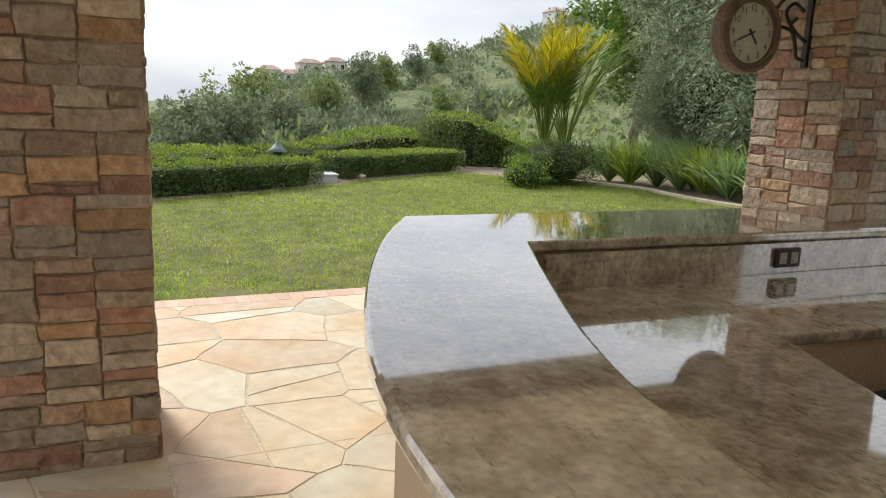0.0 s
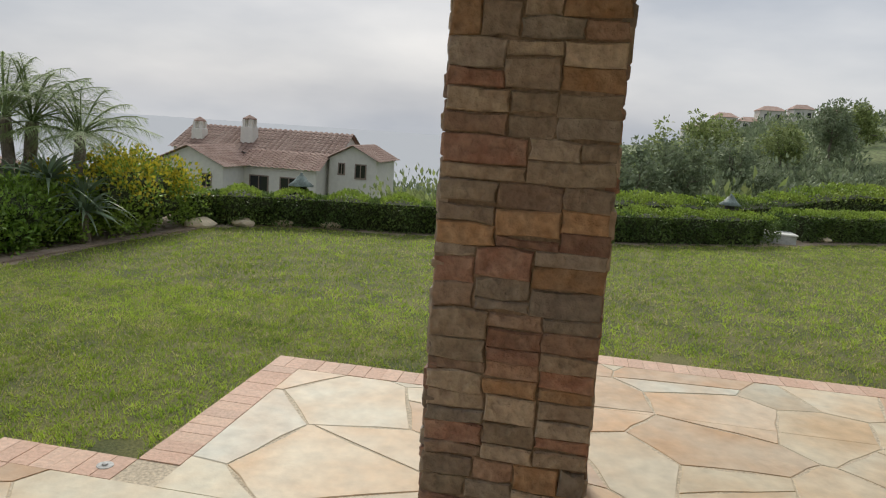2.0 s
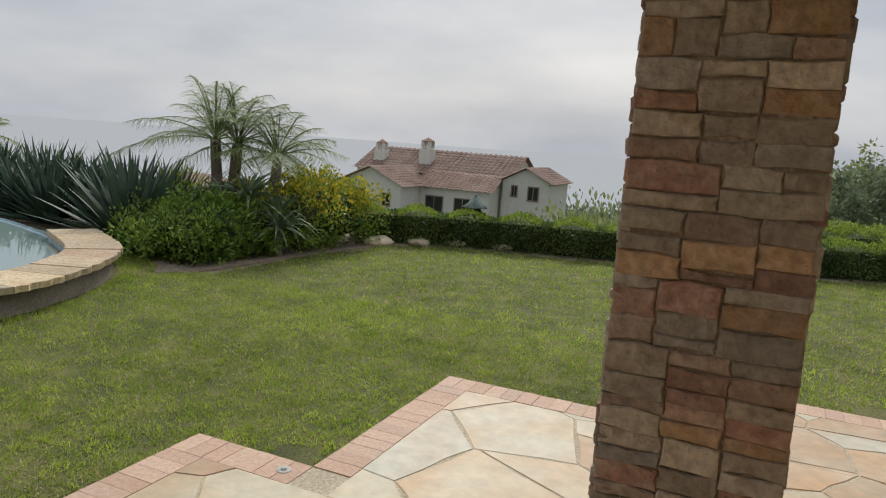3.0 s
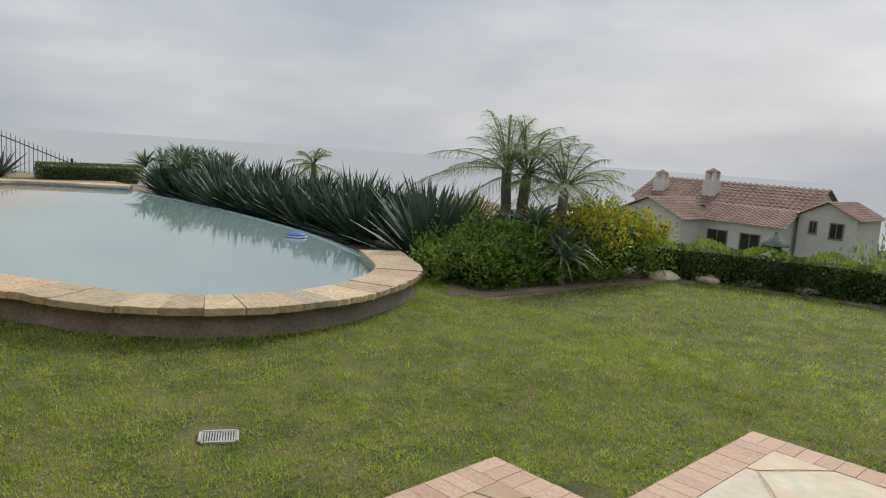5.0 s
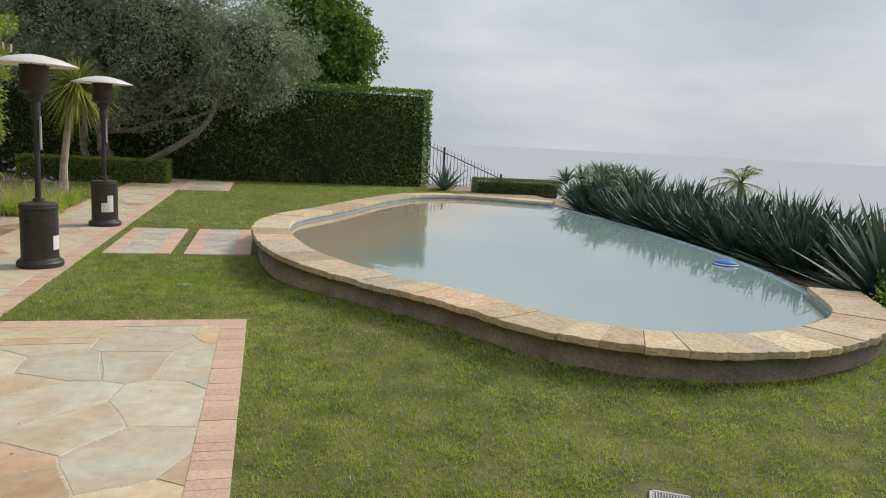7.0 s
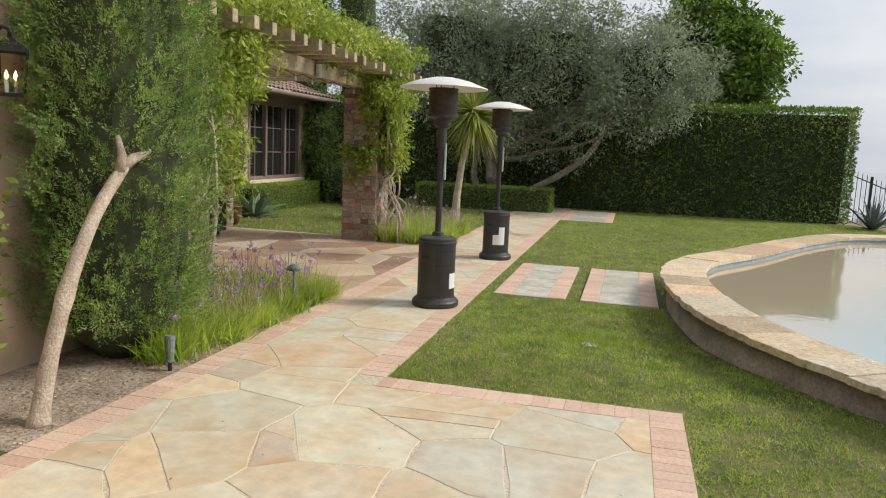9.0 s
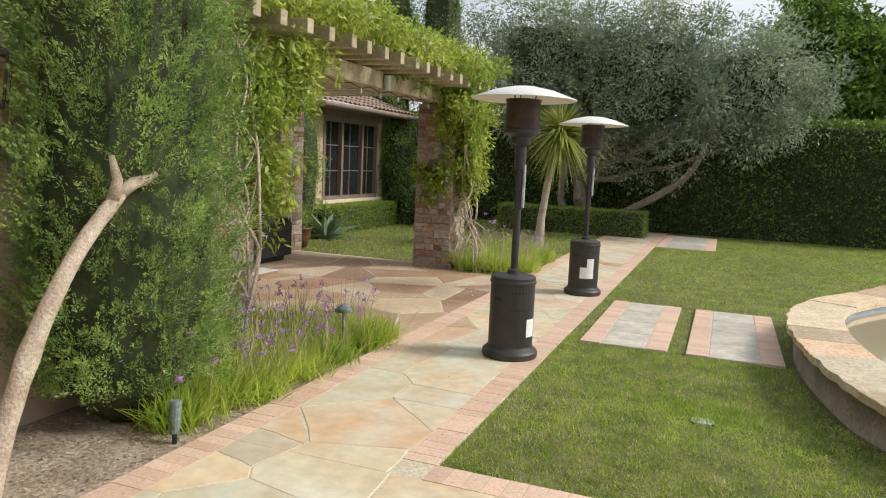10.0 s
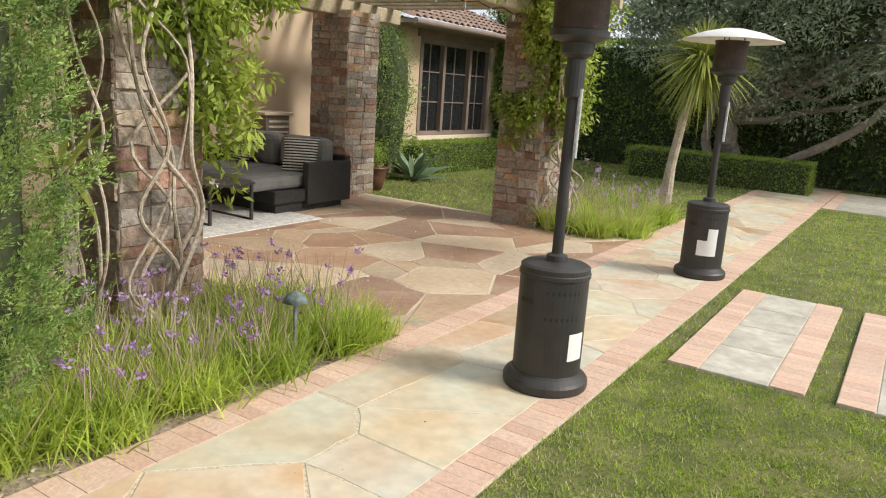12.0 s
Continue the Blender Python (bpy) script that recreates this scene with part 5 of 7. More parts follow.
tree("broadleaf_tree", (4.3, 19.6, 0), (4.2, 19.6, 2.4), [((4.2, 19.6, 4.3), (1.5, 1.5, 1.7), 1.0), ((3.4, 19.6, 5.6), (1.3, 1.2, 1.3), 0.5)], 340, 80, 0.16, L_TREE, "bright green broadleaf tree rising behind the hedge", 7, 0.5, 0.34, 0.14, 82)
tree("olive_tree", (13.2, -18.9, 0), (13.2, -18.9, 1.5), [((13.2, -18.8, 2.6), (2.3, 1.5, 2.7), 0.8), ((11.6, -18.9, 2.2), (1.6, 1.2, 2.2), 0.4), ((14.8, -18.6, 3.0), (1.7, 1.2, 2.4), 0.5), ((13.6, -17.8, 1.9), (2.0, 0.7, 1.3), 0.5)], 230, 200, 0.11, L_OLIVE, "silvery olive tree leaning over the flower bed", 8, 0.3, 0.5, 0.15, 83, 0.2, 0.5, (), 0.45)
tree("broadleaf_tree", (18.0, -19.5, 0), (18.0, -19.5, 2.0), [((17.6, -19.3, 3.6), (2.0, 1.6, 2.2), 1.0)], 200, 60, 0.14, L_TREE, "leafy green tree behind the palms", 6, 0.5, 0.4, 0.14, 84)
for x, y, k in ((-8.8, 17.8, 85), (-7.4, 18.4, 86)):
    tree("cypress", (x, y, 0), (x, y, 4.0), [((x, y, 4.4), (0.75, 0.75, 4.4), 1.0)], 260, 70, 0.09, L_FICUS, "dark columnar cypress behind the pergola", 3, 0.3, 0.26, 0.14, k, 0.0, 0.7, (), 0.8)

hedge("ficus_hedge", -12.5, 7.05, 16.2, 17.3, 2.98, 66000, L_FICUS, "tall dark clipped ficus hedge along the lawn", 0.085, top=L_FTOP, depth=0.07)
hedge("box_hedge", -4.0, -0.4, 14.05, 14.85, 0.62, 16000, L_BOXB, "low bright clipped box hedge by the path", 0.035, depth=0.025)
hedge("box_hedge", -6.7, -6.15, 9.5, 12.7, 0.58, 13000, L_BOXB, "low bright clipped box hedge under the window", 0.035, depth=0.025)
hedge("box_hedge", 8.2, 10.9, 14.6, 15.3, 0.42, 9000, L_BOX, "low clipped hedge beyond the pool", 0.045, depth=0.03)

# ---- yucca ----
yu = thing("yucca_tree", (-2.05, 10.5, 0), "slender yucca tree with a spiky yellow-green head", "yucca")
part("trunk", tube(bmesh.new(), [(-2.05, 10.5, -0.1), (-2.02, 10.5, 0.6), (-1.93, 10.48, 1.3), (-1.72, 10.45, 2.1)], [0.11, 0.075, 0.065, 0.06], 10), VINEBARK, yu, "smooth pale trunk")
rng = np.random.default_rng(8)
d = unit(rng.normal(size=(420, 3)) * np.array([1, 1, 0.9]) + np.array([0, 0, 0.15]))
blades("head", np.array([-1.72, 10.45, 2.25]) + d * 0.1, d, rng.uniform(0.65, 0.9, 420), 0.045, 0.35, L_YUCCA, yu, "spiky leaf head", 4, rng, 0.3)


# ---- juniper, flower beds ----
def juniper(loc, r, height, n, label, seed):
    rng = np.random.default_rng(seed)
    th = thing("juniper", loc, label, "juniper")
    z = rng.uniform(0.03, 1, n) ** 0.9 * height
    prof = np.interp(z / height, (0, 0.08, 0.3, 0.7, 1), (0.6, 0.95, 1.0, 0.85, 0.35))
    a = rng.uniform(0, 2 * math.pi, n)
    lump = 1 + 0.13 * np.sin(a * 5 + z * 2.3) + 0.16 * np.sin(a * 9 - z * 7.1) + 0.08 * np.sin(a * 17 + z * 13)
    rad = rng.uniform(0.74, 1.0, n) * lump * prof
    c = np.stack([loc[0] + np.cos(a) * rad * r[0], loc[1] + np.sin(a) * rad * r[1], loc[2] + z], 1)
    out = np.stack([np.cos(a), np.sin(a), np.full(n, 1.0)], 1)
    # every spray is a tapering plume of short scaly twigs
    per = 52
    t = rng.uniform(0, 1, (n * per, 1)) ** 0.8
    axis = unit(out * np.array([1, 1, 0.9]) + rng.normal(0, 0.38, (n, 3)))
    C, O = np.repeat(c, per, 0), np.repeat(axis, per, 0)
    size = np.repeat(rng.uniform(0.12, 0.27, n), per)[:, None]
    away = rng.normal(0, 1, (n * per, 3))
    away = unit(away - O * (away * O).sum(1, keepdims=True))
    p = C + O * t * size + away * (0.004 + 0.034 * rng.random((n * per, 1)) * (1 - t))
    d = O * (0.55 + 0.7 * t) + away * (1.05 - 0.75 * t)
    ln = rng.uniform(0.014, 0.03, n * per) * (1.15 - 0.4 * t[:, 0])
    leaves("sprays", p, d, ln, ln * 0.34, L_CYP, th, "", rng)
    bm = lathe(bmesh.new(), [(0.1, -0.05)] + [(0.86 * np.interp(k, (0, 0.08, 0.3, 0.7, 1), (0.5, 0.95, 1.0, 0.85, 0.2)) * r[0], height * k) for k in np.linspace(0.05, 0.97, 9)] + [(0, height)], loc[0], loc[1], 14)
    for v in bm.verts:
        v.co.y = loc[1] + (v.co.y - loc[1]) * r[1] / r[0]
    part("core", bm, CORE, th, "dark twig core with inner shade in its colour")
    part("trunk", tube(bmesh.new(), [(loc[0], loc[1], -0.1), (loc[0], loc[1], height * 0.6)], [0.09, 0.04], 8), BARK, th)
    return th


juniper((-1.98, -0.1, 0.0), (0.5, 0.62), 4.3, 5300, "large shaggy green juniper against the house wall", 91)


def tuft(name, x, y, n, h, label, seed, leaf=None, bloom=0, spread=0.9, stalks=0, width=0.011):
    """A clump of narrow leaves with thin flower stalks."""
    rng = np.random.default_rng(seed)
    th = thing(name, (x, y, 0), label, "flower clump", "flowering grass clumps")
    n = n * 2
    d = unit(np.concatenate([rng.normal(0, spread * 0.5, (n, 2)), np.ones((n, 1))], 1))
    pos = np.stack([x + rng.normal(0, 0.09, n), y + rng.normal(0, 0.09, n), np.zeros(n)], 1)
    blades("leaves", pos, d, rng.uniform(0.6, 1.15, n) * h, width, rng.uniform(0.1, 0.5, n), leaf or L_GRASSY, th, "", 4, rng, 0.25)
    if stalks:
        d = unit(np.concatenate([rng.normal(0, 0.32, (stalks, 2)), np.ones((stalks, 1))], 1))
        pos = np.stack([x + rng.normal(0, 0.1, stalks), y + rng.normal(0, 0.1, stalks), np.zeros(stalks)], 1)
        ln = rng.uniform(1.0, 1.5, stalks) * h
        blades("flower_stem", pos, d, ln, 0.006, 0.05, L_DRY, th, "thin dry flower stalks", 3, rng, 0.8)
        if bloom:
            tips = (pos + d * ln[:, None] - np.array([0, 0, 0.05]) * ln[:, None])[:bloom]
            q = np.repeat(tips, 14, 0) + rng.normal(0, 0.010, (bloom * 14, 3))
            e = rng.normal(0, 1, (bloom * 14, 3)) + np.array([0, 0, 0.3])
            leaves("blossoms", q, e, 0.028, 0.015, L_LILAC, th, "lilac blossoms", rng)
    return th


rng = np.random.default_rng(77)
k = 0
for x, y, n, h, st, bl in ((-1.48, 2.0, 240, 0.4, 26, 3), (-1.5, 2.25, 240, 0.36, 14, 2), (-1.85, 2.2, 240, 0.42, 40, 4), (-2.25, 2.2, 220, 0.42, 40, 4), (-1.5, 0.5, 220, 0.34, 20, 4), (-1.5, 1.0, 220, 0.34, 24, 5), (-1.5, 1.5, 220, 0.34, 20, 4), (-2.2, 0.95, 220, 0.4, 40, 6), (-1.6, -0.12, 260, 0.42, 6, 2), (-1.62, 0.2, 280, 0.42, 8, 2), (-1.7, 0.55, 240, 0.36, 26, 5), (-1.62, 0.85, 240, 0.36, 40, 7), (-1.75, 1.15, 220, 0.36, 50, 9), (-1.6, 1.35, 220, 0.34, 50, 8),
                           (-1.95, 0.75, 200, 0.36, 45, 7), (-2.1, 1.25, 200, 0.38, 50, 8), (-1.75, 1.65, 300, 0.42, 40, 6), (-1.62, 1.9, 320, 0.38, 16, 2), (-2.05, 1.8, 240, 0.42, 45, 7), (-2.4, 1.5, 200, 0.4, 40, 6),
                           (-2.45, 1.95, 240, 0.42, 40, 5), (-2.7, 1.2, 200, 0.4, 30, 4)):
    tuft("society_garlic", x, y, n, h, "bright strappy clump with thin lilac flower stalks", 100 + k, None, (2 * bl + 2) // 3, 0.95, st)
    k += 1
for x, y, h in ((-2.2, 6.75, 0.5), (-1.75, 6.75, 0.5), (-1.45, 7.1, 0.42), (-2.1, 7.3, 0.6), (-1.6, 7.7, 0.5), (-2.0, 8.1, 0.55), (-1.5, 8.4, 0.45)):
    tuft("lavender", x, y, 420, h, "bushy green lavender with dry flower spikes", 100 + k, L_GRASSY, 4, 1.0, 46)
    k += 1
rosette("agave", (-5.95, 9.0, 0.0), 28, 0.85, 0.16, L_ALOE, "broad-leaved green agave by the house", up=(5, 75), droop=0.25, seed=131)
rosette("bromeliad", (-2.55, 0.95, 0.5), 14, 0.7, 0.05, L_YUCCA, "lime strappy leaves beside the juniper", "plant", (10, 70), 0.4, 132, 0.5)
shrub("wall_creeper", (-2.25, -1.25, 0.85), (0.16, 0.3, 0.85), 60, 16, 0.07, L_YUCCA, "yellow-green creeper on the house wall", None, 0.5)


# ---- fallen leaves and twigs on the bare bed, petals on the terrace ----
def litter(name, n, x0, x1, y0, y1, z, size, material, label, seed):
    rng = np.random.default_rng(seed)
    p = np.stack([rng.uniform(x0, x1, n), rng.uniform(y0, y1, n), np.full(n, z) + rng.uniform(0, 0.006, n)], 1)
    d = np.concatenate([rng.normal(size=(n, 2)), rng.normal(0, 0.18, (n, 1))], 1)
    s = rng.uniform(0.5, 1.6, n) * size
    return tagged(leaves(name, p, d, s, s * rng.uniform(0.15, 0.6, n), material, None, "", rng), label, "leaf litter", kind="stuff")


litter("leaf_litter", 2600, -2.3, -1.35, -3.2, 0.4, 0.004, 0.022, L_DRY, "dry brown leaves and chips on the bare soil", 401)
litter("leaf_litter", 240, -4.6, -1.4, 2.6, 6.9, 0.024, 0.024, L_WHITEF, "fallen pale petals on the terrace stones", 402)
litter("leaf_litter", 160, -1.3, 1.6, -3.0, 6.0, 0.024, 0.014, L_DRY, "a few dry leaf scraps on the paving", 403)


# ---- grass blades of the lawn ----
rng = np.random.default_rng(5)
PAVED = [(-1.33, 0, -0.1, 16.0), (-1.4, 1.93, -12, 0), (1.9, 4.9, -12, -4.4), (4.8, 6.45, -12, -5.07), (6.4, 7.3, -12, -6.3), (-7.4, -1.33, -4, 7.0), (0.14, 0.93, 3.2, 5.48), (1.08, 1.95, 3.2, 5.48), (0.0, 1.2, 12.4, 15.6)]


def lawn_blades(name, x0, x1, y0, y1, n, size, width):
    """Mown grass: leaning green blades, dry ones among them where the turf is worn, thin spots that show the soil."""
    x, y = rng.uniform(x0, x1, n), rng.uniform(y0, y1, n)
    ok = inside(LAWN_LINE, x, y) & ~inside(POOL_OUT, x, y) & ~inside(POOL_RING, x, y)
    for a, b, c, d2 in PAVED:
        ok &= ~((x > a) & (x < b) & (y > c) & (y < d2))
    patch = 0.5 + 0.5 * np.sin(x * 1.1 + np.sin(y * 0.8) * 2) * np.sin(y * 1.3 + np.sin(x * 0.9) * 2)
    fleck = 0.5 + 0.5 * np.sin(x * 5.3 + np.sin(y * 4.1) * 2.2) * np.sin(y * 6.1 + np.sin(x * 4.7) * 2.0)
    fine = 0.5 + 0.5 * np.sin(x * 23 + np.sin(y * 17 + x * 5) * 2.4) * np.sin(y * 27 + np.sin(x * 19 - y * 6) * 2.1)
    ok &= rng.random(n) < (0.7 + 0.2 * patch + 0.1 * fleck) * (0.42 + 0.58 * fine)
    for hx, hy, hr in ((3.92, -3.3, 0.2), (4.98, -4.9, 0.13), (7.4, -7.6, 0.16)):
        ok &= (np.hypot(x - hx, y - hy) > hr * (0.6 + 0.5 * fleck))
    x, y, patch, fleck, fine = x[ok], y[ok], patch[ok], fleck[ok], fine[ok]
    m = len(x)
    lush = np.exp(-((x - 1.3) ** 2 + (y - 1.6) ** 2) / 0.12)
    stripe = np.sign(np.sin(x * 5.2)) * 0.22
    d = unit(np.concatenate([rng.normal(0, 0.7, (m, 2)) + np.stack([np.zeros(m), stripe], 1), np.ones((m, 1))], 1))
    ln = rng.uniform(0.6, 1.3, m)[:, None] * size * (0.65 + 0.3 * fleck + 0.5 * fine + 1.2 * lush)[:, None]
    s = unit(np.cross(d, rng.normal(size=(m, 3)))) * width * 0.5
    p = np.stack([x, y, ground_z(x, y) - 0.004], 1)
    v = np.stack([p - s, p + s, p + d * ln], 1)
    dry = rng.random(m) < (0.09 + 0.34 * patch * (1 - fleck)) * (1 - lush)
    for pick, mat, label in ((~dry, BLADE, "short mown green grass"), (dry, STRAW, "dry straw-coloured blades among the mown grass")):
        k = int(pick.sum())
        ob = arrays(name, v[pick].reshape(-1, 3), np.arange(3 * k).reshape(k, 3), mat)
        tagged(ob, label, "grass", kind="stuff")


lawn_blades("lawn_grass", 0, 8.0, -6.3, 3.5, 760000, 0.03, 0.0065)
lawn_blades("lawn_grass", 0, 8.0, 3.5, 16.2, 230000, 0.034, 0.010)
lawn_blades("lawn_grass", 8.0, 18, -17, -1.4, 340000, 0.036, 0.011)
lawn_blades("lawn_grass", 6.4, 8.0, -17, -6.3, 60000, 0.034, 0.009)
lawn_blades("lawn_grass", -7.5, -1.3, 7.0, 16.2, 50000, 0.045, 0.012)


# ---- pergola ----
ledge_pillar("pergola_pillar", -3.08, -2.5, 1.25, 1.83, 2.44, "square pergola pillar of warm ledge stone wrapped in vines", 7, (0.08, 0.15), (0.13, 0.28), group="pergola pillars")
ledge_pillar("pergola_pillar", -3.03, -2.45, 6.6, 7.18, 2.44, "square pergola pillar of reddish ledge stone, vines above", 8, (0.06, 0.11), (0.12, 0.24), group="pergola pillars")
ledge_pillar("pergola_pillar", -6.0, -5.35, 6.5, 7.15, 2.5, "square ledge stone pillar against the house wall", 9, (0.07, 0.12), (0.12, 0.28), group="pergola pillars")
pg = thing("pergola", (-4.4, 4.2, 2.4), "weathered timber pergola on stone pillars, overgrown with vines", "pergola")
part("beam", cuboid(-2.92, -2.62, 0.4, 7.9, 2.44, 2.64, 0.012), WOOD, pg, "pale weathered beam")
part("beam", cuboid(-5.85, -5.55, 0.4, 7.9, 2.44, 2.64, 0.012), WOOD, pg)
raf = bpy.data.meshes.new("rafter")
bm = cuboid(-6.6, -2.1, -0.05, 0.05, 2.64, 2.765, 0.008)
bm.to_mesh(raf)
bm.free()
raf.materials.append(WOOD)
for k in range(20):
    ob = new("rafter", raf)
    ob.parent = pg
    ob.matrix_parent_inverse = Matrix.Translation(-pg.location)
    ob.location = (random.uniform(-0.03, 0.03), 0.55 + k * 0.375, 0)
lamp = thing("beam_light", (-2.57, 4.55, 2.42), "small grey cylinder light fixed to the pergola beam", "light")
part("body", tube(bmesh.new(), [(-2.57, 4.55, 2.42), (-2.57, 4.55, 2.6)], 0.04, 14), GALV, lamp)
part("cap", lathe(bmesh.new(), [(0, 2.61), (0.045, 2.61), (0.045, 2.595), (0, 2.595)], -2.57, 4.55, 14), BLACK, lamp)
strand = thing("string_lights", (-2.6, 4, 2.42), "dark cable with small clear bulbs under the beam", "string lights")
pts = [(-2.66, 0.8 + k * 0.25, 2.43 - 0.035 * (k % 2)) for k in range(27)]
part("cable", tube(bmesh.new(), pts, 0.006, 5), IRON, strand)
for p in pts[1::2]:
    part("bulb", lathe(bmesh.new(), [(0, p[2] - 0.075), (0.014, p[2] - 0.06), (0.018, p[2] - 0.04), (0.011, p[2] - 0.015), (0.011, p[2])], p[0], p[1], 8), GALV, strand)


def climber(name, x, y, lines, leafs, label, seed, size=0.075):
    """Bare twisting stems and masses of leaves round a pillar."""
    rng = np.random.default_rng(seed)
    th = thing(name, (x, y, 0), label, "climbing vine", "climbing vines")
    for line, r in lines:
        part("vine_stem", tube(bmesh.new(), [tuple(q) for q in smooth_line(line, 6)], np.linspace(r, r * 0.6, (len(line) - 1) * 6 + 1), 7), VINEBARK, th, "bare pale twisting stem")
    P, D = [], []
    for c, r, n, per in leafs:
        cc = crown_centers(rng, n, c, r, 0.2, 0.3)
        p, d = clumps(rng, cc, np.full(n, 0.12), per, 0.7)
        P.append(p), D.append(d)
    p, d = np.concatenate(P), np.concatenate(D) + np.array([0, 0, -0.5])
    s = rng.uniform(0.6, 1.3, len(p)) * size
    leaves("leaves", p, d, s, s * 0.38, L_VINE, th, "", rng)
    k = rng.choice(len(p), max(12, len(p) // 190), replace=False)
    q = np.repeat(p[k], 5, 0) + rng.normal(0, 0.006, (len(k) * 5, 3))
    leaves("blossoms", q, rng.normal(size=(len(q), 3)) + np.array([0.3, -0.3, 0.2]), 0.035, 0.028, L_WHITEF, th, "pale pink-white blossoms", rng)
    return th


rng = np.random.default_rng(17)
X, Y = -2.44, 1.2
vl = []
for k in range(6):
    a, b = rng.uniform(-0.12, 0.3), rng.uniform(-0.05, 0.45)
    x0, y0 = X + 0.05 + rng.uniform(0, 0.12), Y + 0.1 + a
    line = [(x0, y0, 0.0)]
    for z in (0.35, 0.75, 1.15, 1.6, 2.1, 2.5):
        line.append((X + 0.05 + rng.uniform(-0.02, 0.16), Y + 0.2 + b * 0.6 + rng.uniform(-0.28, 0.28), z + rng.uniform(-0.08, 0.08)))
    vl.append((line, rng.uniform(0.009, 0.019)))
for k in range(4):
    line = [(X - 0.25 + rng.uniform(-0.2, 0.2), Y - 0.05, 0.0)]
    for z in (0.4, 0.8, 1.2, 1.7, 2.3):
        line.append((X - 0.2 + rng.uniform(-0.25, 0.25), Y - 0.06 + rng.uniform(-0.06, 0.02), z))
    vl.append((line, rng.uniform(0.008, 0.015)))
climber("climbing_vine", X, Y, vl, [((-2.45, 1.75, 2.1), (0.3, 0.5, 0.7), 120, 46), ((-2.35, 1.9, 1.35), (0.18, 0.3, 0.5), 34, 34), ((-2.6, 0.8, 2.4), (0.5, 0.6, 0.6), 130, 44), ((-2.4, 2.3, 2.35), (0.25, 0.4, 0.4), 40, 36), ((-2.85, 1.0, 1.9), (0.3, 0.2, 0.5), 22, 32)],
        "flowering vine with bare twisting stems climbing a stone pillar", 18)
X, Y = -2.42, 6.9
vl = []
for k in range(8):
    x0, y0 = X + rng.uniform(0.1, 0.5), Y - 0.2 + rng.uniform(-0.2, 0.2)
    line = [(x0, y0, 0.0)]
    for z in (0.3, 0.6, 0.9, 1.2, 1.7, 2.2):
        line.append((X + 0.06 + rng.uniform(-0.02, 0.32) * (1.3 - z * 0.4), Y - 0.15 + rng.uniform(-0.25, 0.25), z))
    vl.append((line, rng.uniform(0.012, 0.024)))
climber("climbing_vine", X, Y, vl, [((-2.3, 6.85, 1.75), (0.28, 0.42, 0.75), 150, 44), ((-2.75, 6.5, 1.35), (0.35, 0.12, 0.28), 34, 36), ((-2.35, 6.7, 2.5), (0.45, 0.7, 0.4), 130, 44), ((-2.55, 6.45, 2.1), (0.2, 0.12, 0.4), 16, 30)],
        "leafy vine with bare stems climbing the far pergola pillar", 19)
climber("climbing_vine", -4.4, 4.0, [([(-2.6, 1.4, 2.5), (-2.9, 2.6, 2.9), (-3.1, 4.0, 2.86), (-2.8, 5.6, 2.9), (-2.9, 6.9, 2.86)], 0.02)],
        [((-2.85, y, 2.98), (1.0, 0.55, 0.34), 150, 44) for y in (0.7, 1.5, 2.3, 3.1, 3.9, 4.7, 5.5, 6.3, 7.1)] + [((-5.0, y, 2.98), (1.2, 0.8, 0.22), 40, 30) for y in (1.5, 3.0, 4.5, 6.0)],
        "mass of flowering vine lying over the pergola rafters", 20)
shrub("wall_ivy", (-6.45, 8.85, 1.35), (0.3, 0.6, 1.5), 380, 44, 0.05, L_CYP, "tall dark evergreen climber beside the window", None, 0.3)
shrub("wall_ivy", (-6.5, 13.35, 1.5), (0.4, 0.55, 1.7), 260, 40, 0.09, L_FICUS, "dark evergreen shrub at the house corner", None, 0.4)
shrub("shrub", (-5.9, 13.3, 0.5), (0.7, 0.5, 0.55), 90, 40, 0.08, L_FICUS, "dark shrub at the corner of the house", None, 0.4)

# ---- house wing with the window ----
WX = -6.75
wall = thing("wall_north", (WX, 9.0, 0), "sand-coloured stucco house wall with a wide window", "wall", kind="structure")
bm = bmesh.new()
box(bm, WX - 0.3, WX, -0.2, 10.15, -0.1, 2.7)
box(bm, WX - 0.3, WX, 12.75, 13.2, -0.1, 2.7)
box(bm, WX - 0.3, WX, 10.15, 12.75, -0.1, 0.66)
box(bm, WX - 0.3, WX, 10.15, 12.75, 2.46, 2.7)
part("masonry", bm, STUCCO, wall)
struct("wall_end", cuboid(-12, WX - 0.3, 12.9, 13.2, -0.1, 2.7), STUCCO, "sand-coloured stucco end wall", "wall")
struct("wall_back", cuboid(-12.3, -12, -4, 13.2, -0.1, 2.7), STUCCO, "inner wall of the house", "wall")
struct("wall_side", cuboid(-12, -2.9, -0.5, -0.2, -0.1, 3.0), STUCCO, "sand-coloured stucco wall of the covered terrace", "wall")
struct("floor", cuboid(-12, WX - 0.3, -0.2, 12.9, -0.1, 0.01), CEIL, "dark wooden floor inside the house", "floor")
struct("ceiling_inner", cuboid(-12, WX - 0.3, -0.2, 12.9, 2.7, 2.8), CEIL, "plain ceiling inside the house", "ceiling")
win = thing("window_1", (WX, 11.45, 0.66), "wide brown-framed casement window with dark panes", "window", kind="structure")
y0, y1, z0, z1 = 10.15, 12.75, 0.66, 2.46
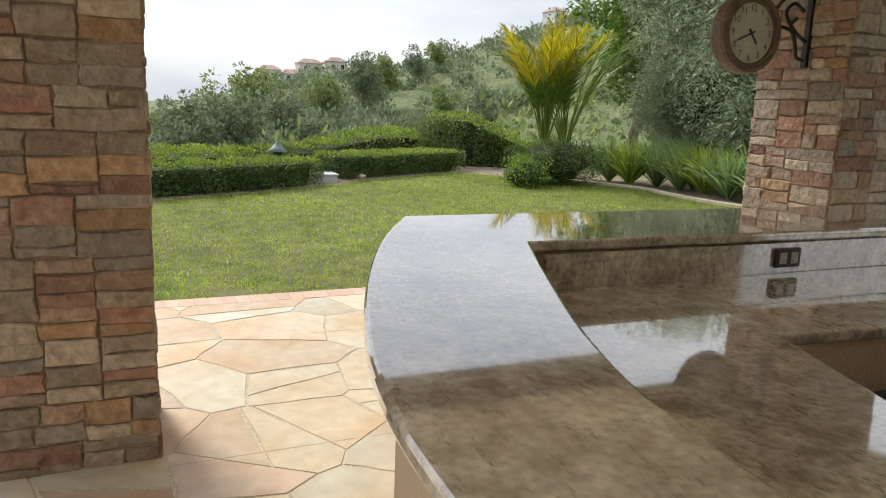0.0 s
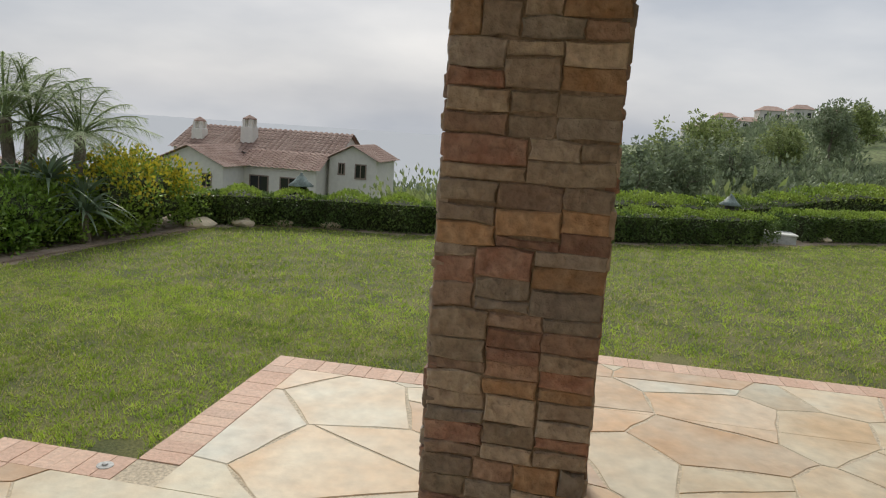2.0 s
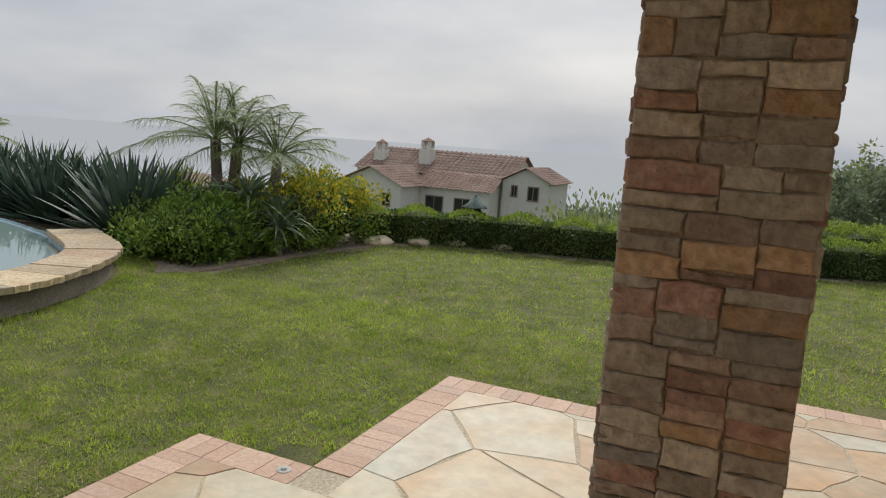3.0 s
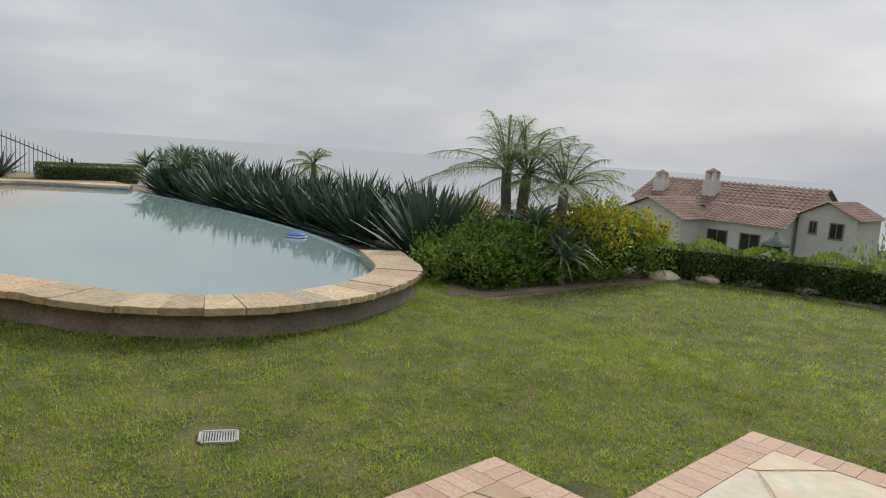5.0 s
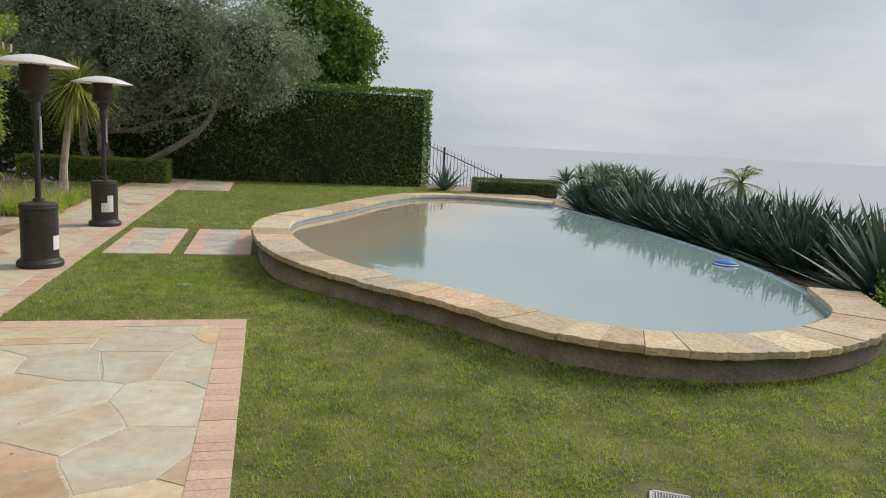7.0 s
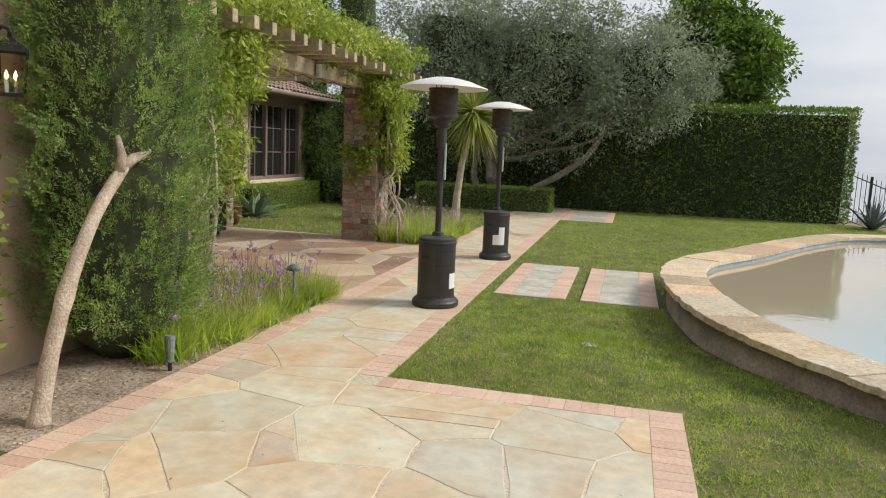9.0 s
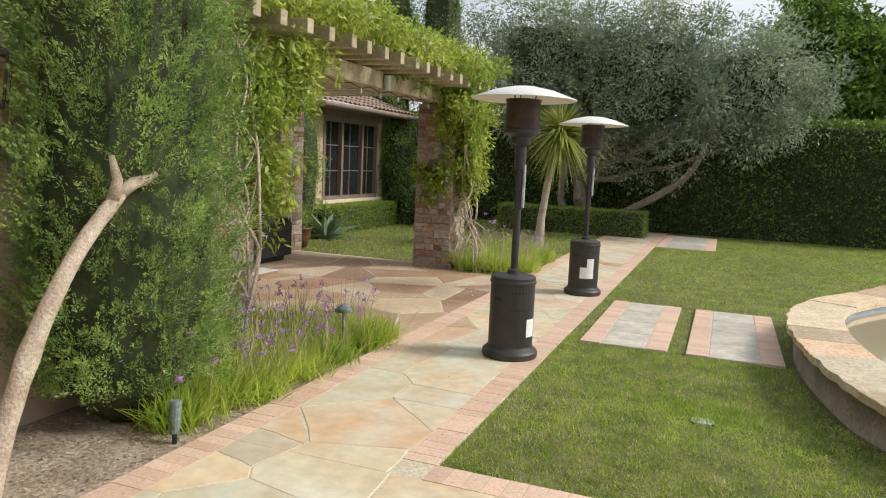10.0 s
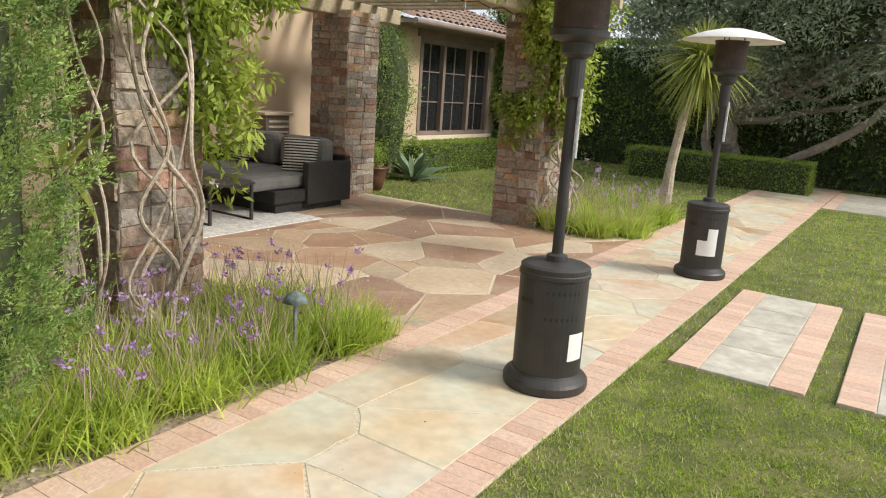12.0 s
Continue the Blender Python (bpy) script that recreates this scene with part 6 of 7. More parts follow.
for a, b, c, d in ((y0, y1, z0, z0 + 0.08), (y0, y1, z1 - 0.1, z1)):
    part("window_frame", cuboid(WX - 0.14, WX - 0.02, a, b, c, d, 0.006), FRAMEW, win)
for y in (y0, y0 + 0.78, y1 - 0.86, y1 - 0.08):
    part("window_post", cuboid(WX - 0.14, WX + 0.02, y, y + 0.09, z0 + 0.08, z1 - 0.1, 0.006), FRAMEW, win)
for a, b in ((y0 + 0.09, y0 + 0.78), (y0 + 0.87, y1 - 0.86), (y1 - 0.77, y1 - 0.08)):
    part("pane", cuboid(WX - 0.09, WX - 0.08, a, b, z0 + 0.08, z1 - 0.1), GLASS, win, "dark glass")
    for zz in (z0 + 0.62, z0 + 1.18):
        part("glazing_bar", cuboid(WX - 0.10, WX - 0.06, a, b, zz, zz + 0.022), FRAMEW, win)
    mid = (a + b) / 2
    part("glazing_bar", cuboid(WX - 0.10, WX - 0.062, mid - 0.011, mid + 0.011, z0 + 0.08, z1 - 0.1), FRAMEW, win)
part("sill", cuboid(WX - 0.05, WX + 0.1, y0 - 0.1, y1 + 0.1, z0 - 0.14, z0, 0.012), SILL, win, "pale stone sill")
part("lintel", cuboid(WX - 0.02, WX + 0.04, y0 - 0.1, y1 + 0.1, z1, z1 + 0.16, 0.008), FRAMEW, win)


def tile_roof(name, x0, x1, z0, z1, ya, yb, pitch, parent, label="", rows=6, flip=False, mat=None):
    """Courses of barrel tiles: each course steps over the next, ridged along the eave."""
    bm = bmesh.new()
    n = max(2, int((yb - ya) / pitch)) * 6
    for r in range(rows):
        a, b = r / rows, (r + 1) / rows + 0.25 / rows
        la, lb = [], []
        for k in range(n + 1):
            y = ya + (yb - ya) * k / n
            h = abs(math.sin(math.pi * (y - ya) / pitch)) * pitch * 0.28
            for t, lst, lift in ((a, la, 0.03), (b, lb, 0.0)):
                lst.append(bm.verts.new((x0 + (x1 - x0) * t, y, z0 + (z1 - z0) * t + h + lift)))
        for k in range(n):
            bm.faces.new((la[k], la[k + 1], lb[k + 1], lb[k]))
    return part(name, bm, mat or ROOFT, parent, label)


roof = thing("roof_eave", (WX, 11, 2.7), "low clay-tiled eave with a metal gutter", "roof", kind="structure")
tile_roof("roof_tiles", WX + 0.65, WX - 3.0, 2.66, 3.9, 9.0, 13.5, 0.2, roof, "weathered clay barrel tiles", 12, False, OLDTILE)
part("roof_deck", cuboid(WX - 0.3, WX + 0.62, 9.0, 13.5, 2.60, 2.655), FRAMEW, roof, "dark timber soffit")
part("gutter", tube(bmesh.new(), [(WX + 0.68, 9.0, 2.63), (WX + 0.68, 13.5, 2.63)], 0.055, 10), FRAMEW, roof, "brown metal gutter")
part("downpipe", tube(bmesh.new(), [(WX + 0.62, 13.35, 2.6), (WX + 0.3, 13.35, 2.4), (WX + 0.06, 13.35, 2.2), (WX + 0.06, 13.35, 0.0)], 0.035, 8), FRAMEW, roof)

# ---- terrace furniture ----
sofa = thing("outdoor_sofa", (-5.5, 5.2, 0), "black wicker outdoor sofa with grey cushions", "sofa")
part("base", cuboid(-6.6, -4.86, 4.75, 5.9, 0.02, 0.16, 0.01), WICKER, sofa)
part("seat_frame", cuboid(-6.65, -4.82, 4.7, 5.95, 0.14, 0.29, 0.012), WICKER, sofa)
part("armrest", cuboid(-4.88, -4.78, 5.2, 5.98, 0.1, 0.6, 0.015), WICKER, sofa)
part("armrest", cuboid(-6.68, -6.58, 5.2, 5.98, 0.1, 0.6, 0.015), WICKER, sofa)
part("backrest", cuboid(-6.65, -4.8, 5.88, 5.98, 0.2, 0.66, 0.015), WICKER, sofa)
for xa, xb in ((-6.56, -5.74), (-5.72, -4.9)):
    part("seat_cushion", cuboid(xa, xb, 4.42, 5.7, 0.29, 0.45, 0.05), CLOTH, sofa, "grey seat cushion")
    bm = cuboid(xa + 0.03, xb - 0.03, 5.6, 5.84, 0.44, 0.86, 0.08)
    part("back_cushion", bm, CLOTH, sofa, "grey back cushion")


def stripes_mat():
    m = surface("striped_fabric", (0.02, 0.02, 0.02), (0.03, 0.03, 0.03), 5, 0.95, 0.1, 80)
    n, l = m.node_tree.nodes, m.node_tree.links
    w = n.new("ShaderNodeTexWave")
    w.bands_direction = "Z"
    w.inputs["Scale"].default_value = 9.0
    tc = n.new("ShaderNodeTexCoord")
    l.new(tc.outputs["Object"], w.inputs["Vector"])
    r = n.new("ShaderNodeValToRGB")
    r.color_ramp.interpolation = "CONSTANT"
    r.color_ramp.elements[0].color, r.color_ramp.elements[1].color = (0.02, 0.02, 0.02, 1), (0.62, 0.58, 0.52, 1)
    r.color_ramp.elements[1].position = 0.5
    l.new(w.outputs[0], r.inputs[0])
    l.new(r.outputs[0], n["Principled BSDF"].inputs["Base Color"])
    return m


STRIPE = stripes_mat()


def pillow(loc, rx, rz, label):
    bm = bmesh.new()
    bmesh.ops.create_grid(bm, x_segments=10, y_segments=10, size=0.22)
    top = bm.verts[:]
    for v in top:
        u, w = v.co.x / 0.22, v.co.y / 0.22
        v.co.z = 0.085 * max(0, (1 - u ** 4) * (1 - w ** 4)) ** 0.6
        v.co.x *= 1 - 0.08 * (1 - abs(w)) * abs(u)
        v.co.y *= 1 - 0.08 * (1 - abs(u)) * abs(w)
    geo = bmesh.ops.duplicate(bm, geom=bm.faces[:] + bm.edges[:] + bm.verts[:])["geom"]
    for v in (g for g in geo if isinstance(g, bmesh.types.BMVert)):
        v.co.z *= -1
    bmesh.ops.remove_doubles(bm, verts=bm.verts[:], dist=0.0005)
    bmesh.ops.transform(bm, matrix=Matrix.Rotation(radians(75), 4, "X"), verts=bm.verts[:])
    ob = part("throw_pillow", bm, STRIPE, smooth=True)
    ob.matrix_basis = pose(*loc, rx, 0, rz)
    return tagged(ob, label, "pillow", "striped pillows")


pillow((-5.15, 5.45, 0.66), -8, 35, "black and white striped pillow leaning on the sofa")
pillow((-6.2, 5.48, 0.66), -8, -15, "black and white striped pillow leaning on the sofa")
ct = thing("coffee_table", (-5.2, 4.3, 0), "low black metal coffee table with a dark top", "table")
part("tabletop", cuboid(-5.75, -4.72, 3.7, 4.32, 0.42, 0.45, 0.006), BLACK, ct)
for x, y in ((-5.72, 3.73), (-4.75, 3.73), (-5.72, 4.29), (-4.75, 4.29)):
    part("leg", cuboid(x - 0.015, x + 0.015, y - 0.015, y + 0.015, 0.03, 0.42, 0.003), BLACK, ct)
for y in (3.73, 4.29):
    part("floor_rail", cuboid(-5.7, -4.77, y - 0.012, y + 0.012, 0.028, 0.05), BLACK, ct)
RUGM = surface("woven_rug", (0.46, 0.44, 0.42), (0.66, 0.63, 0.58), 12.0, 0.95, 0.3, 30, grain_amt=0.3)
rug = part("rug", cuboid(-6.7, -4.35, 3.2, 5.0, 0.016, 0.03, 0.004), RUGM)
tagged(rug, "pale patterned outdoor rug under the table", "rug")
cab = thing("grill_cabinet", (-6.5, 5.9, 0), "brown lattice-fronted cabinet against the terrace wall", "cabinet")
part("body", cuboid(-6.75, -6.35, 6.0, 6.45, 0.02, 1.05, 0.01), FRAMEW, cab)
part("top", cuboid(-6.75, -6.3, 5.93, 6.5, 1.05, 1.09, 0.008), SILL, cab)
for k in range(7):
    part("slat", cuboid(-6.35, -6.338, 6.04, 6.42, 0.5 + k * 0.075, 0.53 + k * 0.075), CEIL, cab)


def pot(x, y, r, h, label, plant):
    th = thing("plant_pot", (x, y, 0), label, "plant pot", "plant pots")
    part("pot", lathe(bmesh.new(), [(0, 0.01), (r * 0.62, 0.01), (r * 0.9, h * 0.6), (r, h * 0.92), (r * 1.06, h * 0.94), (r * 1.06, h), (r * 0.93, h), (r * 0.9, h * 0.9), (0, h * 0.9)], x, y, 24), TERRA, th, smooth=True)
    rng = np.random.default_rng(int(abs(x * 100)))
    cc = crown_centers(rng, 40, (x, y, h + 0.16), (r * 0.9, r * 0.9, 0.2), 0.2)
    p, d = clumps(rng, cc, np.full(40, 0.07), 30, 1.0)
    s = rng.uniform(0.7, 1.3, len(p)) * 0.035
    leaves("plant", p, d + np.array([0, 0, 0.4]), s, s * 0.55, plant, th, "clipped green plant", rng)
    return th


pot(-5.55, 7.42, 0.2, 0.36, "round brown glazed pot with a clipped plant", L_BOXB)
pot(-5.95, 7.85, 0.17, 0.3, "small brown glazed pot with a leafy plant", L_BOX)

# ---- wall lantern, branch and garden lights ----
lan = thing("wall_lantern", (-2.35, -0.8, 1.9), "bronze wall lantern with two lit candle bulbs", "wall lantern")
cx0, cy0 = -2.2, -0.8
part("backplate", cuboid(-2.35, -2.33, cy0 - 0.06, cy0 + 0.06, 1.85, 2.15, 0.005), IRON, lan)
part("bracket", tube(bmesh.new(), [(-2.34, cy0, 2.12), (-2.26, cy0, 2.2), (cx0, cy0, 2.18), (cx0, cy0, 2.13)], 0.012, 8), IRON, lan)
part("roof", lathe(bmesh.new(), [(0, 2.14), (0.03, 2.13), (0.14, 2.06), (0.14, 2.045), (0, 2.045)], cx0, cy0, 4), IRON, lan)
part("floor_plate", lathe(bmesh.new(), [(0, 1.78), (0.09, 1.78), (0.1, 1.80), (0, 1.80)], cx0, cy0, 4), IRON, lan)
for k in range(4):
    a = math.pi / 2 * k
    part("corner_bar", tube(bmesh.new(), [(cx0 + 0.095 * math.cos(a), cy0 + 0.095 * math.sin(a), 1.8), (cx0 + 0.13 * math.cos(a), cy0 + 0.13 * math.sin(a), 2.05)], 0.008, 5), IRON, lan)
FLAME = bpy.data.materials.new("lit_bulb")
FLAME.use_nodes = True
FLAME.node_tree.nodes["Principled BSDF"].inputs["Emission Color"].default_value = (1.0, 0.55, 0.2, 1)
FLAME.node_tree.nodes["Principled BSDF"].inputs["Emission Strength"].default_value = 9.0
for dy in (-0.035, 0.035):
    part("candle", tube(bmesh.new(), [(cx0, cy0 + dy, 1.8), (cx0, cy0 + dy, 1.88)], 0.012, 8), WHITE, lan)
    part("bulb", lathe(bmesh.new(), [(0, 1.88), (0.012, 1.895), (0.008, 1.92), (0, 1.94)], cx0, cy0 + dy, 8), FLAME, lan, "lit amber bulb")

br = thing("leaning_branch", (-1.5, -1.4, 0), "bare weathered forked branch leaning on the juniper", "branch")
line = smooth_line([(-1.5, -1.42, -0.02), (-1.5, -1.335, 0.3), (-1.53, -1.12, 0.75), (-1.57, -0.84, 1.12), (-1.6, -0.56, 1.37)], 5)
rng = np.random.default_rng(3)
rad = np.linspace(0.053, 0.036, len(line)) + rng.normal(0, 0.002, len(line))
rad[0] = 0.072
rad[1] = 0.06
part("stem", tube(bmesh.new(), [tuple(p) for p in line], rad, 14), DRIFT, br, smooth=True)
part("fork", tube(bmesh.new(), [(-1.59, -0.61, 1.34), (-1.6, -0.57, 1.45), (-1.6, -0.61, 1.57)], [0.034, 0.026, 0.014], 10), DRIFT, br, smooth=True)
part("fork", tube(bmesh.new(), [(-1.6, -0.57, 1.37), (-1.6, -0.46, 1.43), (-1.6, -0.36, 1.45), (-1.59, -0.31, 1.48)], [0.036, 0.033, 0.026, 0.016], 10), DRIFT, br, smooth=True)


def path_light(x, y, h, label):
    th = thing("path_light", (x, y, 0), label, "garden light", "garden path lights")
    part("stake", tube(bmesh.new(), [(x, y, -0.1), (x, y, h)], 0.011, 8), PATINA, th)
    part("hood", lathe(bmesh.new(), [(0, h + 0.045), (0.02, h + 0.04), (0.05, h + 0.022), (0.072, h - 0.015), (0.066, h - 0.017), (0.0, h + 0.0)], x, y, 20), PATINA, th, "verdigris mushroom hood", smooth=True)
    return th


path_light(-1.47, 1.62, 0.40, "verdigris mushroom path light among the flowers")
path_light(-2.4, 7.6, 0.42, "verdigris mushroom path light in the lavender")
sp = thing("spot_light", (-1.42, -0.36, 0), "small dark spotlight on a stake by the juniper", "garden light")
part("stake", tube(bmesh.new(), [(-1.42, -0.36, -0.1), (-1.42, -0.36, 0.08)], 0.014, 8), IRON, sp)
part("head", tube(bmesh.new(), [(-1.42, -0.36, 0.06), (-1.43, -0.34, 0.24)], [0.026, 0.036], 12), PATINA, sp)


def pagoda_light(x, y, h, label):
    th = thing("pagoda_light", (x, y, 0), label, "garden light", "pagoda lights")
    part("post", tube(bmesh.new(), [(x, y, -0.1), (x, y, h - 0.12)], 0.03, 8), PATINA, th)
    part("lantern", lathe(bmesh.new(), [(0.05, h - 0.15), (0.085, h - 0.13), (0.085, h - 0.05), (0.05, h - 0.04)], x, y, 16), IRON, th)
    part("hood", lathe(bmesh.new(), [(0.0, h + 0.13), (0.02, h + 0.12), (0.022, h + 0.09), (0.06, h + 0.07), (0.11, h + 0.0), (0.19, h - 0.06), (0.185, h - 0.07), (0, h - 0.02)], x, y, 20), PATINA, th, "flared verdigris hood", smooth=True)
    return th


pagoda_light(12.35, -2.85, 0.62, "verdigris pagoda light behind the box hedge")
pagoda_light(15.4, -9.45, 0.62, "verdigris pagoda light behind the box hedge")

# ---- lawn fittings ----
def drain(x, y, w, d, turn, label):
    th = thing("lawn_drain", (0, 0, 0), label, "drain grate", "lawn drains")
    bm = bmesh.new()
    for a, b, c, e in ((-w, w, -d, -d + 0.014), (-w, w, d - 0.014, d), (-w, -w + 0.014, -d, d), (w - 0.014, w, -d, d)):
        box(bm, a / 1, b, c, e, -0.02, 0.014)
    part("frame", bm, GALV, th)
    for k in range(13):
        x2 = -w + 0.02 + (2 * w - 0.04) * k / 12
        part("slat", cuboid(x2 - 0.0035, x2 + 0.0035, -d + 0.01, d - 0.01, -0.01, 0.012), GALV, th)
    # Near-black sheet below the slats paints in the shade of the drain
    part("pit", cuboid(-w + 0.005, w - 0.005, -d + 0.005, d - 0.005, -0.02, 0.004), IRON, th)
    th.matrix_basis = pose(x, y, float(ground_z(x, y)), 0, 0, turn)
    return th


drain(3.92, -3.38, 0.1, 0.08, -30, "pale grey slotted drain grate set in the lawn")
drain(1.29, 1.45, 0.07, 0.05, 0, "small grey drain cover sunk in the lawn")
spk = thing("sprinkler", (4.8, -4.98, 0), "small worn sprinkler head at the lawn corner", "sprinkler")
part("body", lathe(bmesh.new(), [(0, 0.03), (0.012, 0.03), (0.014, 0.024), (0.035, 0.022), (0.04, 0.0), (0.04, -0.05)], 4.8, -4.98, 14), GALV, spk)
ub = thing("utility_box", (15.35, -10.1, 0), "low pale grey utility box between the hedges", "utility box")
part("body", cuboid(15.05, 15.6, -10.5, -9.8, -0.02, 0.14, 0.015), GALV, ub)
part("lid", cuboid(15.03, 15.62, -10.52, -9.78, 0.14, 0.17, 0.01), WHITE, ub, "pale lid")
rng = np.random.default_rng(21)
for i, (x, y, r) in enumerate(((11.15, -1.9, 0.2), (11.62, -2.3, 0.16), (11.95, -2.75, 0.13), (12.2, -3.4, 0.15), (12.5, -4.2, 0.12), (12.9, -5.4, 0.11), (13.4, -6.9, 0.11), (15.9, -11.2, 0.12))):
    bm = bmesh.new()
    bmesh.ops.create_icosphere(bm, subdivisions=2, radius=r)
    for v in bm.verts:
        v.co *= 1 + 0.16 * noise.noise(v.co * 9 + Vector((i * 3, 0, 0)))
        v.co.z *= 0.45
        v.co.x *= 1.25
    ob = part("boulder", bm, SILL)
    ob.matrix_basis = pose(x, y, 0.04, 0, 0, i * 47)
    tagged(ob, "pale rounded stone at the foot of the hedge", "stone", "edging stones")


def kerb(points, label, top=0.05, material=SILL):
    th = thing("bed_kerb", (points[0][0], points[0][1], 0), label, "kerb", kind="structure")
    ln = smooth_line(points, 6)
    for a, b in zip(ln, ln[1:]):
        d = (b - a) / np.linalg.norm(b - a)
        nn = np.array([d[1], -d[0]]) * 0.075
        poly = [tuple(a + d * 0.004 - nn), tuple(b - d * 0.004 - nn), tuple(b - d * 0.004 + nn), tuple(a + d * 0.004 + nn)]
        part("kerb_stone", slab(poly, -0.1, top), material, th)


kerb([(15.6, -15.05), (14.6, -15.75), (13.6, -16.3), (12.4, -16.2), (11.3, -16.25), (9.5, -16.7)], "pale concrete kerb edging the planting bed")
kerb([(7.45, -1.5), (8.8, -1.62), (10.0, -1.75), (11.0, -1.95)], "low dark edging between lawn and shrub bed", 0.02, MORTAR)

# ---- stepping slabs ----
def step_slab(x0, x1, y0, y1, label, turned=False):
    th = thing("stepping_slab", ((x0 + x1) / 2, (y0 + y1) / 2, 0), label, "stepping slab", "stepping slabs")
    part("bed", cuboid(x0, x1, y0, y1, -0.1, 0.019), GROUT, th)
    s = 0.19 if not turned else 0.2
    for xa, xb in ((x0, x0 + s), (x1 - s, x1)):
        n = max(2, int((y1 - y0) / 0.1))
        for k in range(n):
            a = y0 + (y1 - y0) * k / n
            part("brick", cuboid(xa + 0.004, xb - 0.004, a + 0.001, a + (y1 - y0) / n - 0.001, -0.02, 0.0255, 0.0015), BRICK, th)
    cuts = np.linspace(y0, y1, 5)
    for a, b in zip(cuts, cuts[1:]):
        part("flagstone", slab([(x0 + s + 0.006, a + 0.005), (x1 - s - 0.006, a + 0.005 + random.uniform(-0.03, 0.03)), (x1 - s - 0.006, b - 0.006), (x0 + s + 0.006, b - 0.006)], -0.02, 0.024), FLAG_GREY, th)
    return th


step_slab(0.15, 0.93, 3.2, 5.48, "brick-edged flagstone stepping slab in the lawn")
step_slab(1.09, 1.9, 3.2, 5.48, "brick-edged flagstone stepping slab beside the pool wall")
step_slab(0.02, 1.2, 12.4, 15.5, "brick-edged flagstone landing at the end of the path")

# ---- iron fence ----
fence = thing("iron_fence", (7.4, 17.3, 0), "black iron picket fence stepping down the slope", "fence")
n = 26
for k in range(n + 1):
    x = 7.2 + k * 0.118
    zt = 1.44 - (x - 7.2) * 0.40
    zb = -0.25 - (x - 7.2) * 0.3
    if k in (5, 22):
        part("post", cuboid(x - 0.03, x + 0.03, 17.27, 17.33, zb - 0.2, zt + 0.06), IRON, fence)
    part("picket", tube(bmesh.new(), [(x, 17.3, zb), (x, 17.3, zt), (x, 17.3, zt + 0.07)], [0.009, 0.009, 0.002], 5), IRON, fence)
for off in (-0.1, -1.0):
    part("rail", tube(bmesh.new(), [(7.15, 17.3, 1.44 + off), (10.3, 17.3, 1.44 - 3.1 * 0.40 + off)], 0.016, 6), IRON, fence)

# ---- clock on the loggia pillar ----
ck = thing("bracket_clock", (5.06, -10.2, 1.97), "round brown double-sided station clock on a scrolled iron bracket", "clock")
KX, KY, KZ, KR = 5.06, -10.17, 1.965, 0.225


def disc_ring(x, prof, seg=48):
    """Rings round the clock's axis; prof: (radius, offset along the axis)."""
    bm = bmesh.new()
    rings = [[bm.verts.new((x + o, KY + r * math.cos(2 * math.pi * i / seg), KZ + r * math.sin(2 * math.pi * i / seg))) for i in range(seg)] for r, o in prof]
    for a, b in zip(rings, rings[1:]):
        for i in range(seg):
            bm.faces.new((a[i], a[(i + 1) % seg], b[(i + 1) % seg], b[i]))
    bm.faces.new(rings[-1])
    return bm


RUST = surface("brown_painted_metal", (0.10, 0.065, 0.05), (0.16, 0.11, 0.09), 12.0, 0.5, 0.2, 60)
FACE = surface("aged_clock_face", (0.36, 0.34, 0.28), (0.44, 0.42, 0.35), 5.0, 0.5, 0.02, 40, grain_amt=0.08)
part("case", disc_ring(KX, [(0.2, 0.06), (KR - 0.01, 0.05), (KR, 0.03), (KR, -0.03), (KR - 0.01, -0.05), (KR - 0.03, -0.055), (KR - 0.035, -0.045), (KR - 0.055, -0.05), (KR - 0.06, -0.035)]), RUST, ck)
dial = part("dial", disc_ring(KX, [(KR - 0.058, -0.036), (0.1, -0.0365)]), FACE, ck, "aged cream dial")
for hnum in range(1, 13):
    cu = bpy.data.curves.new("numeral", "FONT")
    cu.body, cu.size, cu.align_x, cu.align_y = str(hnum), 0.052, "CENTER", "CENTER"
    ob = new("numeral", cu)
    ob.parent = dial
    a = radians(90 - 30 * hnum)
    ob.matrix_basis = Matrix.Translation((KX - 0.0385, KY - 0.135 * math.cos(a), KZ + 0.135 * math.sin(a))) @ Matrix(((0, 0, -1, 0), (-1, 0, 0, 0), (0, 1, 0, 0), (0, 0, 0, 1)))
    cu.materials.append(IRON)
for ang, ln, w in ((90 - 30 * 4.72, 0.085, 0.008), (90 - 6 * 41, 0.125, 0.006)):
    a = radians(ang)
    u, v = Vector((0, -math.cos(a), math.sin(a))), Vector((0, math.sin(a), math.cos(a)))
    c = Vector((KX - 0.041, KY, KZ))
    bm = bmesh.new()
    bm.faces.new([bm.verts.new(c + u * s + v * t) for s, t in ((-0.03, -w), (ln * 0.7, -w), (ln, 0), (ln * 0.7, w), (-0.03, w))])
    part("clock_hand", bm, IRON, dial)
part("wall_plate", cuboid(KX - 0.02, KX + 0.02, -10.69, -10.64, 1.8, 2.3, 0.006), IRON, ck)
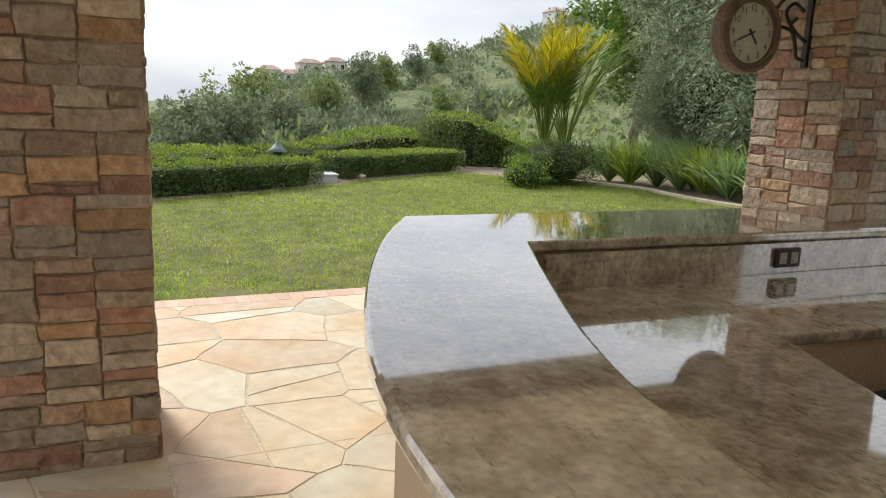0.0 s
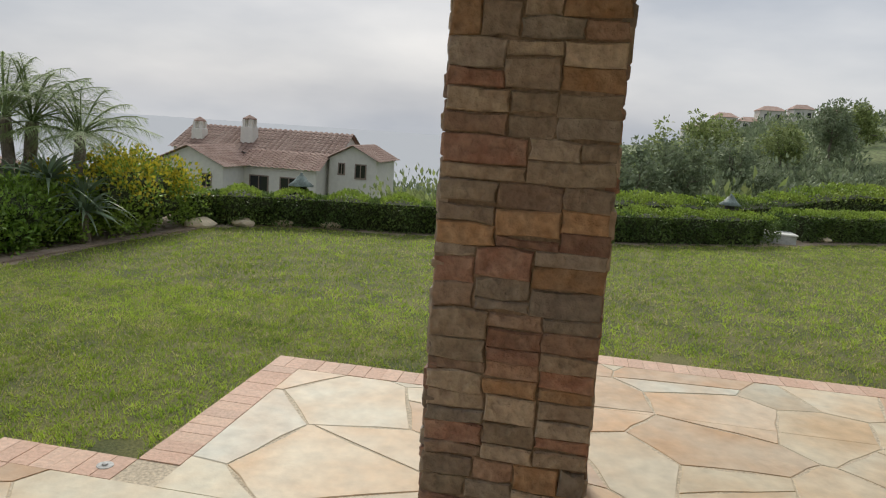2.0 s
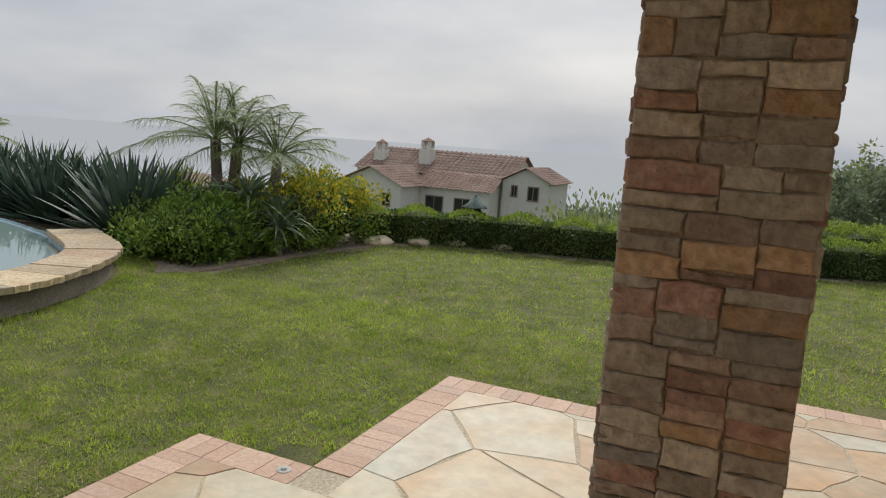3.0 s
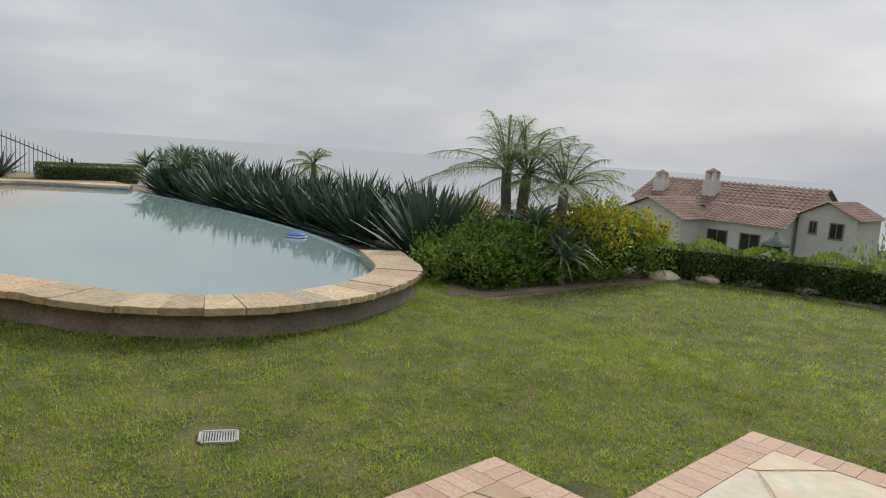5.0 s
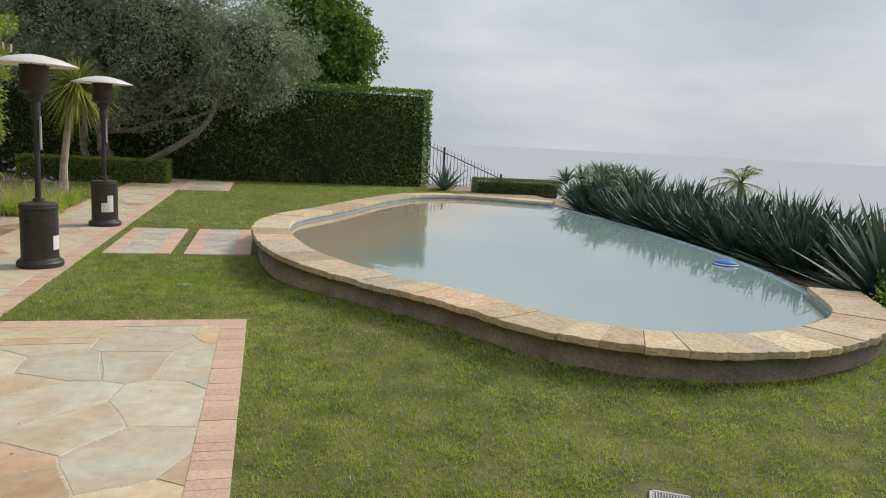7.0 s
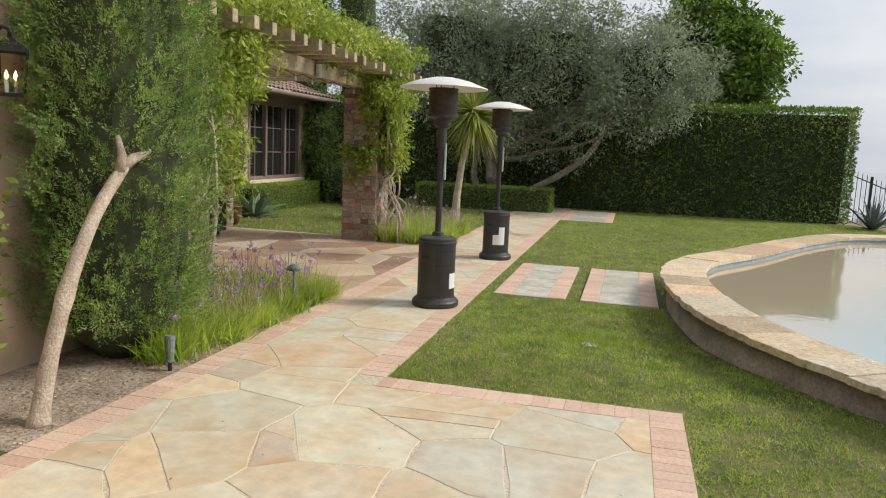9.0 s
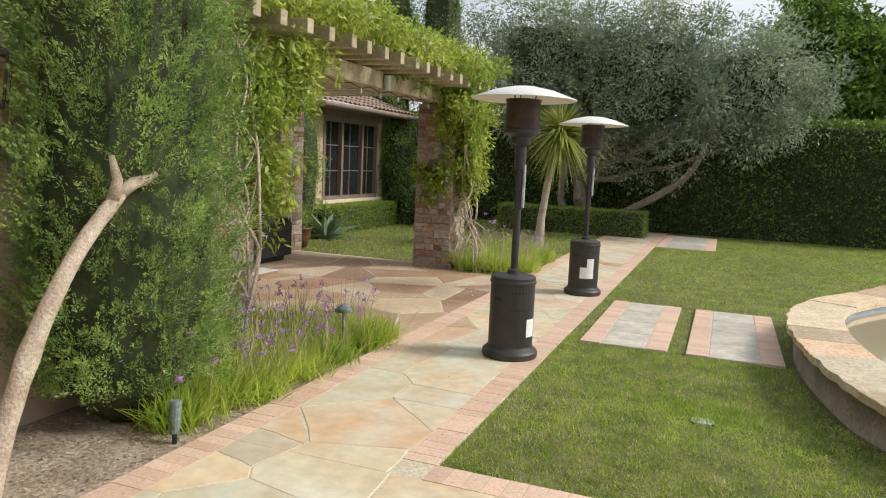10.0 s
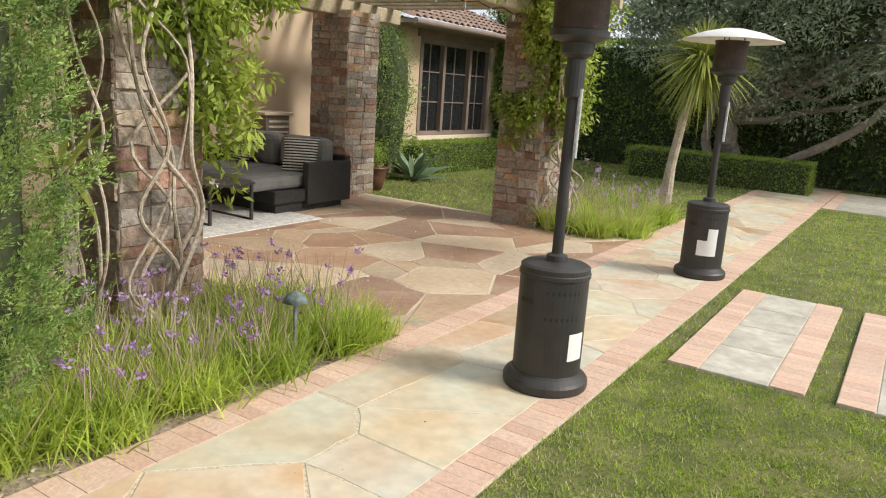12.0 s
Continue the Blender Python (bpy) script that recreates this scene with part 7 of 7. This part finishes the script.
for pts in ([(KX, -10.65, 2.25), (KX, -10.5, 2.22), (KX, -10.38, 2.12), (KX, -10.34, 1.98)], [(KX, -10.65, 1.84), (KX, -10.58, 1.86), (KX, -10.56, 1.92), (KX, -10.52, 2.0), (KX, -10.42, 2.02), (KX, -10.33, 1.98)],
            [(KX, -10.6, 2.12), (KX, -10.52, 2.16), (KX, -10.46, 2.11), (KX, -10.5, 2.05), (KX, -10.55, 2.08)], [(KX, -10.64, 1.95), (KX, -10.55, 2.0), (KX, -10.48, 2.06)]):
    part("scroll", tube(bmesh.new(), [tuple(q) for q in smooth_line(pts, 5)], 0.011, 7), IRON, ck)


# ---- villa below the garden ----
villa = thing("villa", (53, 14, -8), "white stucco villa with clay-tiled roofs and two chimneys", "house")


def gable(x0, x1, y0, y1, eave, ridge, along, name="roof"):
    """Two tiled slopes over a block; along: the axis of the ridge."""
    bm = bmesh.new()
    pitch, o = 0.42, 0.35
    for side in (0, 1):
        rows = 9
        ln = (y1 - y0 if along == "y" else x1 - x0) + 2 * o
        n = int(ln / pitch) * 4
        half = (x1 - x0 if along == "y" else y1 - y0) / 2 + o
        drop = (ridge - eave) * (o / (half - o))
        for r in range(rows):
            a, b = r / rows, (r + 1.15) / rows
            la, lb = [], []
            for k in range(n + 1):
                u = -o + ln * k / n
                h = abs(math.sin(math.pi * u / pitch)) * 0.12
                for t, lst, lift in ((a, la, 0.05), (b, lb, 0.0)):
                    t = min(t, 1.0)
                    w = half * (1 - t)
                    z = eave - drop + (ridge - eave + drop) * t + h + lift
                    if along == "y":
                        m = (x0 + x1) / 2
                        lst.append(bm.verts.new((m + (w if side else -w), y0 + u, z)))
                    else:
                        m = (y0 + y1) / 2
                        lst.append(bm.verts.new((x0 + u, m + (w if side else -w), z)))
            for k in range(n):
                bm.faces.new((la[k], la[k + 1], lb[k + 1], lb[k]))
                if r:
                    bm.faces.new((last[k], last[k + 1], la[k + 1], la[k]))
            last = lb
    part(name, bm, ROOFT, villa, "weathered clay tile roof")


def block(x0, x1, y0, y1, z0, eave, ridge, along):
    bm = bmesh.new()
    box(bm, x0, x1, y0, y1, z0, eave)
    if along == "y":
        m = (x0 + x1) / 2
        tri = [((x0, y0, eave), (x1, y0, eave), (m, y0, ridge)), ((x1, y1, eave), (x0, y1, eave), (m, y1, ridge))]
    else:
        m = (y0 + y1) / 2
        tri = [((x0, y1, eave), (x0, y0, eave), (x0, m, ridge)), ((x1, y0, eave), (x1, y1, eave), (x1, m, ridge))]
    for t in tri:
        bm.faces.new([bm.verts.new(p) for p in t])
    part("wall", bm, VILLA, villa)
    gable(x0, x1, y0, y1, eave, ridge, along)


block(53, 60, 9.6, 22.3, -15, -1.15, 0.5, "y")
block(47.5, 53.2, 15.4, 20.4, -15, -1.95, -0.8, "x")
block(50.6, 54.5, 10.0, 15.6, -15, -1.95, -1.0, "y")
block(52.4, 57.5, 6.2, 9.7, -15, -1.1, -0.2, "x")


def villa_window(x, y0, y1, z0, z1):
    w = part("window", cuboid(x - 0.02, x + 0.1, y0, y1, z0, z1), GLASS, villa, "dark window")
    for a, b, c, d in ((y0 - 0.08, y0, z0, z1), (y1, y1 + 0.08, z0, z1), (y0 - 0.08, y1 + 0.08, z1, z1 + 0.08), (y0 - 0.1, y1 + 0.1, z0 - 0.1, z0), ((y0 + y1) / 2 - 0.03, (y0 + y1) / 2 + 0.03, z0, z1)):
        f = part("frame", cuboid(x - 0.06, x + 0.02, a, b, c, d), FRAMEW, w)
        f.matrix_parent_inverse = Matrix()
    return w


villa_window(47.5, 18.3, 19.4, -3.5, -2.4)
villa_window(47.5, 16.3, 16.9, -3.4, -2.6)
villa_window(53.0, 20.6, 21.8, -2.3, -1.6)
villa_window(50.6, 13.6, 14.9, -3.9, -2.7)
villa_window(50.6, 11.4, 12.6, -4.6, -2.7)
villa_window(52.4, 7.0, 7.7, -2.4, -1.5)
villa_window(52.4, 8.6, 8.95, -2.2, -1.5)
for y, top, s in ((21.0, 1.0, 0.45), (16.9, 1.38, 0.5)):
    ch = part("chimney", cuboid(54.5 - s, 54.5 + s, y - s, y + s, -0.8, top - 0.75, 0.04), VILLA, villa, "white stucco chimney")
    for a in (-1, 1):
        for b in (-1, 1):
            f = part("chimney_post", cuboid(54.5 + a * s * 0.6 - 0.1, 54.5 + a * s * 0.6 + 0.1, y + b * s * 0.6 - 0.1, y + b * s * 0.6 + 0.1, top - 0.78, top - 0.2), VILLA, ch)
            f.matrix_parent_inverse = Matrix()
    f = part("chimney_cap", lathe(bmesh.new(), [(s * 1.15, top - 0.22), (s * 1.15, top - 0.12), (0, top + 0.15)], 54.5, y, 4), ROOFT, ch)
    f.matrix_parent_inverse = Matrix()


def small_house(x, y, z, w, d, h, label):
    """A far house: walls, tiled hip roof and rows of windows."""
    th = thing("hill_house", (x, y, z), label, "house", "houses on the ridge")
    part("wall", cuboid(x - d / 2, x + d / 2, y - w / 2, y + w / 2, z - 4, z + h), VILLA, th)
    bm = bmesh.new()
    vs = [bm.verts.new(p) for p in ((x - d * 0.56, y - w * 0.56, z + h), (x + d * 0.56, y - w * 0.56, z + h), (x + d * 0.56, y + w * 0.56, z + h), (x - d * 0.56, y + w * 0.56, z + h), (x, y - w * 0.25, z + h + d * 0.2), (x, y + w * 0.25, z + h + d * 0.2))]
    for f in ((0, 1, 4), (1, 2, 5, 4), (2, 3, 5), (3, 0, 4, 5), (3, 2, 1, 0)):
        bm.faces.new([vs[i] for i in f])
    part("roof", bm, ROOFT, th)
    n = max(2, int(w / 4))
    for k in range(n):
        yy = y - w / 2 + w * (k + 0.5) / n
        part("window", cuboid(x - d / 2 - 0.1, x - d / 2 + 0.1, yy - 0.6, yy + 0.6, z + h * 0.4, z + h * 0.75), GLASS, th)
    return th


for x, y, w, h in ((288, -47, 8, 4), (292, -58, 8, 6), (290, -66, 7, 3), (293, -74, 9, 5), (291, -84, 7, 5), (290, -94, 6, 3), (280, -2, 7, 4), (280, 8, 5, 4), (240, -152, 5, 4)):
    small_house(x, y, float(ground_z(x, y)) + 1.0, w, 9, h, "pale hillside house with a low tiled roof")
small_house(48, 35.2, -6.4, 7, 6, 2.6, "low villa roof beyond the iron fence")

villa.location.y += 1.1

# ---- hillside track ----
trk = smooth_line([(48, -27.5), (60, -31), (78, -36.5), (97, -42), (110, -48)], 8)
tn = np.gradient(trk, axis=0)
tn /= np.linalg.norm(tn, axis=1, keepdims=True)
tn = np.stack([tn[:, 1], -tn[:, 0]], 1)
vv = np.concatenate([np.column_stack([trk + tn * s, ground_z(*(trk + tn * s).T) + 0.25]) for s in (-1.3, 0, 1.3)])
m = len(trk)
ff = [(i + o, i + 1 + o, m + i + 1 + o, m + i + o) for o in (0, m) for i in range(m - 1)]
DIRT = surface("dry_track", (0.42, 0.35, 0.28), (0.54, 0.46, 0.38), 0.6, 0.95, 0.2, 6)
tagged(arrays("dirt_track", vv, ff, DIRT), "pale dusty track climbing the hillside", "track", kind="structure")


# ---- scrub and trees of the valley ----
def scrub(name, n, az, rr, h, per, leaf, size, label, seed):
    rng = np.random.default_rng(seed)
    a, r = np.radians(rng.uniform(*az, n)), np.sqrt(rng.uniform(rr[0] ** 2, rr[1] ** 2, n))
    x, y = 2 + np.sin(a) * r, -7 + np.cos(a) * r
    ok = (edge_distance(LAWN_LINE, x, y) > 6.5) & ~((x > 45) & (x < 62) & (y > 4) & (y < 24)) & (edge_distance(trk, x, y) > 3)
    x, y = x[ok], y[ok]
    n = len(x)
    hh = rng.uniform(*h, n) * (0.7 + 0.5 * np.sin(x * 0.2) * np.cos(y * 0.17))
    c = np.stack([x, y, ground_z(x, y) + hh * 0.45], 1)
    v = unit(rng.normal(size=(n * per, 3)))
    p = np.repeat(c, per, 0) + v * rng.uniform(0.4, 1, (n * per, 1)) * np.repeat(np.stack([hh * 0.65, hh * 0.65, hh * 0.55], 1), per, 0)
    s = rng.uniform(0.6, 1.4, n * per) * size
    ob = leaves(name, p, v + rng.normal(0, 0.5, (n * per, 3)) + np.array([0, 0, 0.7]), s, s * 0.45, leaf, None, "", rng)
    return tagged(ob, label, "scrub", kind="stuff")


scrub("valley_scrub", 210, (54, 82), (24, 40), (3.9, 5.8), 380, L_HILL2, 0.3, "green feathery scrub on the slope", 201)
scrub("valley_scrub", 560, (76, 122), (26, 60), (2.2, 4.2), 110, L_HILL2, 0.42, "yellow-green scrub filling the valley", 202)
scrub("valley_scrub", 520, (74, 116), (60, 150), (3.5, 7.5), 80, L_HILL, 0.8, "grey-green scrub across the valley", 203)
scrub("hill_scrub", 700, (84, 140), (150, 310), (2.5, 6.0), 50, L_HILL, 1.2, "grey-green bushes on the far hillside", 204)
scrub("hill_scrub", 500, (112, 150), (40, 160), (0.8, 2.0), 60, L_HILL2, 0.5, "low scrub on the near hillside", 205)
scrub("valley_scrub", 130, (57, 92), (19, 25), (2.5, 3.3), 240, L_HILL2, 0.2, "bright feathery scrub below the box hedge", 207)
scrub("valley_scrub", 300, (20, 56), (30, 70), (1.2, 2.2), 60, L_HILL2, 0.4, "green scrub below the pool", 206)

rng = np.random.default_rng(66)
for k in range(16):
    az, r, h = ((94, 70, 9.5), (95.5, 90, 11), (97, 75, 10), (99, 110, 12), (101, 95, 9), (104, 130, 10), (107, 150, 13), (108.5, 165, 12), (111, 190, 10), (112.5, 210, 10), (116, 95, 9), (92, 120, 7), (103, 80, 7), (113, 130, 9), (61, 46, 4.5), (75, 48, 6.0))[k]
    a = radians(az)
    x, y = 2 + math.sin(a) * r, -7 + math.cos(a) * r
    z = float(ground_z(x, y))
    o = tree("hill_tree", (x, y, z), (x, y, z + h * 0.45), [((x, y, z + h * 0.68), (h * 0.33, h * 0.33, h * 0.36), 1.0), ((x + h * 0.12, y - h * 0.18, z + h * 0.5), (h * 0.26, h * 0.26, h * 0.24), 0.5)],
             60, 40, h * 0.05, (L_HILL, L_HILL2)[k % 2], "grey-green tree standing in the valley", 5, 0.5, h * 0.075, h * 0.022, 300 + k)
    o["group"] = "valley trees"


# ---- the pieces of the paving ----
flagstones(RECTS, 0.47, 5, FLAG, (-1.6, -10.5), (7.5, 16.2))
flagstones([(-7.3, -1.33, 2.62, 6.9)], 0.5, 9, FLAG_SHADED, (-7.4, 2.2), (-1.0, 7.2))
for row in ((0, 16.0, 0, 0.0), (-1.33, -2.2, -1.33, 16.0), (1.93, 0, 1.93, -4.4), (4.9, -4.4, 4.9, -5.07), (6.45, -5.07, 6.45, -6.3), (7.3, -6.3, 7.3, -10)):
    x0, y0, x1, y1 = row
    up = y1 > y0
    if up:
        brick_row(x0 + 0.0, y1, x1 + 0.0, y0, 0.2)
    else:
        brick_row(x0 - 0.0, y1, x1, y0, 0.2)
for x0, x1, y in ((0.0, 1.73, 0), (1.93, 4.7, -4.4), (4.9, 6.25, -5.07), (6.45, 7.1, -6.3)):
    brick_row(x1, y, x0, y, 0.2)
brick_row(-7.3, 2.42, -1.33, 2.42, 0.2)
